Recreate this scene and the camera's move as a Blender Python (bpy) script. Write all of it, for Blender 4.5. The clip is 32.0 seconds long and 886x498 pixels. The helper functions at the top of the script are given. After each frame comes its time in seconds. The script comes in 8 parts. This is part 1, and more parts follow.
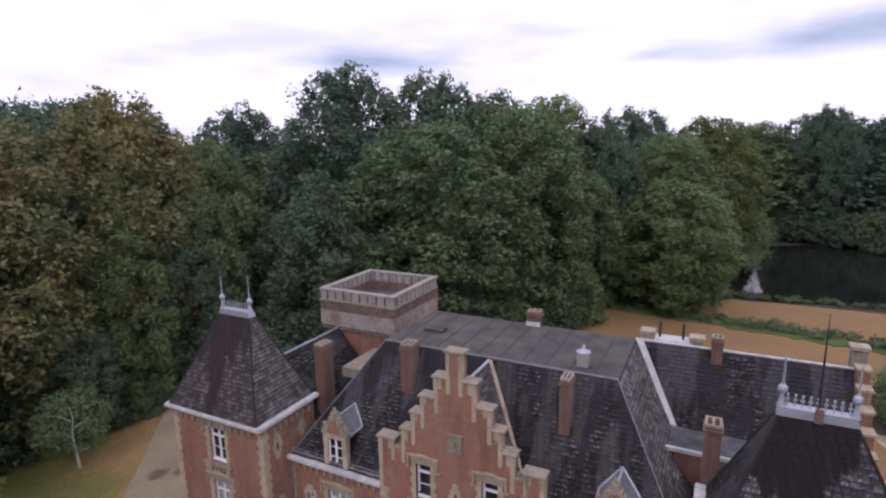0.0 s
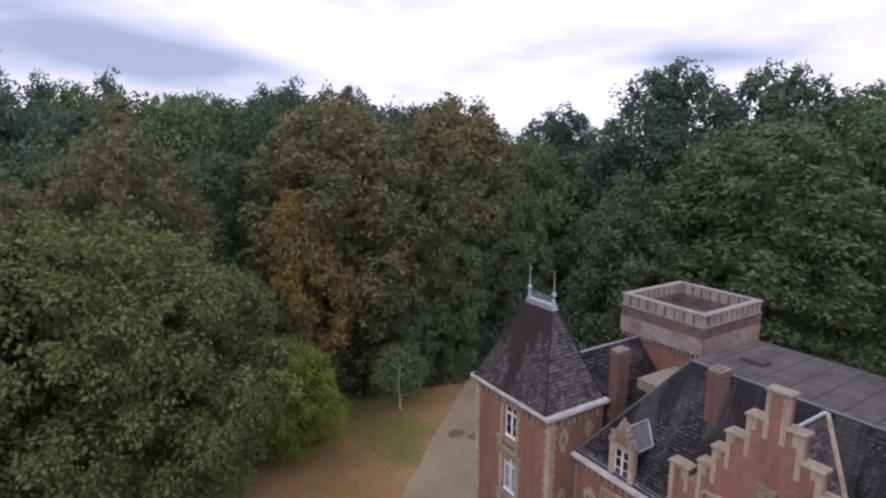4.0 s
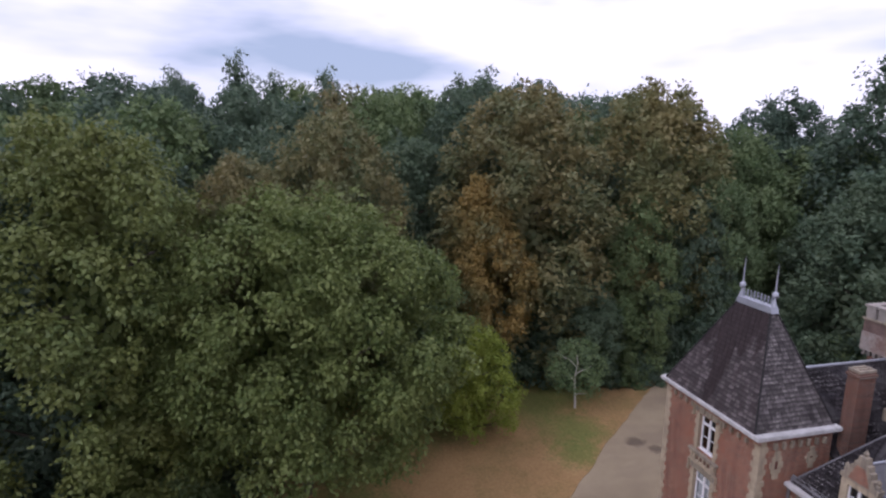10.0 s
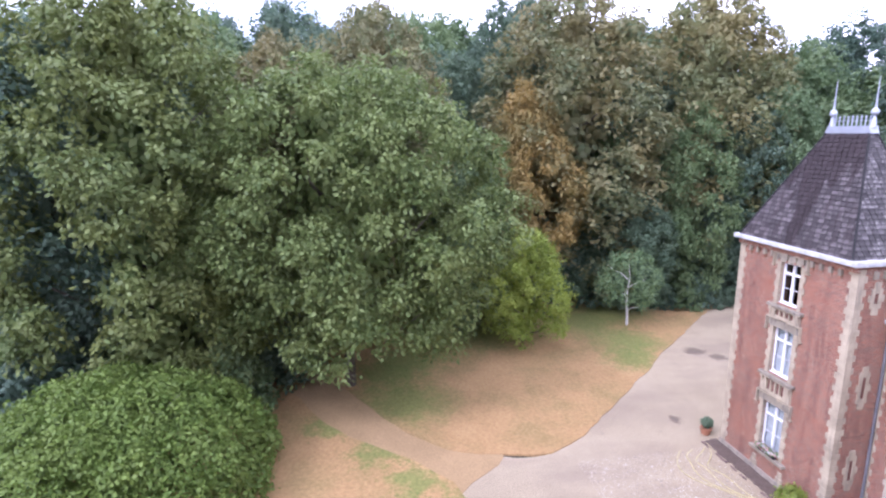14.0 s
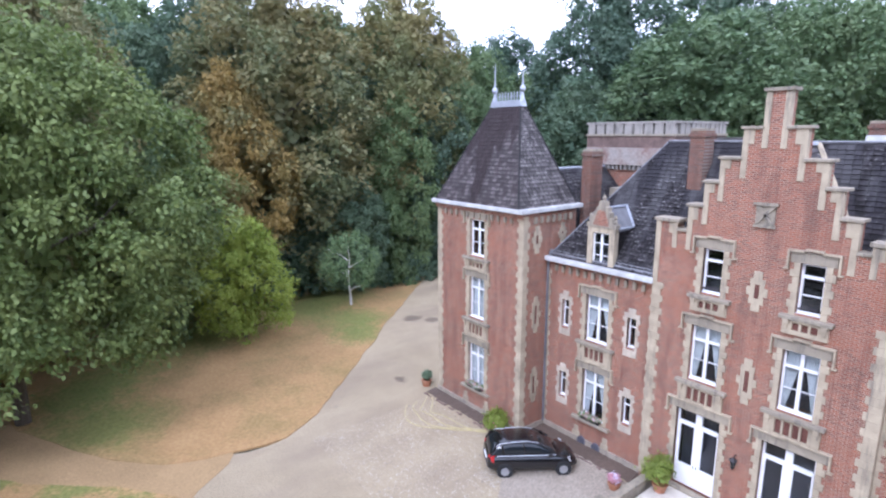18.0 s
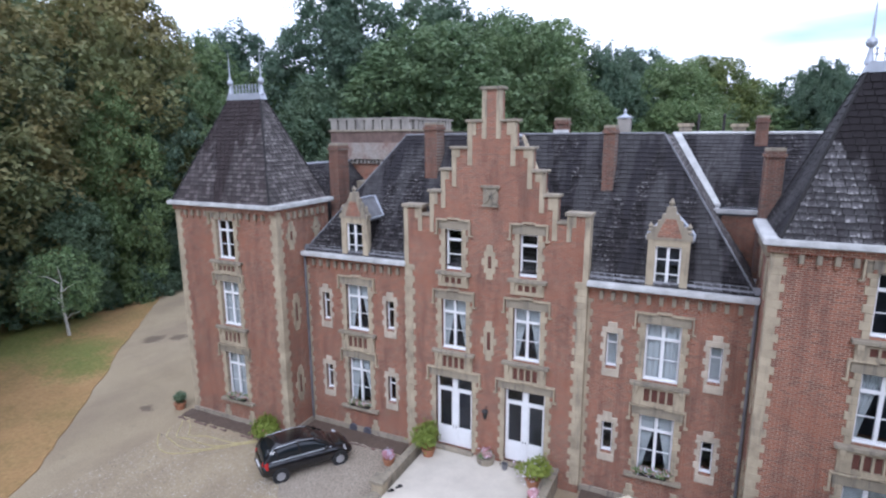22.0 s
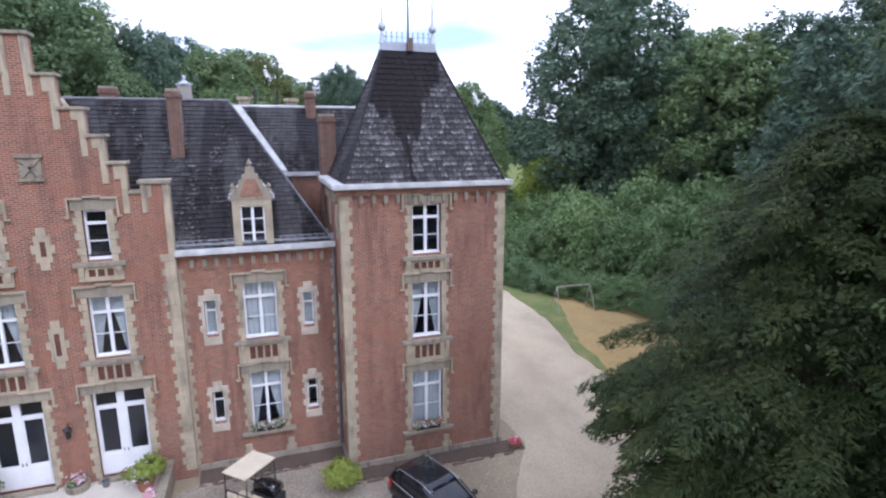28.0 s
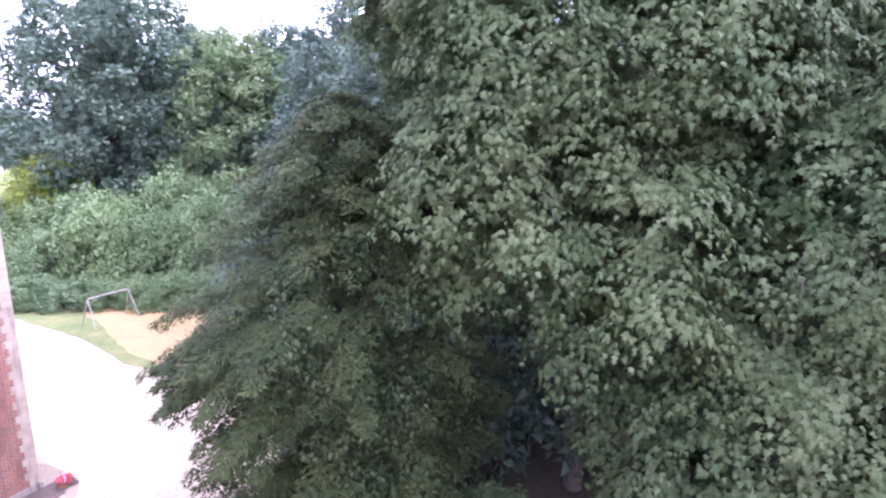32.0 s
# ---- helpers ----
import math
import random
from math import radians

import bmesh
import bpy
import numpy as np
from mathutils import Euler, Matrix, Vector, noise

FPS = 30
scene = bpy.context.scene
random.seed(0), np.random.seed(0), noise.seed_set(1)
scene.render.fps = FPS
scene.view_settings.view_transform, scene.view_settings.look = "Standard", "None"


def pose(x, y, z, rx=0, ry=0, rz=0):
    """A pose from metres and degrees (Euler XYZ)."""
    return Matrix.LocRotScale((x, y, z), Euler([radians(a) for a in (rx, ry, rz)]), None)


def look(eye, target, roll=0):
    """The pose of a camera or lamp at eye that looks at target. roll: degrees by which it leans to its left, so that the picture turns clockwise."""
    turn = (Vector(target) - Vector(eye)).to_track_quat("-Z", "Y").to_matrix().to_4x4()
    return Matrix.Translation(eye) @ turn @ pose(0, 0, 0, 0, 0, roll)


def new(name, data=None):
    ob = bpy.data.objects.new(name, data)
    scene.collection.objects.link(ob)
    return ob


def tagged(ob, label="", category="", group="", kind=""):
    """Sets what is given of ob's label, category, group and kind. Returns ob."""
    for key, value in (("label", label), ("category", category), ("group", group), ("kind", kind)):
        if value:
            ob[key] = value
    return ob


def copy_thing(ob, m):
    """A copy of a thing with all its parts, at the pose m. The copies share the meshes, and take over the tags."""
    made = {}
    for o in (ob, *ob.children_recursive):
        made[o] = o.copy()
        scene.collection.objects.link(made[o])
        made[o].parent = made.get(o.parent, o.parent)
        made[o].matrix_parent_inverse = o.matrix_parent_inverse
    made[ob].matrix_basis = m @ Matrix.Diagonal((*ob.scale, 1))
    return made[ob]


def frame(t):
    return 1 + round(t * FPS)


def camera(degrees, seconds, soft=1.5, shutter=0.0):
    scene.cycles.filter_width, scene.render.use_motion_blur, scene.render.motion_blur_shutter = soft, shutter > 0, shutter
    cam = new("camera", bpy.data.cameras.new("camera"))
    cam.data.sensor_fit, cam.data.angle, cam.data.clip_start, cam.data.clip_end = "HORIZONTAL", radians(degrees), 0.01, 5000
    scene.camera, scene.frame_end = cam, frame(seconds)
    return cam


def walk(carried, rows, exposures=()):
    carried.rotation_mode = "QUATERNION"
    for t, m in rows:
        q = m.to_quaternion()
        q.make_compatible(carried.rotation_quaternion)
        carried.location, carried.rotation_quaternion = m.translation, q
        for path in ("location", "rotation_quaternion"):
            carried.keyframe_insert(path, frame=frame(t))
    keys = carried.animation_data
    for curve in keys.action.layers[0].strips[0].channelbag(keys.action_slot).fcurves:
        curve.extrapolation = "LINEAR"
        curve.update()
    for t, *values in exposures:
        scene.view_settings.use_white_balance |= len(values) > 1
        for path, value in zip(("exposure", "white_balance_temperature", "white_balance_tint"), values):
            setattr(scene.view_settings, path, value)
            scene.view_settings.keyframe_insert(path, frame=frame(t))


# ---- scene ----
cam = camera(77.8, 32.0, 2.3)
EXPOSURES = [(0, -0.28, 5950, 31), (4, -0.28, 5950, 30), (9, -0.2, 5880, 30), (10, -0.2, 5830, 30), (11, 0.22, 5680, 30), (12, 0.72, 5600, 34), (13, 1.17, 5420, 34), (15.5, 1.5, 5190, 31), (16.5, 1.4, 5110, 27), (18, 1.12, 5180, 22), (20, 0.92, 5240, 19), (23, 0.4, 5350, 17), (28, 0.6, 5330, 20), (30, 1.08, 5230, 27), (31, 1.5, 5170, 36), (32, 2.28, 5220, 50)]
PATH = [
    (0, (0.614, 0.64, 24.226), (-0.272, 2.392, 23.842), -0.9),
    (0.5, (0.555, 0.587, 24.23), (-0.48, 2.256, 23.852), -0.8),
    (1, (0.473, 0.558, 24.127), (-0.699, 2.135, 23.753), -0.6),
    (1.5, (0.356, 0.534, 24.082), (-0.933, 2.016, 23.703), -0.4),
    (2, (0.365, 0.555, 24.015), (-1.03, 1.937, 23.636), -0.3),
    (2.5, (0.337, 0.528, 24.01), (-1.146, 1.815, 23.632), -0.2),
    (3, (0.316, 0.445, 24.075), (-1.24, 1.645, 23.7), -0.1),
    (3.5, (0.301, 0.425, 24.155), (-1.317, 1.539, 23.779), -0.0),
    (4, (0.293, 0.393, 24.21), (-1.373, 1.434, 23.836), 0.1),
    (4.5, (0.208, 0.41, 24.156), (-1.502, 1.376, 23.78), 0.3),
    (6.5, (-0.134, 0.273, 24.03), (-1.96, 0.997, 23.65), 0.5),
    (7, (-0.191, 0.203, 24.002), (-2.035, 0.879, 23.625), 0.4),
    (7.5, (-0.257, 0.187, 24.027), (-2.117, 0.816, 23.649), 0.5),
    (8, (-0.239, 0.157, 24.078), (-2.115, 0.741, 23.702), 0.7),
    (8.5, (-0.231, 0.135, 24.102), (-2.119, 0.676, 23.726), 1.0),
    (9, (-0.349, 0.13, 24.074), (-2.247, 0.639, 23.702), 0.8),
    (9.5, (-0.48, 0.154, 23.776), (-2.386, 0.634, 23.404), 0.8),
    (10, (-0.553, 0.101, 23.039), (-2.463, 0.556, 22.66), 0.5),
    (10.5, (-0.584, 0.081, 22.036), (-2.5, 0.51, 21.656), 0.6),
    (11, (-0.607, -0.011, 21.021), (-2.525, 0.401, 20.633), 0.5),
    (11.5, (-0.734, -0.092, 20.085), (-2.656, 0.301, 19.698), 0.1),
    (12, (-0.728, -0.201, 19.129), (-2.653, 0.174, 18.734), 0.1),
    (12.5, (-0.839, -0.315, 18.161), (-2.766, 0.046, 17.767), 0.0),
    (13, (-0.897, -0.403, 17.228), (-2.825, -0.053, 16.829), -0.1),
    (13.5, (-1.013, -0.483, 16.511), (-2.941, -0.144, 16.102), -0.4),
    (15.5, (-1.169, -0.514, 14.428), (-3.103, -0.209, 14.024), 0.0),
    (16, (-1.123, -0.457, 14.372), (-3.051, -0.116, 13.968), 0.0),
    (16.5, (-1.105, -0.143, 14.483), (-2.931, 0.561, 14.073), 0.0),
    (17, (-1.054, -0.05, 14.446), (-2.706, 1.003, 14.04), -0.2),
    (17.5, (-1.066, -0.018, 14.449), (-2.619, 1.175, 14.041), -0.2),
    (18, (-1.049, -0.017, 14.418), (-2.584, 1.199, 14.012), -0.2),
    (18.5, (-1.028, -0.014, 14.385), (-2.545, 1.226, 13.98), -0.1),
    (19, (-1.04, -0.075, 14.329), (-2.537, 1.188, 13.925), -0.0),
    (19.5, (-1.044, -0.085, 14.293), (-2.51, 1.214, 13.889), 0.0),
    (20, (-1.034, -0.123, 14.236), (-2.4, 1.28, 13.831), 0.0),
    (20.5, (-1.04, -0.18, 14.169), (-2.286, 1.331, 13.764), -0.1),
    (21, (-1.069, -0.233, 14.123), (-2.189, 1.374, 13.718), -0.2),
    (21.5, (-1.12, -0.284, 14.105), (-2.106, 1.407, 13.699), -0.2),
    (22, (-1.123, -0.362, 14.087), (-1.963, 1.407, 13.682), -0.3),
    (22.5, (-1.154, -0.411, 14.01), (-1.837, 1.424, 13.606), -0.3),
    (23, (-1.164, -0.464, 13.923), (-1.683, 1.424, 13.519), -0.3),
    (23.5, (-1.162, -0.532, 13.782), (-1.529, 1.392, 13.376), -0.4),
    (24, (-1.19, -0.588, 13.614), (-1.45, 1.353, 13.206), -0.3),
    (24.5, (-1.204, -0.699, 13.462), (-1.364, 1.252, 13.051), -0.3),
    (25, (-1.272, -0.776, 13.339), (-1.329, 1.181, 12.927), -0.3),
    (25.5, (-1.339, -0.832, 13.251), (-1.295, 1.125, 12.84), -0.2),
    (27.5, (-1.823, -1.068, 13.009), (-1.354, 0.831, 12.588), 0.0),
    (28, (-1.851, -1.104, 12.913), (-1.223, 0.747, 12.493), 0.0),
    (28.5, (-1.92, -1.137, 12.825), (-1.134, 0.653, 12.404), 0.2),
    (29, (-2.018, -1.176, 12.645), (-1.071, 0.535, 12.227), 0.2),
    (29.5, (-2.108, -1.235, 12.475), (-1.003, 0.38, 12.06), 0.2),
    (30, (-2.136, -1.288, 12.403), (-0.88, 0.212, 11.987), 0.1),
    (30.5, (-2.186, -1.327, 12.344), (-0.776, 0.03, 11.929), 0.2),
    (31, (-2.215, -1.402, 12.221), (-0.665, -0.208, 11.808), 0.2),
    (31.5, (-2.26, -1.469, 12.113), (-0.585, -0.456, 11.703), 0.2),
    (32, (-2.381, -1.651, 12.204), (-0.604, -0.829, 11.795), 0.5),
]
walk(cam, [(t, look(eye, target, roll)) for t, eye, target, roll in PATH], EXPOSURES)

# ---- sky, sun and exposure ----
CLOUDS = (((-0.98, -0.10, 0.155), 0.42), ((-0.985, 0.1, 0.125), 0.3), ((0.1, 0.985, 0.14), 0.24), ((0.33, 0.93, 0.155), 0.26), ((-0.11, 0.986, 0.13), 0.14), ((-0.55, 0.824, 0.135), 0.16))
world = bpy.data.worlds.new("sky")
scene.world = world
world.use_nodes = True
wt = world.node_tree
for n in list(wt.nodes):
    wt.nodes.remove(n)
w_out = wt.nodes.new("ShaderNodeOutputWorld")
w_bg = wt.nodes.new("ShaderNodeBackground")
w_sky = wt.nodes.new("ShaderNodeTexSky")
w_sky.sky_type = "NISHITA"
w_sky.sun_disc = False
w_sky.sun_elevation = radians(48)
w_sky.sun_rotation = radians(160)
w_co = wt.nodes.new("ShaderNodeTexCoord")
w_map = wt.nodes.new("ShaderNodeMapping")
w_map.inputs["Scale"].default_value = (1.2, 1.2, 4.6)
w_map.inputs["Location"].default_value = (3.1, 1.7, 0.4)
w_noise = wt.nodes.new("ShaderNodeTexNoise")
w_noise.inputs["Scale"].default_value = 1.9
w_noise.inputs["Detail"].default_value = 4.5
w_noise.inputs["Roughness"].default_value = 0.52
w_ramp = wt.nodes.new("ShaderNodeValToRGB")
w_ramp.color_ramp.elements[0].position = 0.54
w_ramp.color_ramp.elements[0].color = (1, 1, 1, 1)
w_ramp.color_ramp.elements[1].position = 0.84
w_ramp.color_ramp.elements[1].color = (0, 0, 0, 1)
w_mix = wt.nodes.new("ShaderNodeMix")
w_mix.data_type = "RGBA"
w_scale = wt.nodes.new("ShaderNodeMix")
w_scale.data_type = "RGBA"
w_scale.blend_type = "MIX"
w_scale.inputs[0].default_value = 0.8
w_scale.inputs[7].default_value = (5.7, 7.0, 8.2, 1)
wt.links.new(w_co.outputs["Generated"], w_map.inputs["Vector"])
wt.links.new(w_map.outputs[0], w_noise.inputs["Vector"])
# the two cloud banks over the wood and one over the far trees
w_dense = w_noise.outputs["Fac"]
for at, size in CLOUDS:
    d = wt.nodes.new("ShaderNodeVectorMath")
    d.operation = "DISTANCE"
    d.inputs[1].default_value = (at[0], at[1], at[2] * 5.0)
    sc = wt.nodes.new("ShaderNodeVectorMath")
    sc.operation = "MULTIPLY"
    sc.inputs[1].default_value = (1.0, 1.0, 5.0)
    wt.links.new(w_co.outputs["Generated"], sc.inputs[0])
    wt.links.new(sc.outputs[0], d.inputs[0])
    k = wt.nodes.new("ShaderNodeMapRange")
    k.inputs["From Min"].default_value = 0.0
    k.inputs["From Max"].default_value = size
    k.inputs["To Min"].default_value = 0.26
    k.inputs["To Max"].default_value = 0.0
    wt.links.new(d.outputs["Value"], k.inputs["Value"])
    s_ = wt.nodes.new("ShaderNodeMath")
    s_.operation = "ADD"
    wt.links.new(w_dense, s_.inputs[0])
    wt.links.new(k.outputs[0], s_.inputs[1])
    w_dense = s_.outputs[0]
wt.links.new(w_dense, w_ramp.inputs[0])
wt.links.new(w_sky.outputs[0], w_scale.inputs[6])
wt.links.new(w_scale.outputs[2], w_mix.inputs[6])
w_mix.inputs[7].default_value = (13.0, 13.0, 13.4, 1)
wt.links.new(w_ramp.outputs[0], w_mix.inputs[0])
wt.links.new(w_mix.outputs[2], w_bg.inputs["Color"])
w_bg.inputs["Strength"].default_value = 0.10
wt.links.new(w_bg.outputs[0], w_out.inputs["Surface"])

sun = new("sun", bpy.data.lights.new("sun", "SUN"))
sun.data.energy = 0.9
sun.data.angle = radians(14)
sun.data.color = (1.0, 0.96, 0.9)
sun.matrix_world = look((20, -30, 45), (0, 10, 0))

# ---- materials ----
def material(name, rough=0.8, metal=0.0):
    m = bpy.data.materials.new(name)
    m.use_nodes = True
    b = m.node_tree.nodes["Principled BSDF"]
    b.inputs["Roughness"].default_value = rough
    b.inputs["Metallic"].default_value = metal
    return m, m.node_tree, b


def link(nt, a, b):
    nt.links.new(a, b)


def tex_noise(nt, scale, detail=4.0, rough=0.55, co=None, stretch=None):
    n = nt.nodes.new("ShaderNodeTexNoise")
    n.inputs["Scale"].default_value = scale
    n.inputs["Detail"].default_value = detail
    n.inputs["Roughness"].default_value = rough
    if co is None:
        co = nt.nodes.new("ShaderNodeNewGeometry").outputs["Position"]
    if stretch:
        mp = nt.nodes.new("ShaderNodeMapping")
        mp.inputs["Scale"].default_value = stretch
        link(nt, co, mp.inputs["Vector"])
        co = mp.outputs[0]
    link(nt, co, n.inputs["Vector"])
    return n.outputs["Fac"]


def ramp(nt, fac, stops):
    r = nt.nodes.new("ShaderNodeValToRGB")
    els = r.color_ramp.elements
    while len(els) < len(stops):
        els.new(0.5)
    for e, (p, c) in zip(els, stops):
        e.position = p
        e.color = (*c, 1) if len(c) == 3 else c
    link(nt, fac, r.inputs[0])
    return r.outputs[0]


def mix(nt, fac, a, b, mode="MIX"):
    n = nt.nodes.new("ShaderNodeMix")
    n.data_type = "RGBA"
    n.blend_type = mode
    for s, v in ((0, fac), (6, a), (7, b)):
        if isinstance(v, (int, float)):
            n.inputs[s].default_value = v
        elif isinstance(v, tuple):
            n.inputs[s].default_value = (*v, 1)
        else:
            link(nt, v, n.inputs[s])
    return n.outputs[2]


def math_node(nt, op, a, b=0.0):
    n = nt.nodes.new("ShaderNodeMath")
    n.operation = op
    for i, v in enumerate((a, b)):
        if isinstance(v, (int, float)):
            n.inputs[i].default_value = v
        else:
            link(nt, v, n.inputs[i])
    return n.outputs[0]


def bump(nt, bsdf, height, strength=0.4, dist=0.02):
    n = nt.nodes.new("ShaderNodeBump")
    n.inputs["Strength"].default_value = strength
    n.inputs["Distance"].default_value = dist
    link(nt, height, n.inputs["Height"])
    link(nt, n.outputs[0], bsdf.inputs["Normal"])


def plain(name, c, rough=0.7, metal=0.0, var=0.15, scale=3.0, bumpy=0.1):
    """A surface of one colour with blotches and fine grain."""
    m, nt, b = material(name, rough, metal)
    f1 = tex_noise(nt, scale, 5.0)
    f2 = tex_noise(nt, scale * 14, 3.0)
    dark = tuple(v * (1 - 2 * var) for v in c)
    lite = tuple(min(1.0, v * (1 + var)) for v in c)
    col = ramp(nt, f1, ((0.3, dark), (0.7, lite)))
    col = mix(nt, 0.25, col, ramp(nt, f2, ((0.3, dark), (0.7, lite))))
    link(nt, col, b.inputs["Base Color"])
    if bumpy:
        bump(nt, b, f2, bumpy, 0.01)
    return m


def brick_material(name, along, tone=1.0):
    """Red brick in courses, on walls that run along x or along y."""
    m, nt, b = material(name, 0.9)
    co = nt.nodes.new("ShaderNodeTexCoord").outputs["Object"]
    sep = nt.nodes.new("ShaderNodeSeparateXYZ")
    link(nt, co, sep.inputs[0])
    cmb = nt.nodes.new("ShaderNodeCombineXYZ")
    link(nt, sep.outputs[0 if along == "x" else 1], cmb.inputs[0])
    link(nt, sep.outputs[2], cmb.inputs[1])
    br = nt.nodes.new("ShaderNodeTexBrick")
    br.inputs["Scale"].default_value = 1.0
    br.inputs["Brick Width"].default_value = 0.215
    br.inputs["Row Height"].default_value = 0.068
    br.inputs["Mortar Size"].default_value = 0.014
    br.inputs["Mortar Smooth"].default_value = 0.3
    br.inputs["Bias"].default_value = 0.0
    br.inputs["Color1"].default_value = (0.315, 0.094, 0.046, 1)
    br.inputs["Color2"].default_value = (0.125, 0.043, 0.026, 1)
    br.inputs["Mortar"].default_value = (0.37, 0.27, 0.2, 1)
    link(nt, cmb.outputs[0], br.inputs["Vector"])
    big = tex_noise(nt, 0.45, 6.0, 0.6)
    streak = tex_noise(nt, 1.1, 4.0, 0.6, co, (3.0, 3.0, 0.35))
    fine = tex_noise(nt, 9.0, 4.0, 0.6)
    col = mix(nt, ramp(nt, big, ((0.5, (0, 0, 0)), (0.68, (0.42, 0.42, 0.42)))), br.outputs["Color"], (0.22, 0.098, 0.064))
    col = mix(nt, ramp(nt, streak, ((0.48, (0, 0, 0)), (0.68, (0.55, 0.55, 0.55)))), col, (0.125, 0.064, 0.047))
    col = mix(nt, ramp(nt, fine, ((0.55, (0, 0, 0)), (0.75, (0.4, 0.4, 0.4)))), col, (0.3, 0.155, 0.1))
    warm = tex_noise(nt, 0.32, 5.0, 0.6, co, (1.0, 1.0, 1.6))
    col = mix(nt, ramp(nt, warm, ((0.53, (0, 0, 0)), (0.66, (0.55, 0.55, 0.55)))), col, mix(nt, br.outputs["Fac"], (0.315, 0.098, 0.046), (0.28, 0.175, 0.12)))
    if tone != 1.0:
        col = mix(nt, 1.0, col, (tone * 0.95, tone * 1.06, tone * 1.14), "MULTIPLY")
    link(nt, col, b.inputs["Base Color"])
    inv = math_node(nt, "SUBTRACT", 1.0, br.outputs["Fac"])
    bump(nt, b, math_node(nt, "ADD", inv, math_node(nt, "MULTIPLY", fine, 0.5)), 0.6, 0.012)
    return m


def stone_material(name, c, soot=0.5):
    m, nt, b = material(name, 0.88)
    f1 = tex_noise(nt, 1.6, 6.0, 0.62)
    f2 = tex_noise(nt, 14.0, 5.0, 0.65)
    f3 = tex_noise(nt, 1.4, 5.0, 0.6, None, (4.0, 4.0, 0.5))
    info = nt.nodes.new("ShaderNodeObjectInfo")
    col = ramp(nt, f1, ((0.3, tuple(v * 0.66 for v in c)), (0.5, c), (0.72, tuple(min(1, v * 1.22) for v in c))))
    col = mix(nt, 0.22, col, ramp(nt, info.outputs["Random"], ((0.0, tuple(v * 0.7 for v in c)), (1.0, tuple(min(1, v * 1.3) for v in c)))))
    col = mix(nt, ramp(nt, f3, ((0.52, (0, 0, 0)), (0.72, (soot, soot, soot)))), col, (0.085, 0.08, 0.075))
    col = mix(nt, ramp(nt, f2, ((0.58, (0, 0, 0)), (0.75, (0.4, 0.4, 0.4)))), col, tuple(v * 0.5 for v in c))
    link(nt, col, b.inputs["Base Color"])
    bump(nt, b, f2, 0.5, 0.015)
    return m


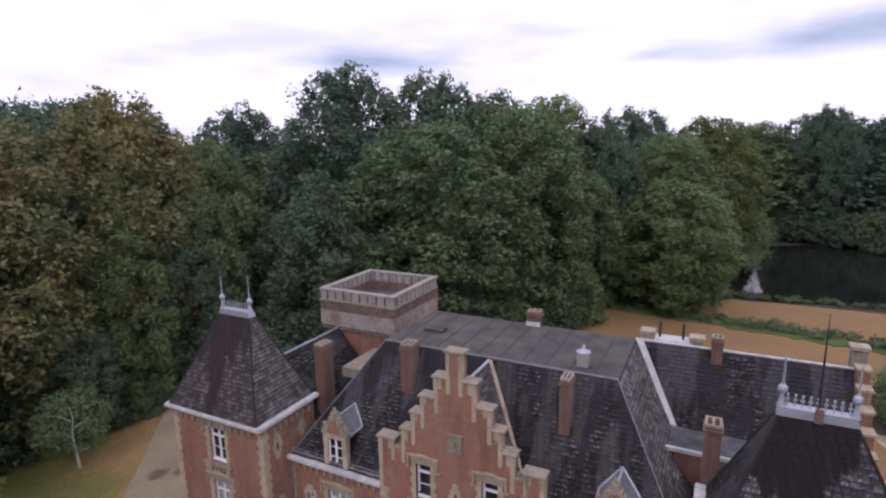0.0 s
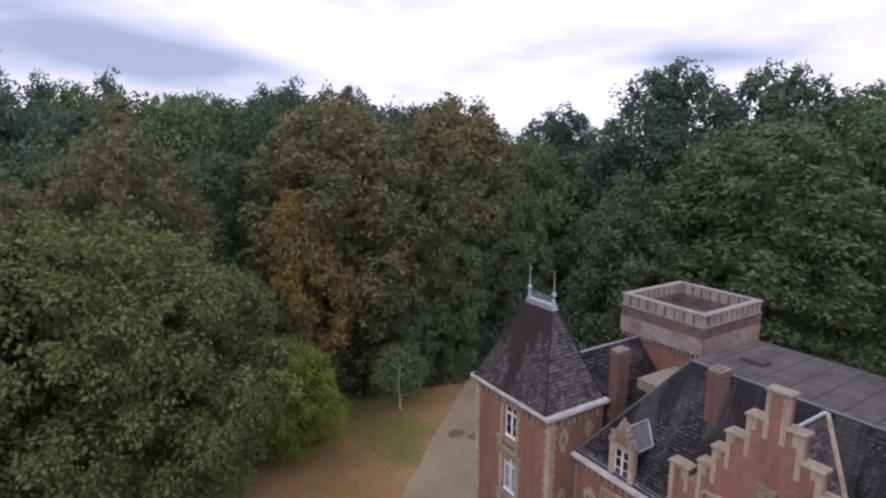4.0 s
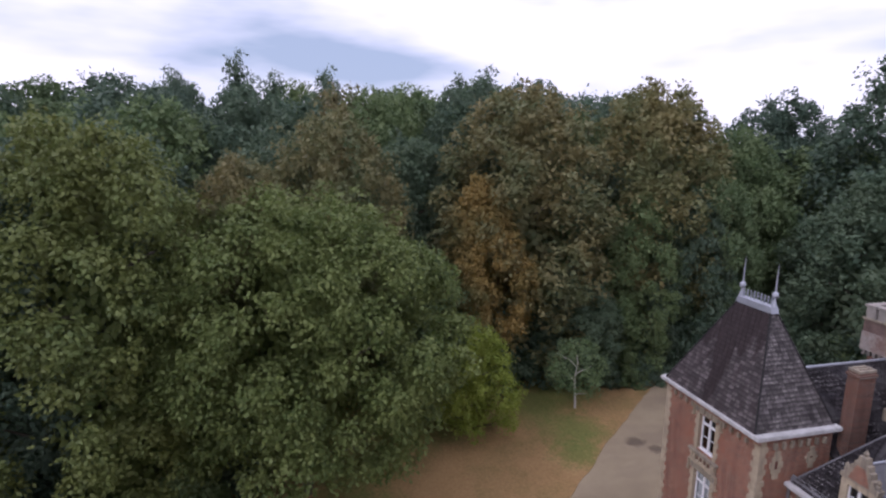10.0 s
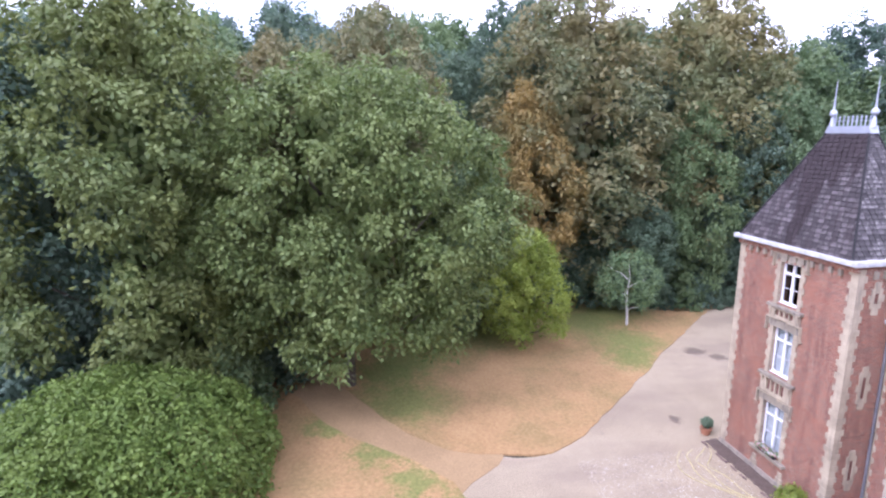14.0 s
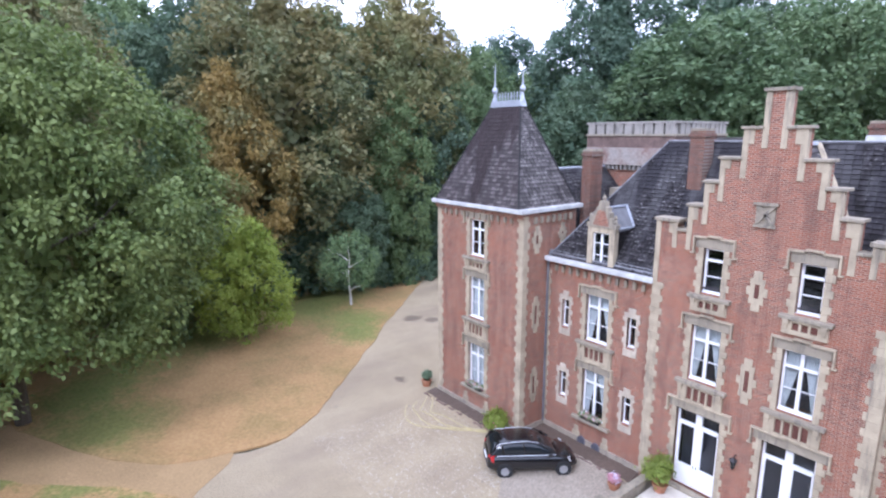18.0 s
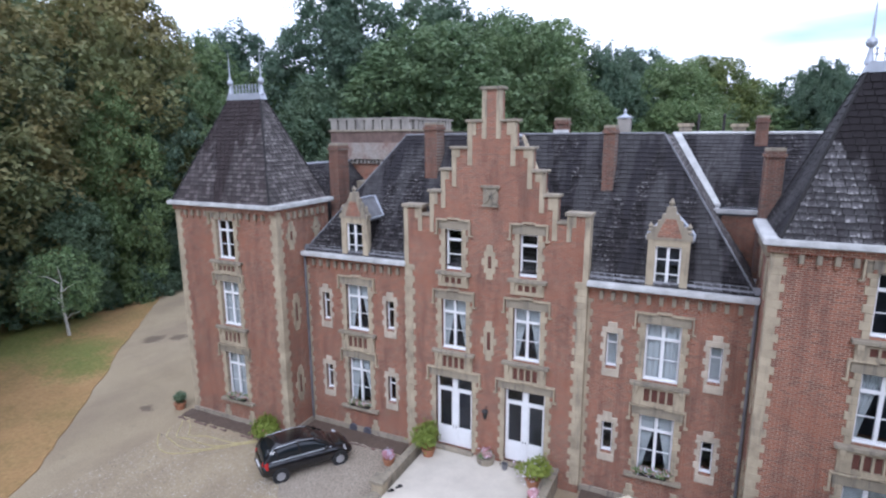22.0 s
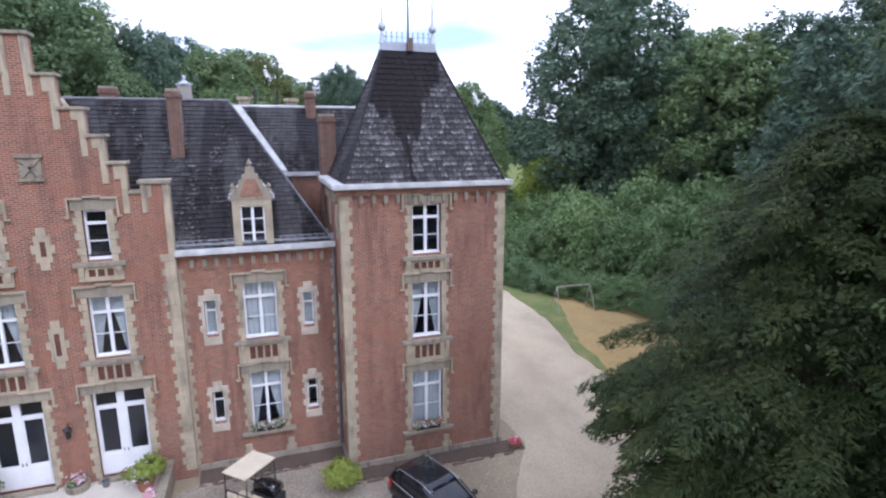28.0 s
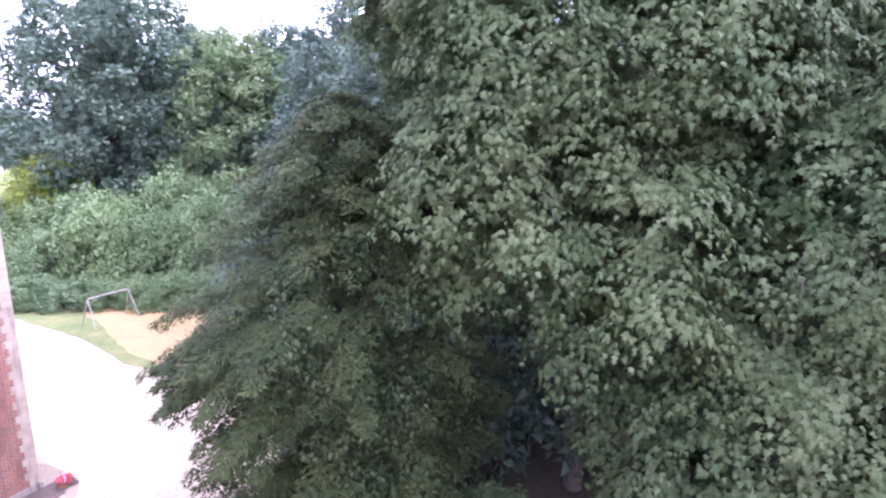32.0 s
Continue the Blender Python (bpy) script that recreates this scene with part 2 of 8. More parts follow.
def slate_material(name, c, moss=0.5, black=0.9, at=0.0, shift=0.0, mid=13.5, rise=0.03, centre=None, pale=(0.3, 0.285, 0.265), runs=(0.016, 0.013, 0.014), wide=1.1, deep=0.2, grown=0.4, foot=None, wash=None):
    """Lapped slates, one by one a little different, blotched with pale lichen, and black runs of algae from the top."""
    m, nt, b = material(name, 0.75)
    b.inputs["Specular IOR Level"].default_value = 0.15
    geo = nt.nodes.new("ShaderNodeNewGeometry")
    info = nt.nodes.new("ShaderNodeObjectInfo")
    rnd = math_node(nt, "FRACT", math_node(nt, "ADD", geo.outputs["Random Per Island"], info.outputs["Random"]))
    off = nt.nodes.new("ShaderNodeVectorMath")
    off.operation = "ADD"
    off.inputs[1].default_value = (shift, 0, 0)
    link(nt, geo.outputs["Position"], off.inputs[0])
    sep = nt.nodes.new("ShaderNodeSeparateXYZ")
    link(nt, geo.outputs["Position"], sep.inputs[0])
    f1 = tex_noise(nt, 0.6, 5.0, 0.6, off.outputs[0], (1.3, 0.5, 0.3))
    f2 = tex_noise(nt, 10.0, 4.0, 0.7)
    f3 = tex_noise(nt, 0.95, 4.0, 0.6, off.outputs[0], (1.0, 0.5, 0.10))
    f4 = tex_noise(nt, 4.5, 3.0, 0.6, off.outputs[0], (1.0, 0.5, 0.05))
    col = ramp(nt, rnd, ((0.0, tuple(v * 0.6 for v in c)), (0.6, c), (1.0, tuple(v * 1.6 for v in c))))
    lich = math_node(nt, "MULTIPLY", ramp(nt, f2, ((0.52, (0, 0, 0)), (0.59, (1, 1, 1)))), ramp(nt, f1, ((grown, (0.05, 0.05, 0.05)), (grown + 0.12, (1, 1, 1)))))
    lich = math_node(nt, "MULTIPLY", lich, ramp(nt, rnd, ((0.2, (0.15, 0.15, 0.15)), (0.55, (1, 1, 1)))))
    if foot:
        # lichen keeps to the thick lower edge of each row
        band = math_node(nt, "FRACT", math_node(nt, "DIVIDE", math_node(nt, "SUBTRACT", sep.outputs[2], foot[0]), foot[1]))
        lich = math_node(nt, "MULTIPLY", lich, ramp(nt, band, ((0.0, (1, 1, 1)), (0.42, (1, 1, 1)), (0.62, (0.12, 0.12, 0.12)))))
        # the shadow line at the lap above, with damp dirt, is painted darker
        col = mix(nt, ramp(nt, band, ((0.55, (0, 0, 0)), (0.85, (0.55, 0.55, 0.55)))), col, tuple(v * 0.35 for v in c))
    col = mix(nt, math_node(nt, "MULTIPLY", lich, moss), col, pale)
    run = math_node(nt, "ADD", f3, math_node(nt, "MULTIPLY", math_node(nt, "SUBTRACT", sep.outputs[2], mid), rise))
    if centre is not None:
        # the run-off below the middle of the ridge
        sway = math_node(nt, "MULTIPLY", math_node(nt, "SUBTRACT", tex_noise(nt, 1.3, 4.0, 0.6, geo.outputs["Position"], (1.0, 1.0, 0.4)), 0.5), 1.3)
        d = math_node(nt, "ABSOLUTE", math_node(nt, "ADD", math_node(nt, "SUBTRACT", sep.outputs[0], centre), sway))
        # broad below the ridge, narrowing down the slope
        width = math_node(nt, "ADD", math_node(nt, "MULTIPLY", math_node(nt, "SUBTRACT", sep.outputs[2], 11.1), 0.22 * wide), 0.42 * wide)
        run = math_node(nt, "ADD", run, math_node(nt, "MULTIPLY", math_node(nt, "MAXIMUM", math_node(nt, "SUBTRACT", 1.0, math_node(nt, "DIVIDE", d, width)), 0.0), deep))
    col = mix(nt, ramp(nt, run, ((0.5 + at, (0, 0, 0)), (0.545 + at, (black, black, black)))), col, runs)
    col = mix(nt, ramp(nt, f4, ((0.52, (0, 0, 0)), (0.68, (0.6, 0.6, 0.6)))), col, tuple(v * 1.6 + 0.004 for v in runs))
    if wash:
        # broad pale runs where rain keeps the slates clean
        f5 = tex_noise(nt, 1.15, 3.0, 0.55, off.outputs[0], (1.0, 0.3, 0.03))
        col = mix(nt, ramp(nt, f5, ((0.49, (0, 0, 0)), (0.57, (0.65, 0.65, 0.65)))), col, mix(nt, rnd, tuple(v * 0.7 for v in wash), wash))
    link(nt, col, b.inputs["Base Color"])
    bump(nt, b, f2, 0.4, 0.01)
    return m


def ground_material(name, stops, scale, fine_scale, stops2, fac=0.5, bumpy=0.6, bump_d=0.03):
    m, nt, b = material(name, 0.95)
    f1 = tex_noise(nt, scale, 6.0, 0.62)
    f2 = tex_noise(nt, fine_scale, 5.0, 0.7)
    col = mix(nt, fac, ramp(nt, f1, stops), ramp(nt, f2, stops2))
    link(nt, col, b.inputs["Base Color"])
    bump(nt, b, f2, bumpy, bump_d)
    return m


def leaf_material(name, dark, mid, lite, tint=None, tint_amount=0.0, patch=0.35, gloss=0.3, patchy=0.55):
    """Leaves that differ one by one, by tree, and in patches."""
    m, nt, b = material(name, 0.55)
    geo = nt.nodes.new("ShaderNodeNewGeometry")
    info = nt.nodes.new("ShaderNodeObjectInfo")
    f1 = tex_noise(nt, patch, 3.0, 0.5)
    # bluish haze is put into the leaf colours: blue is raised most
    dark, mid, lite = ((c[0] * 1.21, c[1] * 1.19, c[2] * 1.5) for c in (dark, mid, lite))
    half = tuple((p + q) / 2 for p, q in zip(dark, mid))
    high = tuple((p + q) / 2 for p, q in zip(lite, mid))
    col = ramp(nt, geo.outputs["Random Per Island"], ((0.0, half), (0.55, mid), (1.0, high)))
    col = mix(nt, ramp(nt, f1, ((0.38, (0, 0, 0)), (0.66, (patchy, patchy, patchy)))), col, lite)
    tw = mix(nt, info.outputs["Random"], (0.92, 0.96, 1.02), (1.22, 1.2, 1.06))
    col = mix(nt, 0.8, col, tw, "MULTIPLY")
    if tint:
        f2 = tex_noise(nt, 0.22, 4.0, 0.6)
        t = math_node(nt, "MULTIPLY", ramp(nt, f2, ((0.40, (0, 0, 0)), (0.58, (1, 1, 1)))), tint_amount)
        col = mix(nt, t, col, mix(nt, geo.outputs["Random Per Island"], tint, tuple(v * 0.55 for v in tint)))
    link(nt, col, b.inputs["Base Color"])
    b.inputs["Specular IOR Level"].default_value = gloss
    tr = nt.nodes.new("ShaderNodeBsdfTranslucent")
    link(nt, col, tr.inputs["Color"])
    mx = nt.nodes.new("ShaderNodeMixShader")
    mx.inputs[0].default_value = 0.3
    out = nt.nodes["Material Output"]
    link(nt, b.outputs[0], mx.inputs[1])
    link(nt, tr.outputs[0], mx.inputs[2])
    link(nt, mx.outputs[0], out.inputs["Surface"])
    return m


BRICK_X = brick_material("red_brick_x", "x")
BRICK_Y = brick_material("red_brick_y", "y")
BRICK_STACK = brick_material("stack_brick", "x", 0.62)
BRICK_OLD = plain("sooty_brick", (0.17, 0.115, 0.095), 0.92, 0.0, 0.25, 2.0, 0.4)
STONE = stone_material("limestone", (0.395, 0.33, 0.228), 0.6)
STONE_GREY = stone_material("grey_limestone", (0.285, 0.245, 0.18), 0.75)
STONE_CLEAN = stone_material("cleaned_limestone", (0.46, 0.395, 0.305), 0.3)
STONE_PALE = stone_material("pale_limestone", (0.3, 0.275, 0.24), 0.85)
LIMEWASH = ground_material("worn_limewash", ((0.38, (0.2, 0.1, 0.075)), (0.5, (0.29, 0.22, 0.185)), (0.6, (0.36, 0.325, 0.285))), 1.1, 7.0,
                          ((0.35, (0.13, 0.1, 0.085)), (0.6, (0.36, 0.32, 0.28))), 0.4, 0.5, 0.02)
PLINTH = stone_material("dirty_plinth_stone", (0.31, 0.265, 0.205), 0.9)
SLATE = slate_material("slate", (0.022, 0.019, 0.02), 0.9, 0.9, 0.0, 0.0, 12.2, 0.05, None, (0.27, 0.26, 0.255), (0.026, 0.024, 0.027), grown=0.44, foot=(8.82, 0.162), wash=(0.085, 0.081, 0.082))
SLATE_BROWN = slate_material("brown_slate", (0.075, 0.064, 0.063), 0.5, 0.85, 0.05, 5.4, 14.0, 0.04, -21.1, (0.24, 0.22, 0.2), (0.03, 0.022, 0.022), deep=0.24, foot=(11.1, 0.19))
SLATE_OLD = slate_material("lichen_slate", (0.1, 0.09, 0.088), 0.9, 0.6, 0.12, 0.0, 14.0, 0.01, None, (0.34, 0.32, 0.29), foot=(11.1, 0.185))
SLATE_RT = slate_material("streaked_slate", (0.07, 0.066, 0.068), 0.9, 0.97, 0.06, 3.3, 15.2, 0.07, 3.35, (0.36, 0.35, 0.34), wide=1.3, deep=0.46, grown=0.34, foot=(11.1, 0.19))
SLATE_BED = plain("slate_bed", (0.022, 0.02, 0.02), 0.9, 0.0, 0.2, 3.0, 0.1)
ZINC = plain("zinc", (0.4, 0.425, 0.47), 0.45, 0.35, 0.12, 2.0, 0.05)
WET_LEAD = plain("wet_lead", (0.17, 0.17, 0.18), 0.12, 0.2, 0.35, 0.9, 0.04)
WHITE_ZINC = plain("painted_zinc", (0.56, 0.56, 0.545), 0.5, 0.0, 0.2, 2.2, 0.04)
# brick with the shade of the recesses put into its colour
SHADED_BRICK = plain("shaded_brick", (0.14, 0.056, 0.04), 0.9, 0.0, 0.2, 3.0, 0.1)
WHITE = plain("white_paint", (0.78, 0.78, 0.78), 0.5, 0.0, 0.05, 2.0, 0.03)
CURTAIN = plain("lace_curtain", (0.74, 0.74, 0.74), 0.9, 0.0, 0.12, 3.0, 0.1)
# stands in for unlit rooms; gloom and bluish pane reflection are in the colour
SHADE_SHEET = plain("dark_room", (0.1, 0.1, 0.125), 0.9, 0.0, 0.2, 1.0, 0.0)
FELT_LAP = plain("felt_lap", (0.05, 0.046, 0.043), 0.9, 0.0, 0.3, 1.5, 0.2)
FELT = plain("roofing_felt", (0.085, 0.078, 0.07), 0.92, 0.0, 0.3, 0.9, 0.4)
LEAD = plain("lead", (0.2, 0.2, 0.21), 0.6, 0.3, 0.2, 2.0, 0.05)
IRON = plain("dark_iron", (0.05, 0.045, 0.045), 0.6, 0.5, 0.2, 5.0, 0.05)
GLASS, _nt, _b = material("window_glass", 0.04)
_tr = _nt.nodes.new("ShaderNodeBsdfTransparent")
_tr.inputs["Color"].default_value = (0.82, 0.85, 0.86, 1)
_gl = _nt.nodes.new("ShaderNodeBsdfGlossy")
_gl.inputs["Roughness"].default_value = 0.04
_fr = _nt.nodes.new("ShaderNodeLayerWeight")
_fr.inputs["Blend"].default_value = 0.5
_gloss = math_node(_nt, "ADD", math_node(_nt, "MULTIPLY", math_node(_nt, "POWER", _fr.outputs["Facing"], 5.0), 0.8), 0.03)
_mx = _nt.nodes.new("ShaderNodeMixShader")
link(_nt, _gloss, _mx.inputs[0])
link(_nt, _tr.outputs[0], _mx.inputs[1])
link(_nt, _gl.outputs[0], _mx.inputs[2])
link(_nt, _mx.outputs[0], _nt.nodes["Material Output"].inputs["Surface"])


def gravel_material(name, spots, wash=(1.0, 1.0, 1.0)):
    """Fine pale gravel, worn to earth in places, with dark holes and damp stains."""
    m, nt, b = material(name, 0.95)
    co = nt.nodes.new("ShaderNodeTexCoord").outputs["Object"]
    f1 = tex_noise(nt, 0.13, 6.0, 0.65)
    f2 = tex_noise(nt, 14.0, 5.0, 0.8)
    f3 = tex_noise(nt, 1.5, 5.0, 0.65)
    f4 = tex_noise(nt, 0.3, 4.0, 0.6, co, (1.0, 0.45, 1.0))
    col = mix(nt, 0.5, ramp(nt, f1, ((0.3, (0.205, 0.16, 0.105)), (0.5, (0.332, 0.275, 0.193)), (0.68, (0.415, 0.356, 0.26)))),
              ramp(nt, f2, ((0.32, (0.13, 0.107, 0.074)), (0.5, (0.345, 0.292, 0.21)), (0.68, (0.6, 0.535, 0.405)))))
    col = mix(nt, ramp(nt, f4, ((0.46, (0, 0, 0)), (0.66, (0.62, 0.62, 0.62)))), col, (0.24, 0.195, 0.15))
    col = mix(nt, ramp(nt, f3, ((0.6, (0, 0, 0)), (0.78, (0.45, 0.45, 0.45)))), col, (0.17, 0.145, 0.12))
    wob = math_node(nt, "MULTIPLY", math_node(nt, "SUBTRACT", f3, 0.5), 1.6)
    for x, y, r in spots:
        d = nt.nodes.new("ShaderNodeVectorMath")
        d.operation = "DISTANCE"
        d.inputs[1].default_value = (x, y, 0.0)
        link(nt, co, d.inputs[0])
        t = math_node(nt, "DIVIDE", math_node(nt, "ADD", d.outputs["Value"], wob), r)
        col = mix(nt, ramp(nt, t, ((0.5, (0.75, 0.75, 0.75)), (1.0, (0, 0, 0)))), col, (0.1, 0.075, 0.06))
    col = mix(nt, 1.0, col, wash, "MULTIPLY")
    link(nt, col, b.inputs["Base Color"])
    bump(nt, b, f2, 0.9, 0.05)
    return m


GRAVEL_PALE = gravel_material("fresh_gravel", (), (1.42, 1.4, 1.34))
GRAVEL = gravel_material("gravel", ((-35.6, 24.2, 1.0), (-34.3, 25.2, 0.7), (-26.9, 17.1, 0.4)), (1.01, 0.97, 0.865))
FOREST = ground_material("forest_floor", ((0.35, (0.03, 0.025, 0.015)), (0.65, (0.07, 0.055, 0.03))), 0.3, 4.0,
                         ((0.3, (0.02, 0.02, 0.01)), (0.7, (0.09, 0.075, 0.04))), 0.5)


def lawn_material(name, spots):
    """Dry turf with greener spots of uneven outline."""
    m, nt, b = material(name, 0.95)
    co = nt.nodes.new("ShaderNodeTexCoord").outputs["Object"]
    f1 = tex_noise(nt, 0.25, 6.0, 0.65)
    f2 = tex_noise(nt, 5.0, 6.0, 0.75)
    f3 = tex_noise(nt, 1.3, 4.0, 0.6)
    col = mix(nt, 0.45, ramp(nt, f1, ((0.3, (0.155, 0.135, 0.04)), (0.42, (0.265, 0.185, 0.068)), (0.55, (0.375, 0.228, 0.093)), (0.7, (0.44, 0.28, 0.122)))),
              ramp(nt, f2, ((0.3, (0.13, 0.085, 0.028)), (0.5, (0.3, 0.182, 0.073)), (0.7, (0.46, 0.3, 0.13)))))
    wob = math_node(nt, "MULTIPLY", math_node(nt, "SUBTRACT", math_node(nt, "ADD", math_node(nt, "MULTIPLY", f3, 0.6), math_node(nt, "MULTIPLY", f2, 0.4)), 0.5), 6.5)
    for x, y, r in spots:
        d = nt.nodes.new("ShaderNodeVectorMath")
        d.operation = "DISTANCE"
        d.inputs[1].default_value = (x, y, 0.05)
        link(nt, co, d.inputs[0])
        t = math_node(nt, "DIVIDE", math_node(nt, "ADD", d.outputs["Value"], wob), r)
        col = mix(nt, ramp(nt, t, ((0.3, (0.78, 0.78, 0.78)), (1.05, (0, 0, 0)))), col, ramp(nt, f2, ((0.3, (0.085, 0.12, 0.022)), (0.7, (0.19, 0.225, 0.05)))))
    link(nt, col, b.inputs["Base Color"])
    bump(nt, b, f2, 0.8, 0.06)
    return m


LAWN = lawn_material("dry_lawn", ((-43.5, 18.5, 5.0), (-45.4, 22.5, 4.4), (-38.4, 20.4, 3.6), (-35.2, 19.0, 2.8), (-42.6, 11.0, 5.0), (-41.4, 6.0, 5.0), (-31.8, 2.2, 4.0), (-37.5, 3.0, 3.6), (-36, 1.5, 3.2), (-48, 9, 5.0), (-23.8, 2.0, 1.7), (-26.4, 0.5, 1.7), (-21.6, 3.2, 1.5), (-29.5, -2.2, 1.6)))
FIELD = ground_material("dry_field", ((0.3, (0.22, 0.13, 0.05)), (0.7, (0.33, 0.19, 0.075))), 0.12, 3.0,
                        ((0.3, (0.15, 0.1, 0.04)), (0.7, (0.34, 0.22, 0.1))), 0.4, 0.7, 0.05)
GRASS = ground_material("green_grass", ((0.3, (0.05, 0.085, 0.02)), (0.7, (0.1, 0.15, 0.035))), 0.4, 8.0,
                        ((0.3, (0.05, 0.07, 0.02)), (0.7, (0.14, 0.18, 0.05))), 0.4, 0.7, 0.05)
MEADOW = ground_material("bright_meadow", ((0.3, (0.1, 0.135, 0.02)), (0.7, (0.16, 0.19, 0.03))), 0.1, 3.0,
                         ((0.3, (0.09, 0.115, 0.018)), (0.7, (0.17, 0.19, 0.04))), 0.4, 0.7, 0.05)
COARSE = ground_material("coarse_gravel", ((0.3, (0.23, 0.19, 0.14)), (0.7, (0.37, 0.315, 0.245))), 0.7, 15.0,
                         ((0.36, (0.1, 0.082, 0.062)), (0.5, (0.31, 0.262, 0.2)), (0.64, (0.56, 0.49, 0.39))), 0.6, 0.8, 0.05)
PATHM = ground_material("earth_path", ((0.3, (0.25, 0.16, 0.072)), (0.7, (0.4, 0.26, 0.125))), 0.5, 9.0,
                        ((0.3, (0.18, 0.13, 0.055)), (0.7, (0.39, 0.265, 0.13))), 0.5)
SAND = ground_material("sandy_ground", ((0.3, (0.26, 0.175, 0.06)), (0.7, (0.43, 0.285, 0.11))), 0.5, 7.0,
                       ((0.3, (0.2, 0.145, 0.05)), (0.7, (0.46, 0.33, 0.15))), 0.5)
VERGE = ground_material("thin_grass", ((0.36, (0.1, 0.15, 0.035)), (0.52, (0.16, 0.185, 0.055)), (0.68, (0.28, 0.225, 0.085))), 0.7, 8.0,
                        ((0.3, (0.07, 0.09, 0.025)), (0.7, (0.2, 0.21, 0.07))), 0.4, 0.7, 0.05)
PAVING = plain("pale_paving", (0.58, 0.53, 0.445), 0.85, 0.0, 0.1, 0.9, 0.2)
BARK = ground_material("bark", ((0.3, (0.05, 0.04, 0.03)), (0.7, (0.12, 0.1, 0.075))), 2.0, 16.0,
                       ((0.3, (0.03, 0.025, 0.02)), (0.7, (0.16, 0.135, 0.105))), 0.5, 0.9, 0.04)
BIRCH = ground_material("birch_bark", ((0.4, (0.5, 0.48, 0.44)), (0.6, (0.62, 0.6, 0.56))), 2.0, 9.0,
                        ((0.4, (0.12, 0.11, 0.1)), (0.55, (0.6, 0.58, 0.54))), 0.5, 0.4, 0.02)
LEAF_GREEN = leaf_material("leaf_green", (0.045, 0.08, 0.031), (0.088, 0.138, 0.046), (0.16, 0.21, 0.077))
LEAF_NEAR = leaf_material("leaf_near", (0.043, 0.07, 0.016), (0.085, 0.122, 0.028), (0.168, 0.205, 0.056), None, 0.0, 0.5, 0.3)
LEAF_DARK = leaf_material("leaf_dark", (0.036, 0.068, 0.037), (0.064, 0.106, 0.054), (0.118, 0.16, 0.08))
LEAF_MID = leaf_material("leaf_mid", (0.055, 0.105, 0.033), (0.11, 0.175, 0.055), (0.21, 0.28, 0.11), None, 0.0, 0.7)
LEAF_BROWN = leaf_material("leaf_turning", (0.055, 0.08, 0.03), (0.1, 0.125, 0.045), (0.17, 0.18, 0.07), (0.42, 0.28, 0.1), 0.36)
LEAF_OLIVE = leaf_material("leaf_olive", (0.045, 0.076, 0.021), (0.084, 0.122, 0.032), (0.152, 0.186, 0.05), (0.23, 0.2, 0.032), 0.28)
LEAF_ORANGE = leaf_material("leaf_orange", (0.08, 0.088, 0.026), (0.145, 0.138, 0.04), (0.24, 0.2, 0.055), (0.52, 0.32, 0.085), 0.5)
LEAF_LIME = leaf_material("leaf_lime", (0.11, 0.155, 0.02), (0.19, 0.25, 0.032), (0.3, 0.35, 0.055))
LEAF_POT = leaf_material("leaf_pot", (0.08, 0.11, 0.015), (0.155, 0.2, 0.026), (0.26, 0.3, 0.05))
LEAF_LAUREL = leaf_material("leaf_laurel", (0.042, 0.076, 0.011), (0.082, 0.13, 0.018), (0.14, 0.19, 0.036), None, 0.0, 0.8)
LEAF_SILVER = leaf_material("leaf_pale", (0.026, 0.047, 0.015), (0.049, 0.079, 0.026), (0.112, 0.15, 0.057), (0.2, 0.15, 0.04), 0.1, 0.75, 0.1, 0.7)
LEAF_YEW = leaf_material("needle_yew", (0.012, 0.021, 0.0075), (0.029, 0.046, 0.015), (0.082, 0.1, 0.031), None, 0.0, 0.9, 0.1)
WATER, _nt, _b = material("pond_water", 0.08)
_b.inputs["Base Color"].default_value = (0.012, 0.014, 0.012, 1)
bump(_nt, _b, tex_noise(_nt, 0.8, 3.0), 0.08, 0.05)
TERRACOTTA = plain("terracotta", (0.38, 0.17, 0.09), 0.85, 0.0, 0.15, 6.0, 0.1)
CAR_BLACK, _nt, _b = material("black_car_paint", 0.25)
_b.inputs["Base Color"].default_value = (0.006, 0.006, 0.008, 1)
_b.inputs["Coat Weight"].default_value = 0.6
bump(_nt, _b, tex_noise(_nt, 60.0, 2.0), 0.02, 0.002)
CAR_GLASS, _nt, _b = material("tinted_glass", 0.07)
_b.inputs["Base Color"].default_value = (0.012, 0.015, 0.018, 1)
RUBBER = plain("black_rubber", (0.02, 0.02, 0.02), 0.85, 0.0, 0.1, 8.0, 0.1)
ALLOY = plain("silver_alloy", (0.55, 0.56, 0.58), 0.35, 0.8, 0.05, 8.0, 0.0)
LAMP_RED = plain("red_lamp", (0.45, 0.02, 0.02), 0.2, 0.0, 0.1, 6.0, 0.0)
LAMP_CLEAR = plain("clear_lamp", (0.7, 0.71, 0.72), 0.15, 0.2, 0.05, 6.0, 0.0)
CREAM = plain("cream_vinyl", (0.62, 0.54, 0.4), 0.6, 0.0, 0.06, 3.0, 0.05)
HOSE = plain("yellow_hose", (0.5, 0.42, 0.2), 0.6, 0.0, 0.1, 3.0, 0.0)
SOIL = ground_material("dark_soil", ((0.3, (0.07, 0.05, 0.038)), (0.7, (0.13, 0.09, 0.065))), 0.8, 9.0, ((0.3, (0.05, 0.035, 0.028)), (0.7, (0.15, 0.11, 0.08))), 0.5)
SWING = plain("pale_tube", (0.42, 0.4, 0.33), 0.5, 0.2, 0.15, 4.0, 0.05)
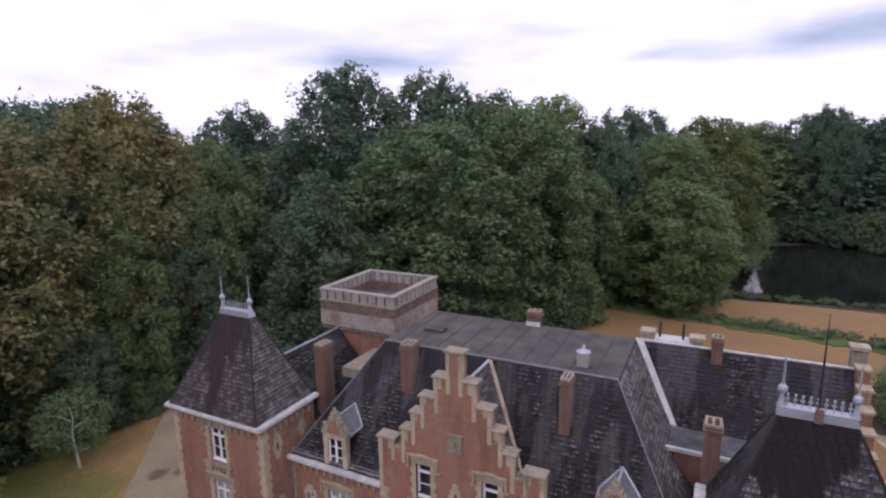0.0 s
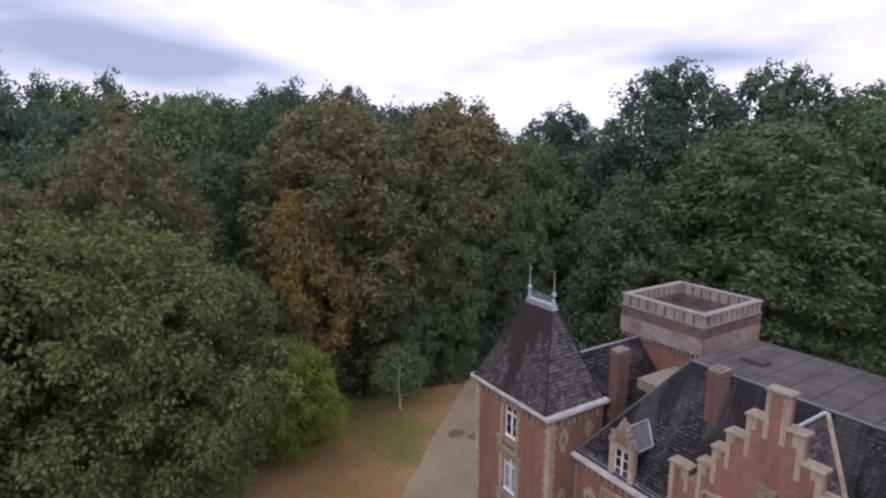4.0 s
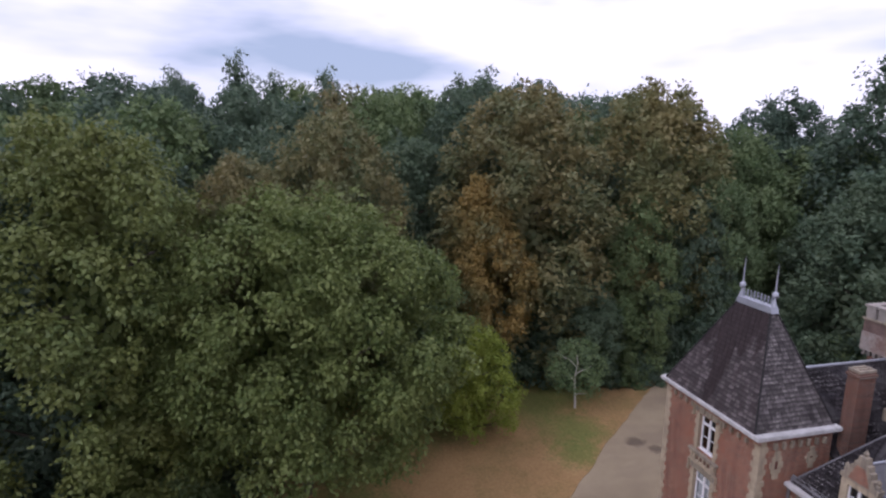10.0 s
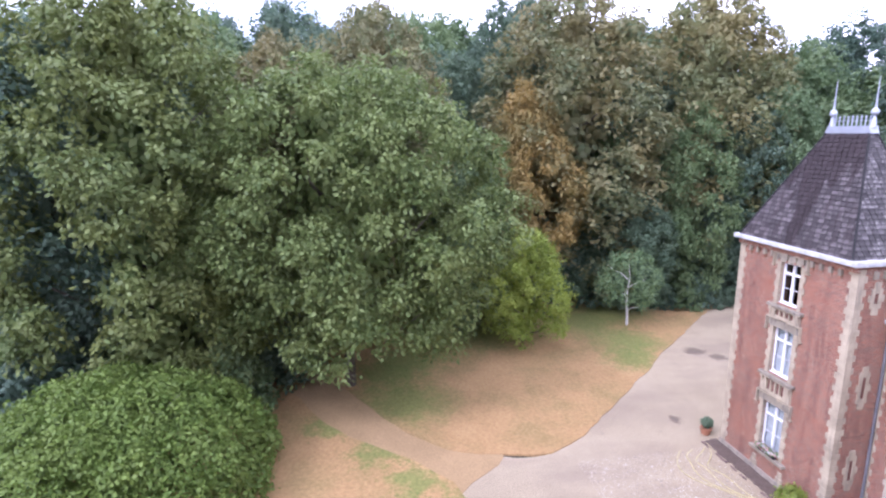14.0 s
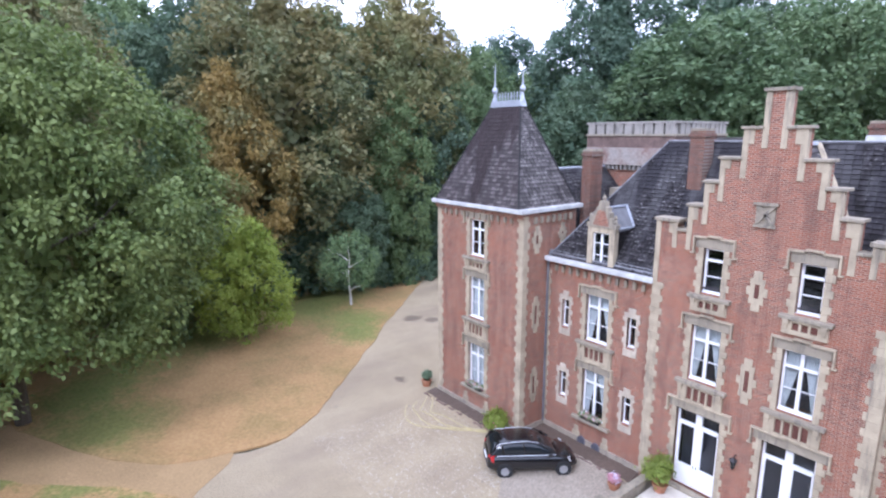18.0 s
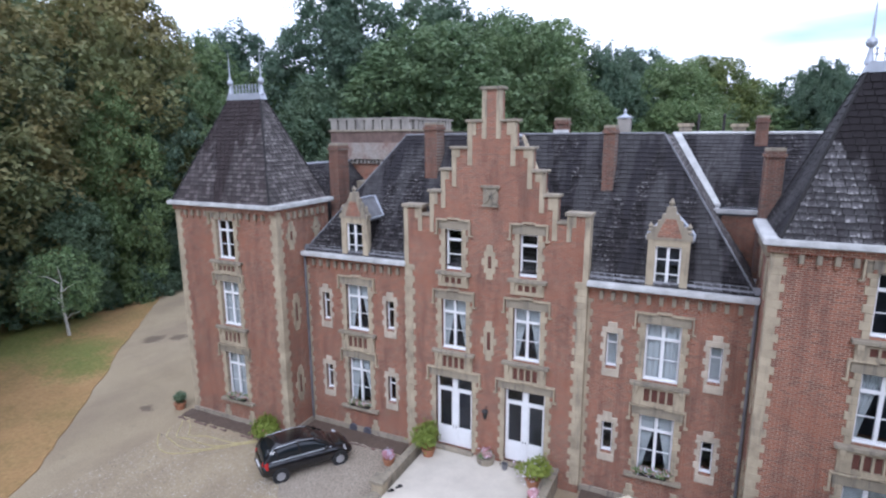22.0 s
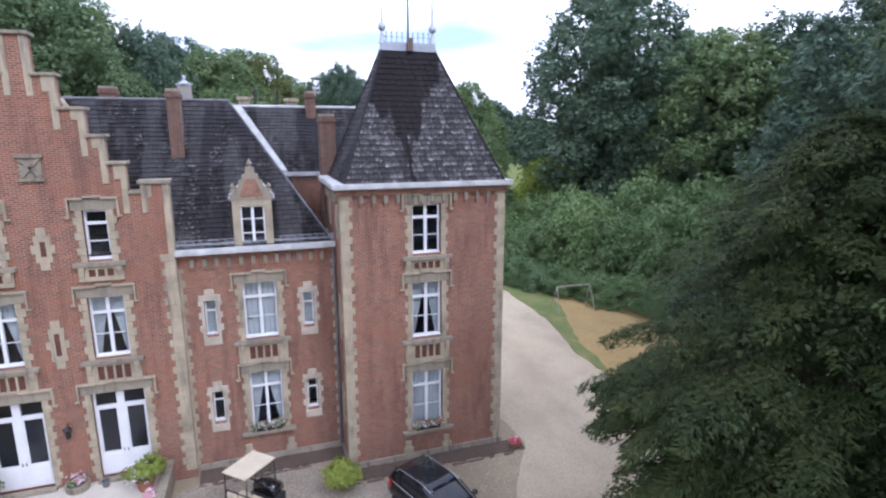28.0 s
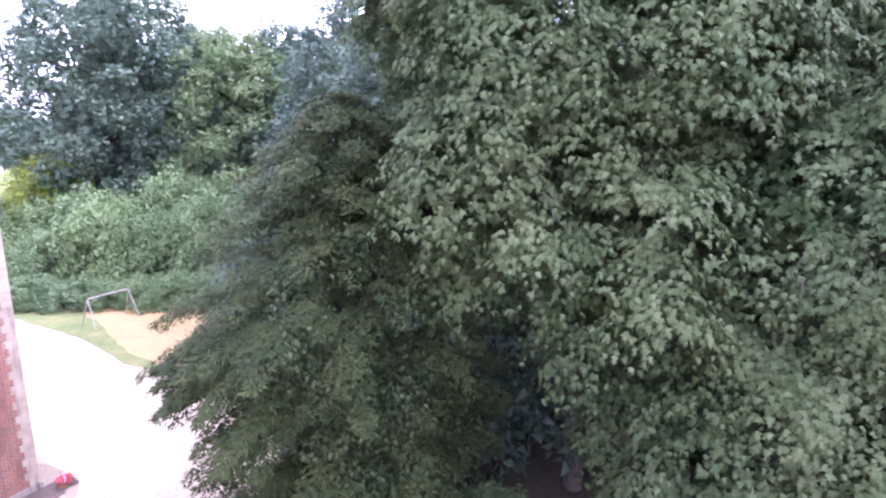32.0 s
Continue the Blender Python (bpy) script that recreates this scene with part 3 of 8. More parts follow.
FLOWER_PINK = leaf_material("pink_petals", (0.3, 0.09, 0.09), (0.48, 0.21, 0.18), (0.62, 0.42, 0.36))
FLOWER_RED = leaf_material("red_petals", (0.3, 0.03, 0.03), (0.5, 0.06, 0.05), (0.6, 0.2, 0.15))
FLOWER_PALE = leaf_material("pale_petals", (0.5, 0.42, 0.38), (0.65, 0.58, 0.54), (0.8, 0.76, 0.72))
FOAM = plain("spray_foam", (0.8, 0.82, 0.85), 0.4, 0.0, 0.05, 3.0, 0.0)


def pebble_material(name):
    m, nt, b = material(name, 0.85)
    geo = nt.nodes.new("ShaderNodeNewGeometry")
    link(nt, ramp(nt, geo.outputs["Random Per Island"], ((0.0, (0.1, 0.08, 0.06)), (0.35, (0.3, 0.25, 0.2)), (0.7, (0.5, 0.44, 0.36)), (1.0, (0.72, 0.67, 0.58)))), b.inputs["Base Color"])
    return m


PEBBLE = pebble_material("pebbles")

# ---- mesh helpers ----
def part(name, bm, mat, parent=None, label=""):
    """Links a bmesh or a mesh as one object under a thing or a part."""
    if isinstance(bm, bmesh.types.BMesh):
        me = bpy.data.meshes.new(name)
        bmesh.ops.recalc_face_normals(bm, faces=bm.faces)
        bm.to_mesh(me)
        bm.free()
    else:
        me = bm
    if mat and not me.materials:
        me.materials.append(mat)
    ob = new(name, me)
    if parent:
        ob.parent = parent
    if label:
        ob["label"] = label
    return ob


GROUPS = {"potted_hydrangea": "potted hydrangeas on the terrace", "parapet_wall": "parapets of the terrace", "cellar_vent": "cellar vents of the wing", "garden_shrub": "shrubs at the tower feet",
          "flower_pot": "small pots of flowers", "car": "parked cars", "shrub": "undergrowth at the wood's edge"}


def thing(name, label, category, at=(0, 0, 0), turn=0.0, group="", kind=""):
    group = group or GROUPS.get(name, "")
    ob = new(name)
    ob.matrix_basis = pose(*at, 0, 0, turn)
    return tagged(ob, label, category, group, kind)


def box(bm, x0, x1, y0, y1, z0, z1):
    v = [bm.verts.new((x, y, z)) for x in (x0, x1) for y in (y0, y1) for z in (z0, z1)]
    for f in ((0, 1, 3, 2), (4, 6, 7, 5), (0, 4, 5, 1), (2, 3, 7, 6), (0, 2, 6, 4), (1, 5, 7, 3)):
        bm.faces.new([v[i] for i in f])
    return bm


def boxes(*many):
    bm = bmesh.new()
    for b in many:
        box(bm, *b)
    return bm


def solid(bm, low, high):
    """Joins two rings of points into a closed body."""
    a = [bm.verts.new(p) for p in low]
    b = [bm.verts.new(p) for p in high]
    n = len(a)
    bm.faces.new(a[::-1])
    bm.faces.new(b)
    for i in range(n):
        bm.faces.new((a[i], a[(i + 1) % n], b[(i + 1) % n], b[i]))
    return bm


def prism(pts, y0, y1, bm=None):
    """An outline in x and z, pulled from y0 to y1."""
    bm = bm or bmesh.new()
    return solid(bm, [(x, y0, z) for x, z in pts], [(x, y1, z) for x, z in pts])


def slab(pts, z0, z1, bm=None):
    bm = bm or bmesh.new()
    return solid(bm, [(x, y, z0) for x, y in pts], [(x, y, z1) for x, y in pts])


def lathe(profile, n=16, bm=None, at=(0, 0, 0)):
    """Turns (radius, height) pairs about the upright axis."""
    bm = bm or bmesh.new()
    rings = []
    for r, z in profile:
        if r < 1e-4:
            rings.append([bm.verts.new((at[0], at[1], at[2] + z))])
        else:
            rings.append([bm.verts.new((at[0] + r * math.cos(6.28318 * i / n), at[1] + r * math.sin(6.28318 * i / n), at[2] + z)) for i in range(n)])
    for a, b in zip(rings, rings[1:]):
        for i in range(n):
            j = (i + 1) % n
            if len(a) == 1 and len(b) > 1:
                bm.faces.new((a[0], b[j], b[i]))
            elif len(b) == 1 and len(a) > 1:
                bm.faces.new((a[i], a[j], b[0]))
            elif len(a) > 1:
                bm.faces.new((a[i], a[j], b[j], b[i]))
    return bm


def tube(bm, pts, r0, r1, n=7):
    """A tapered limb along points."""
    rings = []
    for k, p in enumerate(pts):
        p = Vector(p)
        d = (Vector(pts[min(k + 1, len(pts) - 1)]) - Vector(pts[max(k - 1, 0)])).normalized()
        s = d.cross(Vector((0.31, 0.2, 0.93)) if abs(d.z) < 0.9 else Vector((1, 0, 0))).normalized()
        u = d.cross(s)
        r = r0 + (r1 - r0) * k / (len(pts) - 1)
        rings.append([bm.verts.new(p + r * (math.cos(6.28318 * i / n) * s + math.sin(6.28318 * i / n) * u)) for i in range(n)])
    for a, b in zip(rings, rings[1:]):
        for i in range(n):
            bm.faces.new((a[i], a[(i + 1) % n], b[(i + 1) % n], b[i]))
    bm.faces.new(rings[0][::-1])
    bm.faces.new(rings[-1])
    return bm


def pierced(xs, zs, filled, y0, y1):
    """A wall in x and z made of the cells for which filled(x, z) holds, with reveals."""
    xs, zs = sorted(set(round(x, 4) for x in xs)), sorted(set(round(z, 4) for z in zs))
    bm = bmesh.new()
    nx, nz = len(xs) - 1, len(zs) - 1
    on = [[filled((xs[i] + xs[i + 1]) / 2, (zs[k] + zs[k + 1]) / 2) for k in range(nz)] for i in range(nx)]
    front, back = {}, {}

    def vert(store, i, k, y):
        if (i, k) not in store:
            store[i, k] = bm.verts.new((xs[i], y, zs[k]))
        return store[i, k]

    for i in range(nx):
        for k in range(nz):
            if not on[i][k]:
                continue
            c = ((i, k), (i + 1, k), (i + 1, k + 1), (i, k + 1))
            bm.faces.new([vert(front, *p, y0) for p in c])
            bm.faces.new([vert(back, *p, y1) for p in c][::-1])
            for (a, b), (di, dk) in (((c[0], c[1]), (0, -1)), ((c[1], c[2]), (1, 0)), ((c[2], c[3]), (0, 1)), ((c[3], c[0]), (-1, 0))):
                ii, kk = i + di, k + dk
                if not (0 <= ii < nx and 0 <= kk < nz and on[ii][kk]):
                    bm.faces.new((vert(front, *b, y0), vert(front, *a, y0), vert(back, *a, y1), vert(back, *b, y1)))
    return bm


def wall(name, x0, x1, z0, z1, holes, y0, y1, parent, mat=None, label=""):
    xs = [x0, x1] + [h[0] for h in holes] + [h[1] for h in holes]
    zs = [z0, z1] + [h[2] for h in holes] + [h[3] for h in holes]
    bm = pierced(xs, zs, lambda x, z: not any(h[0] < x < h[1] and h[2] < z < h[3] for h in holes), y0, y1)
    return part(name, bm, mat or BRICK_X, parent, label)


# ---- the chateau: plan, in its own metres from its middle axis ----
AXIS = -8.55
TOWER, TOWER_HALF, TOWER_Y, TOWER_BACK = 12.55, 3.13, 18.05, 21.75
BAY_HALF, BAY_Y, WING_Y = 3.83, 19.6, 19.85
DECK_Z, DECK_Y0, DECK_Y1, DECK_HALF = 14.08, 23.55, 29.1, 5.87
chateau = thing("chateau", "red brick chateau with pale stone quoins, stepped gable and slate roofs", "house", (AXIS, 0, 0))

window_list = []   # centre x, z0, z1, half width, wall y, style
for s in (-1, 1):
    for z0, z1, hw in ((1.4, 3.75, 0.62), (5.18, 7.34, 0.58), (8.46, 10.3, 0.55)):
        window_list.append((s * TOWER, z0, z1, hw, TOWER_Y, "cross"))
    for z0, z1 in ((1.48, 3.83), (5.24, 7.4)):
        window_list.append((s * 6.55, z0, z1, 0.6, WING_Y, "cross"))
        for d in (-1.75, 1.75):
            zz = (2.02, 3.25) if z0 < 3 else (5.54, 6.85)
            window_list.append((s * 6.55 + d, *zz, 0.2, WING_Y, "slit"))
    window_list.append((s * 1.57, 0.66, 3.92, 0.84, BAY_Y, "door"))
    window_list.append((s * 1.57, 5.24, 7.4, 0.55, BAY_Y, "cross"))
    window_list.append((s * 1.57, 8.7, 10.37, 0.36, BAY_Y, "sash"))


def holes_for(y, lo, hi):
    return [(x - hw, x + hw, z0, z1) for x, z0, z1, hw, wy, _ in window_list if wy == y and lo < x < hi]


# ---- walls ----
for s in (-1, 1):
    lo, hi = s * TOWER - TOWER_HALF, s * TOWER + TOWER_HALF
    wall("wall", lo, hi, -0.3, 10.95, holes_for(TOWER_Y, lo, hi), TOWER_Y, TOWER_Y + 0.45, chateau)
    for x0, x1 in ((lo, lo + 0.45), (hi - 0.45, hi)):
        part("wall", boxes((x0, x1, TOWER_Y + 0.45, TOWER_BACK + (4.0 if abs(x0 + x1) / 2 > TOWER else 0), -0.3, 10.95)), BRICK_Y, chateau)
    part("wall", boxes((lo + 0.45, hi - 0.45, TOWER_BACK - 0.4, TOWER_BACK, 8, 10.95)), BRICK_X, chateau)
    a, b = sorted((s * BAY_HALF, s * (TOWER - TOWER_HALF)))
    wall("wall", a, b, -0.3, 8.6, holes_for(WING_Y, a, b), WING_Y, WING_Y + 0.45, chateau)

STEPS = ((0.36, 15.76), (0.95, 14.58), (1.62, 13.57), (2.1, 12.72), (2.62, 11.84))
SHOULDER = 11.18


def gable_filled(x, z):
    x_ = abs(x)
    for h in holes_for(BAY_Y, -4, 4):
        if h[0] < x < h[1] and h[2] < z < h[3]:
            return False
    if z < 10.75:
        return x_ < BAY_HALF
    if x_ > 3.0:
        return z < SHOULDER
    return any(x_ < hw and z < top for hw, top in STEPS) or z < 10.95


gx = [0.0] + [s * w for s in (-1, 1) for w in [hw for hw, _ in STEPS] + [3.0, BAY_HALF]]
gz = [-0.3, 10.75, 10.95, SHOULDER] + [t for _, t in STEPS]
for h in holes_for(BAY_Y, -4, 4):
    gx += h[:2]
    gz += h[2:]
gable = part("stepped_gable", pierced(gx, gz, gable_filled, BAY_Y, BAY_Y + 0.45), BRICK_X, chateau, "red brick stepped gable with stone copings")

# rear and inner walls that carry the roofs
part("wall", boxes((-9.4, 9.4, 28.9, 29.3, -0.3, 10.2)), BRICK_X, chateau)
part("wall", boxes((9.45, 9.85, TOWER_BACK, 24.8, -0.3, 10.4)), BRICK_Y, chateau)
part("wall", boxes((6.4, 15.4, 24.75, 25.1, -0.3, 10.7)), BRICK_X, chateau)
part("wall", boxes((15.0, 15.4, 25.1, 31.0, -0.3, 10.7)), BRICK_Y, chateau)
part("wall", boxes((6.4, 15.4, 30.8, 31.1, -0.3, 10.7)), BRICK_X, chateau)
part("wall", boxes((-15.5, -9.4, 25.6, 25.95, -0.3, 10.0)), BRICK_X, chateau)

# ---- roofs ----
def slate_mesh(w, row):
    """One slate, its foot lifted by the slate below; u is x, up the slope is y."""
    bm = bmesh.new()
    t1 = 1.25 * row
    top = [bm.verts.new(c) for c in ((0, 0, 0.04), (w, 0, 0.036), (w, t1, 0.005), (0, t1, 0.005))]
    low = [bm.verts.new(c) for c in ((0, 0, 0.012), (w, 0, 0.012))]
    bm.faces.new(top)
    bm.faces.new((low[0], low[1], top[1], top[0]))
    bm.faces.new((top[3], low[0], top[0]))
    bm.faces.new((top[1], low[1], top[2]))
    me = bpy.data.meshes.new("slate")
    bm.to_mesh(me)
    bm.free()
    return me


def slates(bm, o, u, v, width_at, length, w=0.27, row=0.2, seed=1, singles=0, mat=None, parent=None):
    """Slates in lapped rows on the slope from o, along u and up v; the first whole ones stand alone, the rest go into bm."""
    rnd = random.Random(seed)
    o, u, v = Vector(o), Vector(u).normalized(), Vector(v).normalized()
    n = u.cross(v)
    flip = n.z < 0
    if flip:
        n = -n
    one = slate_mesh(w - 0.024, row) if singles else None
    rows = int(length / row)
    for r in range(rows):
        a, b = width_at((r + 0.5) * row)
        x = a - (w / 2 if r % 2 else 0)
        while x < b - 0.03:
            x0, x1 = max(x, a) + 0.012, min(x + w, b) - 0.012
            x += w
            if x1 - x0 < 0.04:
                continue
            t0, t1 = r * row + rnd.uniform(-0.018, 0.018), (r + 1.25) * row
            if singles > 0 and x1 - x0 > w - 0.03:
                ob = part("slate", one, mat, parent)
                tilt = n + u * rnd.uniform(-0.012, 0.012)
                side = v.cross(tilt) if not flip else tilt.cross(v)
                p = o + u * (x0 if not flip else x0) + v * t0
                ob.matrix_basis = Matrix(((u.x, v.x, tilt.x, p.x), (u.y, v.y, tilt.y, p.y), (u.z, v.z, tilt.z, p.z), (0, 0, 0, 1)))
                singles -= 1
                continue
            lift = 0.032 + rnd.random() * 0.02
            p = [o + u * x0 + v * t0 + n * lift, o + u * x1 + v * t0 + n * (lift + rnd.uniform(-0.006, 0.006)),
                 o + u * x1 + v * t1 + n * 0.004, o + u * x0 + v * t1 + n * 0.004]
            q = [o + u * x0 + v * t0, o + u * x1 + v * t0]
            vs = [bm.verts.new(c) for c in p + q]
            bm.faces.new(vs[:4])
            bm.faces.new((vs[4], vs[5], vs[1], vs[0]))
            bm.faces.new((vs[3], vs[4], vs[0]))
            bm.faces.new((vs[1], vs[5], vs[2]))


def slope(name, a, b, c, d, mat, parent, seed, shingled=True, singles=0):
    """A roof slope with eave a to b and top d to c: a body and its slates."""
    a, b, c, d = map(Vector, (a, b, c, d))
    n = (b - a).cross(d - a).normalized()
    if n.z < 0:
        n = -n
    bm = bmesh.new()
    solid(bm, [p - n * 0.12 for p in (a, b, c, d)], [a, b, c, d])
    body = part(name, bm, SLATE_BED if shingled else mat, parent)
    if shingled:
        u = (b - a).normalized()
        up = (d - a) - u * (d - a).dot(u)
        length = up.length
        up.normalize()
        da, db = (d - a).dot(u), (c - a).dot(u)
        wid = (b - a).length
        bm = bmesh.new()
        slates(bm, a, u, up, lambda t: (da * t / length, wid + (db - wid) * t / length), length, seed=seed, singles=singles, mat=mat, parent=body)
        me = bpy.data.meshes.new("slates")
        bm.to_mesh(me)
        bm.free()
        tagged(part("slate_covering", me, mat, body), kind="stuff")
    return body


EAVE, WEAVE = 11.1, 8.82
# the ridges of the two towers stand a little towards the court
RIDGE_X, RIDGE_HALF, RIDGE_Y = 12.3, 0.95, {-1: 19.78, 1: 19.45}
ROOF_FOOT = {s: (s * TOWER - 3.0, s * TOWER + 3.0, 17.8, 21.9) for s in (-1, 1)}
for s in (-1, 1):
    cx, (x0, x1, y0, y1) = s * RIDGE_X, ROOF_FOOT[s]
    ym, rw, zt = RIDGE_Y[s], RIDGE_HALF, 15.85
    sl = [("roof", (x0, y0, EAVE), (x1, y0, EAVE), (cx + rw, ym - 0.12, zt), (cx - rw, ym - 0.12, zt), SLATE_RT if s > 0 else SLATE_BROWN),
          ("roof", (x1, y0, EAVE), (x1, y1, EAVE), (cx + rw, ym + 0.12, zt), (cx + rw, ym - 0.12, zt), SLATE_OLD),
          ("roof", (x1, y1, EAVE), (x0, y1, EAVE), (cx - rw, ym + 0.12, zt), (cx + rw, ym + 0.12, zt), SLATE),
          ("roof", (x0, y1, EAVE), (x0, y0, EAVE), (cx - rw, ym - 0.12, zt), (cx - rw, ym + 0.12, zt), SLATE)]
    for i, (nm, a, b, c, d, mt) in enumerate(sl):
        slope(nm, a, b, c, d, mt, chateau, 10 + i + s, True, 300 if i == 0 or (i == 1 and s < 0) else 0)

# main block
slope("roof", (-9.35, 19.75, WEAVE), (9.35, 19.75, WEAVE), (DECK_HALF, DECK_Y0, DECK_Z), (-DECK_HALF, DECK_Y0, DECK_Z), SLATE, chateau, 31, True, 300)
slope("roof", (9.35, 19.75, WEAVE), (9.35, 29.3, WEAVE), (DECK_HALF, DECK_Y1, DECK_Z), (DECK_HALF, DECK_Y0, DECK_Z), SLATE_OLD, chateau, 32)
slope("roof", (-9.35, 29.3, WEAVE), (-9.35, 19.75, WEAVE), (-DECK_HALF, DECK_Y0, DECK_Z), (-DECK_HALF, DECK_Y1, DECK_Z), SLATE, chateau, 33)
slope("roof", (9.35, 29.6, WEAVE), (-9.35, 29.6, WEAVE), (-DECK_HALF, DECK_Y1, DECK_Z), (DECK_HALF, DECK_Y1, DECK_Z), SLATE, chateau, 34, False)
for i in range(10):
    # laps between the sheets of felt
    x = -DECK_HALF + 0.6 + i * 1.12
    part("felt_lap", boxes((x, x + 0.07, DECK_Y0 + 0.08, DECK_Y1 - 0.08, DECK_Z + 0.031, DECK_Z + 0.042)), FELT_LAP, chateau)
part("roof_deck", slab([(-DECK_HALF, DECK_Y0), (DECK_HALF, DECK_Y0), (DECK_HALF, DECK_Y1), (-DECK_HALF, DECK_Y1)], DECK_Z - 0.15, DECK_Z + 0.03), FELT, chateau, "flat felted roof deck")
# cross gable
slope("roof", (3.3, 20.05, 9.1), (3.3, 20.06, 9.1), (0, 23.45, 14.0), (0, 20.05, 14.0), SLATE_OLD, chateau, 35)
slope("roof", (-3.3, 20.06, 9.1), (-3.3, 20.05, 9.1), (0, 20.05, 14.0), (0, 23.45, 14.0), SLATE, chateau, 36)
# rear wing beside the main block
WING_RIDGE = 29.0
slope("roof", (7.9, 26.5, 11.0), (15.0, 26.5, 11.0), (15.0, WING_RIDGE, 14.1), (5.95, WING_RIDGE, 14.1), SLATE, chateau, 37)
slope("roof", (15.0, 32.6, 10.9), (5.9, 32.6, 10.9), (5.9, WING_RIDGE, 14.1), (15.0, WING_RIDGE, 14.1), SLATE, chateau, 38, False)
# low roofs between the round-the-corner tower and the battlement tower
slope("roof", (-9.3, 21.9, 9.6), (-9.3, 27.6, 9.6), (-12.08, 27.6, 12.6), (-12.08, 21.9, 12.6), SLATE, chateau, 39)
slope("roof", (-15.6, 27.6, 9.6), (-15.6, 21.9, 9.6), (-12.08, 21.9, 12.6), (-12.08, 27.6, 12.6), SLATE, chateau, 40)
part("roof_ledge", boxes((-9.3, -7.6, 24.2, 27.4, 11.2, 11.75)), STONE_GREY, chateau)
part("wall", boxes((-15.6, -15.2, 21.7, 27.4, -0.3, 10.0)), BRICK_Y, chateau)

# ---- stone, gutters and chimneys of the chateau ----
def box_mesh(name, x, y, z, bevel=0.02):
    """A block with softened edges, from its lower corner."""
    bm = bmesh.new()
    box(bm, 0, x, 0, y, 0, z)
    bmesh.ops.bevel(bm, geom=bm.edges[:], offset=bevel, segments=1, affect="EDGES")
    me = bpy.data.meshes.new(name)
    bmesh.ops.recalc_face_normals(bm, faces=bm.faces)
    bm.to_mesh(me)
    bm.free()
    return me


block_store = {}


def block(name, x0, x1, y0, y1, z0, z1, mat, parent, bevel=0.012):
    """A block as an object of its own; alike blocks share one mesh."""
    size = tuple(round(v, 3) for v in (x1 - x0, y1 - y0, z1 - z0))
    key = (name, size, mat.name)
    if key not in block_store:
        block_store[key] = box_mesh(name, *size, min(bevel, min(size) * 0.3))
    ob = part(name, block_store[key], mat, parent)
    ob.location = (x0, y0, z0)
    return ob


def quoins(x, y, inward, z0, z1, wide=0.4, narrow=0.29, depth=0.4, h=0.262, proud=0.03):
    """Alternating corner stones up an edge of a wall that faces the court."""
    k, z = 0, z0
    while z < z1 - 0.05:
        w, dd = (wide, narrow) if k % 2 else (narrow, wide)
        top = min(z + h - 0.003, z1)
        xa, xb = (x - proud, x + w) if inward > 0 else (x - w, x + proud)
        block("quoin_stone", xa, xb, y - proud, y + min(dd, depth), z, top, STONE, chateau)
        z += h
        k += 1


for s in (-1, 1):
    lo, hi = s * TOWER - TOWER_HALF, s * TOWER + TOWER_HALF
    quoins(lo, TOWER_Y, 1, 0.33, 10.85, depth=0.6)
    quoins(hi, TOWER_Y, -1, 0.33, 10.85, depth=0.6)
    quoins(s * BAY_HALF, BAY_Y, -s, 0.35, 8.75, 0.45, 0.34)
    quoins(s * (BAY_HALF + 0.02), WING_Y, s, 0.35, 8.1, 0.2, 0.1)
    quoins(s * (TOWER - TOWER_HALF - 0.02), WING_Y, -s, 0.35, 8.1, 0.2, 0.1)

# plinths
for s in (-1, 1):
    lo, hi = s * TOWER - TOWER_HALF, s * TOWER + TOWER_HALF
    part("plinth", boxes((lo - 0.07, hi + 0.07, TOWER_Y - 0.07, TOWER_Y + 0.2, -0.3, 0.32)), PLINTH, chateau)
    inner = s * (TOWER - TOWER_HALF)
    a, b = sorted((inner, inner - s * 0.07))
    part("plinth", boxes((a, b, TOWER_Y + 0.2, WING_Y, -0.3, 0.32)), PLINTH, chateau)
    outer = s * (TOWER + TOWER_HALF)
    a, b = sorted((outer, outer + s * 0.07))
    part("plinth", boxes((a, b, TOWER_Y + 0.2, TOWER_BACK + 4, -0.3, 0.32)), PLINTH, chateau)
    a, b = sorted((s * BAY_HALF, s * (TOWER - TOWER_HALF - 0.07)))
    part("plinth", boxes((a, b, WING_Y - 0.07, WING_Y + 0.2, -0.3, 0.34)), PLINTH, chateau)
    for d in (-0.8, 0.8):
        for xx, yy in ((s * TOWER, TOWER_Y), (s * 6.55, WING_Y)):
            block("plinth_foot", xx + d - 0.2, xx + d + 0.2, yy - 0.06, yy + 0.1, 0.33, 0.58, STONE, chateau)
            block("plinth_foot", xx + d - 0.12, xx + d + 0.12, yy - 0.05, yy + 0.1, 0.58, 0.86, STONE, chateau)

# gutters and corbel tables
def gutter(x0, x1, y0, y1, z0, z1):
    bm = boxes((x0, x1, y0, y1, z0, z1))
    bmesh.ops.bevel(bm, geom=bm.edges[:], offset=0.03, segments=2, affect="EDGES")
    return part("gutter", bm, WHITE_ZINC, chateau, "white zinc box gutter")


def corbels_x(x0, x1, y, z):
    n = max(2, round((x1 - x0) / 0.43))
    for i in range(n):
        x = x0 + (i + 0.5) * (x1 - x0) / n
        block("corbel", x - 0.07, x + 0.07, y - 0.13, y + 0.02, z - 0.14, z + 0.17, STONE_GREY, chateau)
        block("corbel_foot", x - 0.05, x + 0.05, y - 0.07, y + 0.02, z - 0.26, z - 0.14, BRICK_X, chateau)


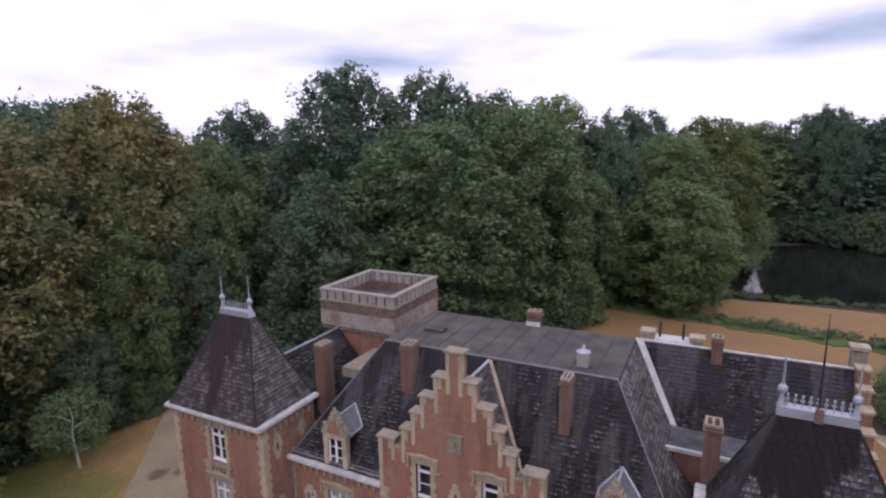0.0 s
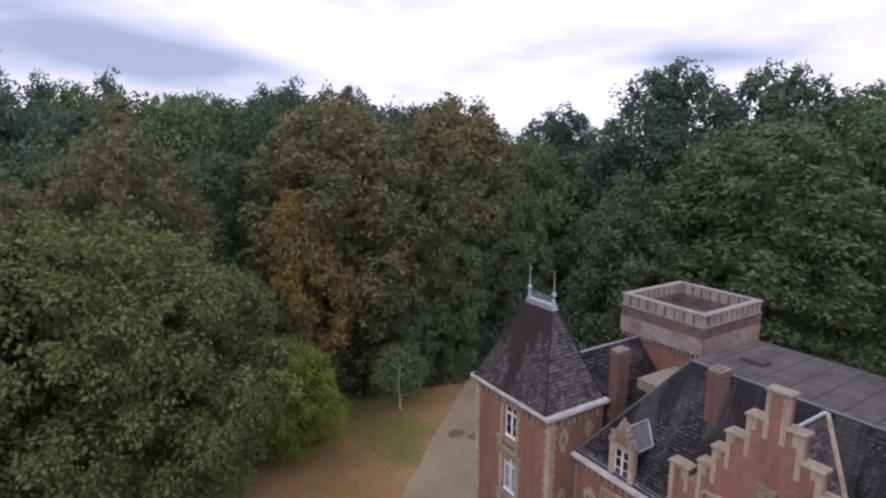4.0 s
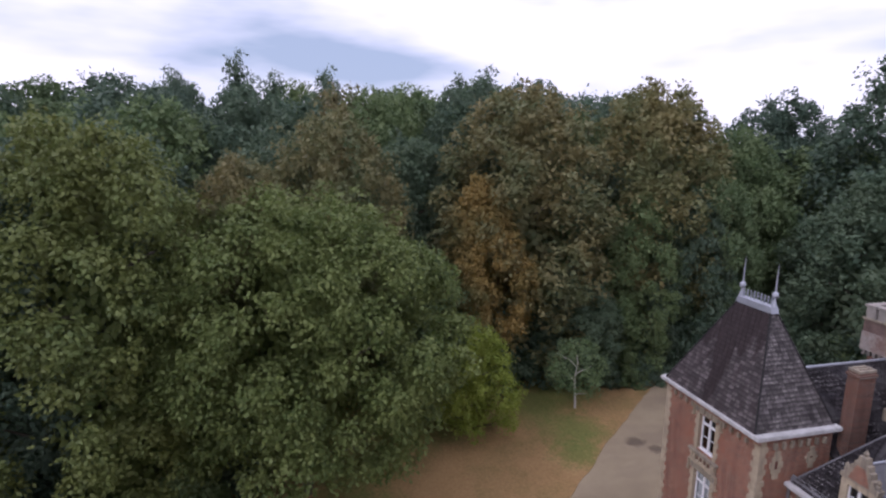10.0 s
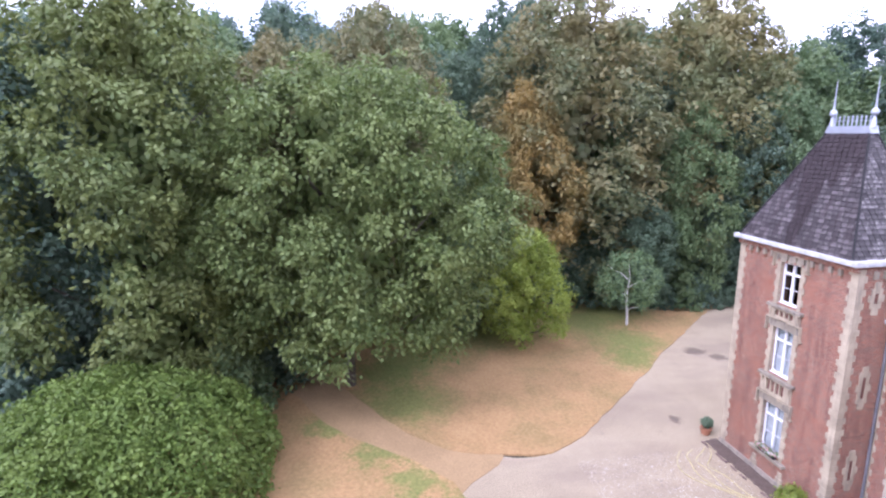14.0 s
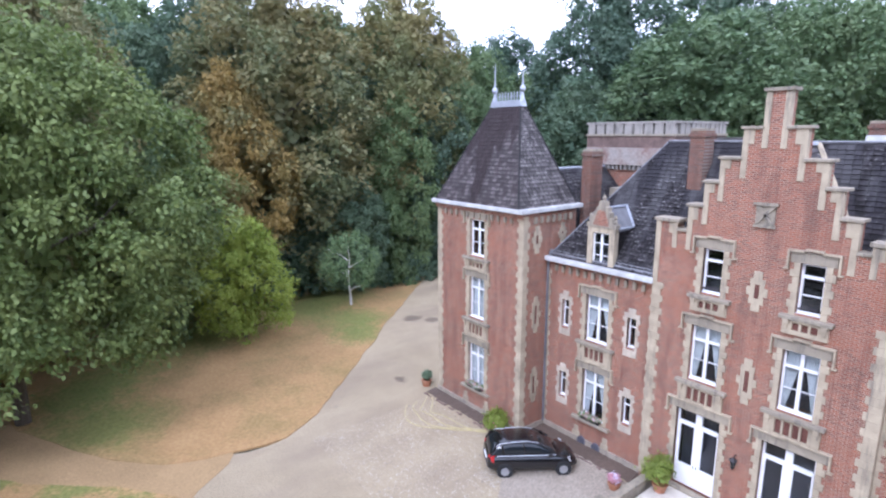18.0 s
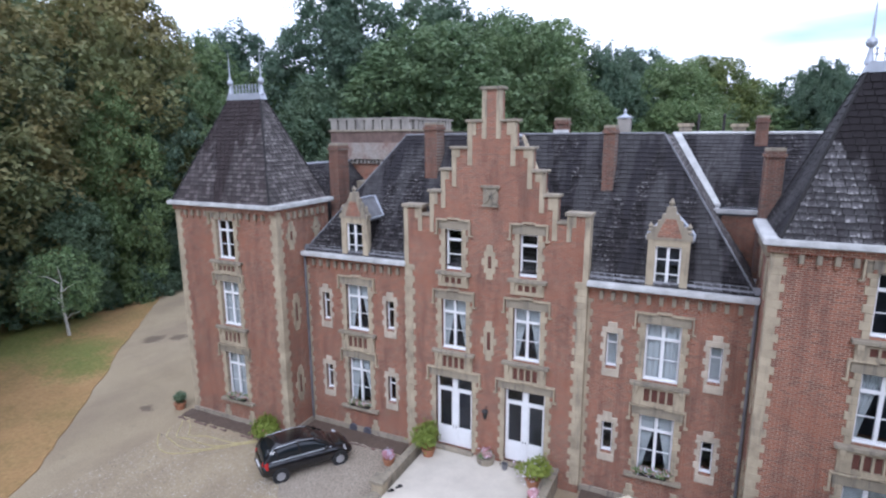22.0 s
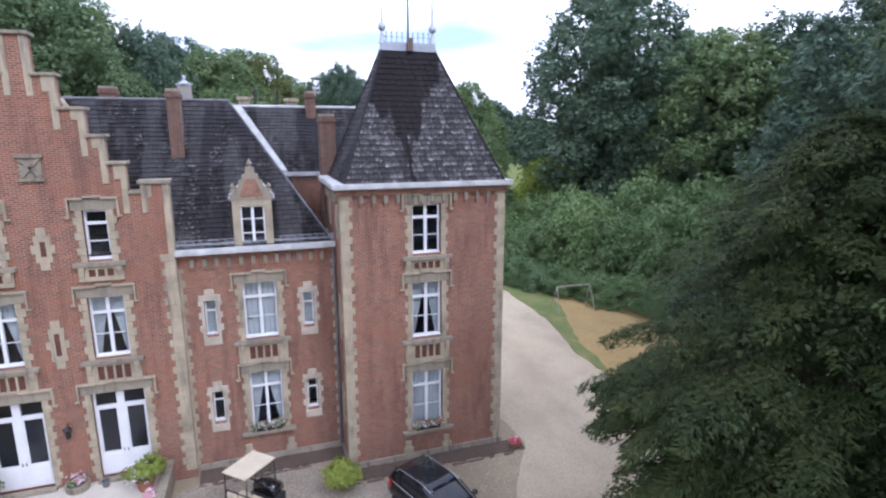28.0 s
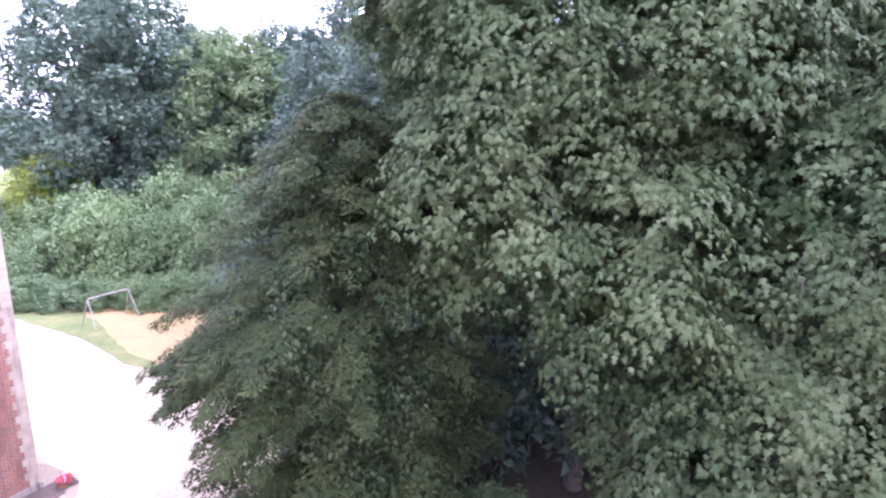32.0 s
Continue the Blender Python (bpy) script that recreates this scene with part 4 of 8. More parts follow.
def corbels_y(x, y0, y1, z, s):
    n = max(2, round((y1 - y0) / 0.43))
    for i in range(n):
        y = y0 + (i + 0.5) * (y1 - y0) / n
        a, b = sorted((x - s * 0.02, x + s * 0.13))
        block("corbel", a, b, y - 0.07, y + 0.07, z - 0.14, z + 0.17, STONE_GREY, chateau)


for s in (-1, 1):
    cx = s * TOWER
    x0, x1 = cx - TOWER_HALF - (0.16 if s < 0 else 0.3), cx + TOWER_HALF + 0.2
    gutter(x0, x1, 17.68, 18.05, 10.93, 11.13)
    gutter(x0, x0 + 0.42, 18.05, 21.7, 10.93, 11.13)
    gutter(x1 - 0.42, x1, 18.05, 21.7, 10.93, 11.13)
    gutter(x0, x1, 21.7, 22.05, 10.93, 11.13)
    part("cornice", boxes((x0 + 0.14, x1 - 0.14, 17.9, 18.04, 10.7, 10.93)), BRICK_X, chateau)
    corbels_x(cx - TOWER_HALF + 0.5, cx + TOWER_HALF - 0.5, TOWER_Y, 10.55)
    corbels_y(cx - s * TOWER_HALF, TOWER_Y + 0.5, 21.5, 10.55, -s)
    a, b = sorted((s * (BAY_HALF + 0.0), s * (TOWER - TOWER_HALF - 0.02)))
    gutter(a, b, 19.47, 19.84, 8.62, 8.82)
    corbels_x(a + 0.3, b - 0.3, WING_Y, 8.28)
    # lead flashing strip along the eave
    part("eave_flashing", solid(bmesh.new(), [(a, 19.8, 8.85), (b, 19.8, 8.85), (b, 19.93, 9.04), (a, 19.93, 9.04)],
                                [(a, 19.78, 8.9), (b, 19.78, 8.9), (b, 19.92, 9.1), (a, 19.92, 9.1)]), LEAD, chateau)

# hips, verges and ridges in zinc
def strip(name, p, q, r=0.07, mat=None, n=6):
    return part(name, tube(bmesh.new(), [p, (Vector(p) + Vector(q)) / 2, q], r, r, n), mat or ZINC, chateau)


for s in (-1, 1):
    cx, rw, ry, (x0, x1, y0, y1) = s * RIDGE_X, RIDGE_HALF, RIDGE_Y[s], ROOF_FOOT[s]
    for a, xf in ((-1, x0), (1, x1)):
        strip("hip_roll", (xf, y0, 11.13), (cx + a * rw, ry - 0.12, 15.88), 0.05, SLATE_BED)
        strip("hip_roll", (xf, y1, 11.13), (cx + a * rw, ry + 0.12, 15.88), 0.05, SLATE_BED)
    strip("hip_roll", (s * 9.3, 19.75, 8.86), (s * DECK_HALF, DECK_Y0, DECK_Z + 0.02), 0.035, LEAD)
    # cresting
    part("ridge_cap", prism([(cx - rw - 0.12, 15.76), (cx + rw + 0.12, 15.76), (cx + rw + 0.02, 16.05), (cx - rw - 0.02, 16.05)], ry - 0.2, ry + 0.2), ZINC, chateau, "pale zinc ridge cap")
    n = 9
    for i in range(n):
        x = cx - rw + 0.15 + i * (2 * rw - 0.3) / (n - 1)
        bm = boxes((x - 0.018, x + 0.018, ry - 0.02, ry + 0.02, 16.04, 16.42))
        box(bm, x - 0.06, x + 0.06, ry - 0.015, ry + 0.015, 16.24, 16.29)
        lathe([(0.0, 0.0), (0.04, 0.03), (0.04, 0.07), (0.0, 0.11)], 6, bm, (x, ry, 16.36))
        part("cresting_spike", bm, ZINC, chateau)
    for a in (-1, 1):
        x, tip = cx + a * rw, 18.05 if s < 0 else 17.7
        bm = lathe([(0.14, 16.0), (0.09, 16.2), (0.05, 16.42), (0.06, 16.44), (0.13, 16.5), (0.145, 16.58), (0.12, 16.67), (0.05, 16.73), (0.035, 16.85), (0.02, 17.6), (0.0, tip)], 10, None, (x, ry, 0))
        part("finial", bm, ZINC, chateau, "zinc ball finial with spike")
part("mast", lathe([(0.045, 15.9), (0.03, 17.6), (0.012, 19.1), (0, 19.12)], 6, None, (RIDGE_X + 0.02, RIDGE_Y[1], 0)), IRON, chateau, "thin iron lightning rod")
part("mast_foot", boxes((RIDGE_X - 0.09, RIDGE_X + 0.12, RIDGE_Y[1] - 0.32, RIDGE_Y[1] - 0.22, 15.75, 16.2)), BRICK_OLD, chateau)

strip("ridge_roll", (0, 20.1, 14.05), (0, 23.4, 14.05), 0.08)
strip("valley_strip", (3.3, 20.12, 9.2), (0.05, 23.4, 14.05), 0.1, STONE)
strip("verge_roll", (-3.3, 20.12, 9.2), (-0.05, 23.4, 14.05), 0.06)
strip("deck_edge", (-DECK_HALF, DECK_Y0, DECK_Z + 0.04), (DECK_HALF, DECK_Y0, DECK_Z + 0.04), 0.06, LEAD)
strip("ridge_roll", (6.1, WING_RIDGE, 14.13), (15.0, WING_RIDGE, 14.13), 0.07, WHITE_ZINC)
strip("ridge_roll", (-12.08, 21.9, 12.63), (-12.08, 27.6, 12.63), 0.07)
part("valley_flashing", solid(bmesh.new(), [(5.85, 29.0, 14.1), (6.2, 28.95, 14.1), (8.15, 26.45, 11.0), (7.8, 26.5, 11.0)], [(5.85, 29.0, 14.2), (6.2, 28.95, 14.2), (8.15, 26.45, 11.1), (7.8, 26.5, 11.1)]), WHITE_ZINC, chateau, "broad white zinc valley flashing")
part("gutter", boxes((7.8, 14.8, 24.3, 24.44, 10.95, 11.12)), WHITE_ZINC, chateau)
part("ledge", boxes((7.75, 14.8, 24.44, 26.6, 10.85, 11.02)), WET_LEAD, chateau, "flat lead roof, wet and shining")
part("wall", boxes((8.2, 14.8, 24.46, 24.74, 7.5, 10.85)), BRICK_X, chateau)
# stepped end gable of the rear wing, with its copings
for k in range(5):
    ya, zt = 28.75 - 0.62 * k, 14.35 - 0.68 * k
    part("end_gable", boxes((15.0, 15.42, ya - 0.62, ya, 9.9, zt)), BRICK_Y, chateau)
    block("coping_stone", 14.94, 15.5, ya - 0.66, ya + 0.04, zt, zt + 0.13, STONE, chateau)
part("hatch", boxes((-4.7, -3.6, 25.6, 26.3, 14.13, 14.28)), FELT, chateau)

# copings of the stepped gable
prev = None
for hw, top in STEPS:
    w_in = 0.0 if prev is None else prev - 0.02
    for s in ((-1, 1) if prev is not None else (0,)):
        if s == 0:
            block("coping_stone", -hw - 0.09, hw + 0.09, BAY_Y - 0.1, BAY_Y + 0.55, top, top + 0.11, STONE_GREY, chateau)
            continue
        a, b = sorted((s * w_in, s * (hw + 0.09)))
        block("coping_stone", a, b, BAY_Y - 0.1, BAY_Y + 0.55, top, top + 0.1, STONE_GREY, chateau)
    prev = hw
for i, (hw, top) in enumerate(STEPS):
    low = STEPS[i + 1][1] + 0.13 if i + 1 < len(STEPS) else 10.95
    for s in (-1, 1):
        for k, (w, drop) in enumerate(((0.17, 0.75), (0.34, -0.12))):
            a, b = sorted((s * (hw + 0.02), s * (hw - w)))
            zb = low - drop if k == 0 else low + 0.4
            if i == 0 and k == 1:
                continue
            block("gable_edge_stone", a, b, BAY_Y - 0.035 - 0.004 * k, BAY_Y + 0.2, zb, top - 0.004 * k, STONE, chateau)
for s in (-1, 1):
    a, b = sorted((s * 2.93, s * (BAY_HALF + 0.09)))
    block("coping_stone", a, b, BAY_Y - 0.1, BAY_Y + 0.55, SHOULDER, SHOULDER + 0.13, STONE_GREY, chateau)
    a, b = sorted((s * 2.63, s * 3.02))
    block("coping_stone", a, b, BAY_Y - 0.08, BAY_Y + 0.5, 10.86, 10.96, STONE_GREY, chateau)
    for w0, w1, zb in ((3.0, 3.18, 10.2), (3.66, 3.86, 8.7)):
        a, b = sorted((s * w0, s * w1))
        block("gable_edge_stone", a, b, BAY_Y - 0.035, BAY_Y + 0.47, zb, SHOULDER - 0.01, STONE, chateau)
    a, b = sorted((s * 3.18, s * 3.34))
    block("gable_edge_stone", a, b, BAY_Y - 0.03, BAY_Y + 0.2, 10.75, SHOULDER - 0.01, STONE, chateau)

# small stone loops and the carved shield
def loop_filled(q, z, z0, z1):
    mid = (z0 + z1) / 2
    if z < z0 + 0.26 or z > z1 - 0.26:
        return q < 0.14
    if z < z0 + 0.45 or z > z1 - 0.45:
        return q < 0.24
    return 0.08 < q < (0.34 if abs(z - mid) < 0.14 else 0.22)


def loop_body(x, z0, z1, y):
    mid = (z0 + z1) / 2
    return pierced([x + t * w for t in (-1, 1) for w in (0.08, 0.14, 0.22, 0.24, 0.34)], [z0, z0 + 0.26, z0 + 0.45, mid - 0.14, mid + 0.14, z1 - 0.45, z1 - 0.26, z1],
                   lambda px, pz: loop_filled(abs(px - x), pz, z0, z1), y - 0.04, y + 0.1)


def loop_stone(x, z0, z1, y, parent):
    st = part("loop_window", loop_body(x, z0, z1, y), STONE, parent, "toothed stone loop window")
    # the slot's shade is in the colour of this brick panel
    part("niche", boxes((x - 0.08, x + 0.08, y - 0.012, y + 0.1, z0 + 0.45, z1 - 0.45)), SHADED_BRICK, st)


loop_stone(0, 8.45, 9.85, BAY_Y, chateau)
loop_stone(0, 5.0, 6.7, BAY_Y, chateau)
bm = boxes((-0.3, 0.3, BAY_Y - 0.04, BAY_Y + 0.1, 11.45, 12.1), (-0.38, 0.38, BAY_Y - 0.12, BAY_Y + 0.1, 12.1, 12.2), (-0.34, 0.34, BAY_Y - 0.1, BAY_Y + 0.1, 11.36, 11.45))
for s in (-1, 1):
    solid(bm, [(-0.3 * s, BAY_Y - 0.1, 11.5), (-0.18 * s, BAY_Y - 0.1, 11.5), (0.3 * s, BAY_Y - 0.1, 12.05), (0.18 * s, BAY_Y - 0.1, 12.05)],
          [(-0.3 * s, BAY_Y - 0.05, 11.5), (-0.18 * s, BAY_Y - 0.05, 11.5), (0.3 * s, BAY_Y - 0.05, 12.05), (0.18 * s, BAY_Y - 0.05, 12.05)])
part("carved_shield", bm, STONE_GREY, chateau, "weathered stone shield with crossed bars")

# loops on the tower flanks that face the court
for s in (-1, 1):
    xf = s * (TOWER - TOWER_HALF)
    for y, z0, z1 in ((18.95, 9.0, 10.3), (20.75, 9.3, 10.3), (19.0, 5.1, 6.9), (19.0, 1.5, 3.3)):
        bm = loop_body(0, z0, z1, 0)
        st = part("loop_window", bm, STONE, chateau, "toothed stone loop window")
        st.matrix_basis = pose(xf, y, 0, 0, 0, -90 if s > 0 else 90)
        # slot backed by brick whose colour already holds the shade
        part("niche", boxes((-0.08, 0.08, -0.012, 0.1, z0 + 0.45, z1 - 0.45)), SHADED_BRICK, st)

# ---- windows ----
def curtain_panel(x0, x1, xb0, xb1, z0, z1, y):
    """A hanging cloth with folds; its foot may be narrower than its head."""
    bm = bmesh.new()
    n, m = 18, 6
    grid = []
    for k in range(m + 1):
        t = k / m
        tt = max(0.0, (t - 0.15) / 0.85) ** 0.8
        a, b = x0 + (xb0 - x0) * tt, x1 + (xb1 - x1) * tt
        grid.append([bm.verts.new((a + (b - a) * i / n, y + 0.025 * math.sin(i * 2.1) * (1 - 0.3 * t), z1 + (z0 - z1) * t)) for i in range(n + 1)])
    for k in range(m):
        for i in range(n):
            bm.faces.new((grid[k][i], grid[k][i + 1], grid[k + 1][i + 1], grid[k + 1][i]))
    return bm


def window(x, z0, z1, hw, y, style, dressing, parent):
    yf = y + 0.16
    bm = bmesh.new()
    t = 0.075 if style != "slit" else 0.05
    box(bm, x - hw, x - hw + t, yf, yf + 0.08, z0, z1)
    box(bm, x + hw - t, x + hw, yf, yf + 0.08, z0, z1)
    box(bm, x - hw + t, x + hw - t, yf, yf + 0.08, z1 - t, z1)
    box(bm, x - hw + t, x + hw - t, yf, yf + 0.08, z0, z0 + t)
    h = z1 - z0
    bars_z, bars_x, leaves = [], [], []
    zt = z1 - 0.27 * h
    if style == "cross":
        bars_x = [x]
        box(bm, x - 0.055, x + 0.055, yf - 0.02, yf + 0.08, z0 + t, z1 - t)
        box(bm, x - hw + t, x - 0.055, yf - 0.01, yf + 0.08, zt - 0.05, zt + 0.05)
        box(bm, x + 0.055, x + hw - t, yf - 0.01, yf + 0.08, zt - 0.05, zt + 0.05)
        zm = z0 + (zt - z0) * 0.5
        box(bm, x - hw + t, x - 0.055, yf + 0.02, yf + 0.06, zm - 0.015, zm + 0.015)
        box(bm, x + 0.055, x + hw - t, yf + 0.02, yf + 0.06, zm - 0.015, zm + 0.015)
        bars_z = [zm, zt]
    elif style == "sash":
        box(bm, x - hw + t, x + hw - t, yf - 0.01, yf + 0.08, zt - 0.05, zt + 0.05)
        zm = z0 + (zt - z0) * 0.5
        box(bm, x - hw + t, x + hw - t, yf + 0.02, yf + 0.06, zm - 0.02, zm + 0.02)
        bars_z = [zm, zt]
    elif style == "slit":
        zm = z0 + h * 0.68
        box(bm, x - hw + t, x + hw - t, yf, yf + 0.07, zm - 0.025, zm + 0.025)
        bars_z = [zm]
    elif style == "door":
        bars_x = [x]
        zt = z1 - 0.62
        box(bm, x - 0.12, x + 0.12, yf - 0.02, yf + 0.08, z0 + t, z1 - t)
        box(bm, x - hw + t, x - 0.12, yf - 0.01, yf + 0.08, zt - 0.07, zt + 0.07)
        box(bm, x + 0.12, x + hw - t, yf - 0.01, yf + 0.08, zt - 0.07, zt + 0.07)
        zp = z0 + 0.88
        for a, b in ((x - hw + t, x - 0.12), (x + 0.12, x + hw - t)):
            hole = (a + 0.05, b - 0.05, zp, zt - 0.1)
            leaf = pierced([a, b, hole[0], hole[1]], [z0 + t, zt - 0.07, hole[2], hole[3]],
                           lambda px, pz: not (hole[0] < px < hole[1] and hole[2] < pz < hole[3]), yf + 0.01, yf + 0.07)
            leaves.append(leaf)
            leaves.append(boxes((a + 0.08, b - 0.08, yf - 0.005, yf + 0.02, z0 + 0.2, zp - 0.1)))
        bars_z = [zp, zt]
    frame_ob = part("french_door" if style == "door" else "window", bm, WHITE, parent,
                    "white glazed double door with panelled foot" if style == "door" else "white wooden casement window")
    for k, leaf in enumerate(leaves):
        part("door_leaf" if k % 2 == 0 else "door_panel", leaf, WHITE, frame_ob)
    # panes
    ex = [x - hw + t] + bars_x + [x + hw - t]
    ez = [z0 + t] + bars_z + [z1 - t]
    for a, b in zip(ex, ex[1:]):
        for k, (c, d) in enumerate(zip(ez, ez[1:])):
            if style == "door" and k == 0:
                continue
            part("pane", boxes((a, b, yf + 0.04, yf + 0.046, c, d)), GLASS, frame_ob).visible_shadow = False
    if style == "door":
        for sx in (-1, 1):
            hd = lathe([(0.012, 0), (0.02, 0.02), (0.012, 0.06), (0.018, 0.1), (0, 0.13)], 6, None, (x + sx * 0.06, yf - 0.05, z0 + 0.86))
            part("door_handle", hd, IRON, frame_ob)
    # dressings behind the glass
    yc = yf + 0.16
    if dressing == "net":
        part("curtain", curtain_panel(x - hw, x + hw, x - hw, x + hw, z0, z1, yc), CURTAIN, frame_ob, "closed white lace curtain")
    elif dressing == "tied":
        part("curtain", curtain_panel(x - hw, x, x - hw, x - hw * 0.72, z0, z1, yc), CURTAIN, frame_ob, "white lace curtain tied to the side")
        part("curtain", curtain_panel(x, x + hw, x + hw * 0.72, x + hw, z0, z1, yc), CURTAIN, frame_ob, "white lace curtain tied to the side")
    elif dressing == "half":
        part("curtain", curtain_panel(x - hw, x - hw * 0.15, x - hw, x - hw * 0.4, z0, z1, yc), CURTAIN, frame_ob, "white lace curtain drawn half open")
    # a dark sheet stands in for the shade of the room
    part("dark_room", boxes((x - hw - 0.4, x + hw + 0.4, y + 1.5, y + 1.55, z0 - 0.4, z1 + 0.4)), SHADE_SHEET, frame_ob)
    if style != "door":
        part("window_board", boxes((x - hw + 0.004, x + hw - 0.004, y + 0.04, yf - 0.003, z0 - 0.078, z0 + 0.006)), WHITE, frame_ob)
    # stone round the opening
    if style == "slit":
        pale = STONE_CLEAN if abs(x) < 9 else STONE
        k, z = 0, z0 - 0.1
        while z < z1 - 0.05:
            w = 0.21 if k % 2 else 0.12
            for sx in (-1, 1):
                a, b = sorted((x + sx * hw, x + sx * (hw + w)))
                block("jamb_stone", a, b, y - 0.035, y + 0.15, z, min(z + 0.24, z1 - 0.004), pale, frame_ob)
            z += 0.245
            k += 1
        block("lintel", x - hw - 0.17, x + hw + 0.17, y - 0.036, y + 0.15, z1, z1 + 0.22, pale, frame_ob)
        block("lintel_cap", x - 0.17, x + 0.17, y - 0.034, y + 0.15, z1 + 0.22, z1 + 0.43, pale, frame_ob)
        block("sill", x - hw - 0.12, x + hw + 0.12, y - 0.06, y + 0.15, z0 - 0.4, z0 - 0.1, pale, frame_ob)
        return frame_ob
    k, z = 0, z0 - (0.0 if style == "door" else 0.08)
    lift = 0.255
    while z < z1 - 0.05:
        w = 0.28 if k % 2 else 0.19
        top = min(z + lift - 0.006, z1)
        for sx in (-1, 1):
            a, b = sorted((x + sx * hw, x + sx * (hw + w)))
            block("jamb_stone", a, b, y - 0.045, y + 0.16, z, top, STONE, frame_ob)
        z += lift
        k += 1
    lh = 0.36
    block("lintel", x - hw - 0.3, x + hw + 0.3, y - 0.05, y + 0.16, z1, z1 + lh, STONE_GREY, frame_ob)
    # hood moulding with dropped ends
    bm = bmesh.new()
    hh = z1 + lh
    wo = hw + 0.38
    box(bm, x - wo, x - 0.25, y - 0.14, y + 0.02, hh, hh + 0.06)
    box(bm, x + 0.25, x + wo, y - 0.14, y + 0.02, hh, hh + 0.06)
    box(bm, x - 0.25, x + 0.25, y - 0.14, y + 0.02, hh + 0.058, hh + 0.118)
    for sx in (-1, 1):
        a, b = sorted((x + sx * (wo - 0.045), x + sx * (wo + 0.01)))
        box(bm, a, b, y - 0.135, y + 0.02, hh - 0.55, hh + 0.055)
        a, b = sorted((x + sx * (wo - 0.06), x + sx * (wo + 0.09)))
        box(bm, a, b, y - 0.13, y + 0.02, hh - 0.6, hh - 0.55)
    part("hood_moulding", bm, STONE, frame_ob)
    if style == "door":
        block("threshold", x - hw - 0.1, x + hw + 0.1, y - 0.25, y + 0.16, z0 - 0.12, z0, STONE_GREY, frame_ob)
        return frame_ob
    # sill and, above another opening, the apron with its niches
    block("sill", x - hw - 0.42, x + hw + 0.42, y - 0.2, y + 0.16, z0 - 0.22, z0 - 0.08, STONE_GREY, frame_ob)
    if z0 > 4:
        a0, a1 = z0 - 0.98 if z0 < 8 else z0 - 0.72, z0 - 0.22
        holes = [(x + d - 0.1, x + d + 0.1, a0 + 0.14, a1 - 0.1) for d in ((-0.405, -0.135, 0.135, 0.405) if hw > 0.4 else (-0.27, 0.0, 0.27))]
        wa = hw + 0.3
        bm = pierced([x - wa, x + wa] + [v for h in holes for v in h[:2]], [a0, a1] + [v for h in holes for v in h[2:]],
                     lambda px, pz: not any(h[0] < px < h[1] and h[2] < pz < h[3] for h in holes), y - 0.1, y + 0.02)
        part("apron", bm, STONE, frame_ob, "stone apron panel with brick niches")
        # darker brick panel that paints shade into the niches
        part("niche_back", boxes((x - wa + 0.1, x + wa - 0.1, y - 0.014, y - 0.003, a0 + 0.1, a1 - 0.06)), SHADED_BRICK, frame_ob)
        for sx in (-1, 1):
            a, b = sorted((x + sx * (wa - 0.2), x + sx * (wa - 0.02)))
            block("bracket", a, b, y - 0.19, y - 0.09, a1 - 0.16, a1, STONE, frame_ob)
            a, b = sorted((x + sx * (wa - 0.17), x + sx * (wa - 0.05)))
            block("bracket", a, b, y - 0.15, y - 0.09, a1 - 0.34, a1 - 0.16, STONE, frame_ob)
    return frame_ob


DRESS = {(-TOWER, 0): "net", (-TOWER, 1): "net", (-TOWER, 2): "", (TOWER, 0): "net", (TOWER, 1): "tied", (TOWER, 2): "",
         (-6.55, 0): "tied", (-6.55, 1): "tied", (6.55, 0): "tied", (6.55, 1): "net", (-1.57, 1): "tied", (1.57, 1): "tied"}
for x, z0, z1, hw, wy, style in window_list:
    level = 0 if z0 < 4 else 1 if z0 < 8 else 2
    dress = DRESS.get((x, level), "")
    if style == "slit" and level == 1 and x > 0:
        dress = "net"
    window(x, z0, z1, hw, wy, style, dress, chateau)

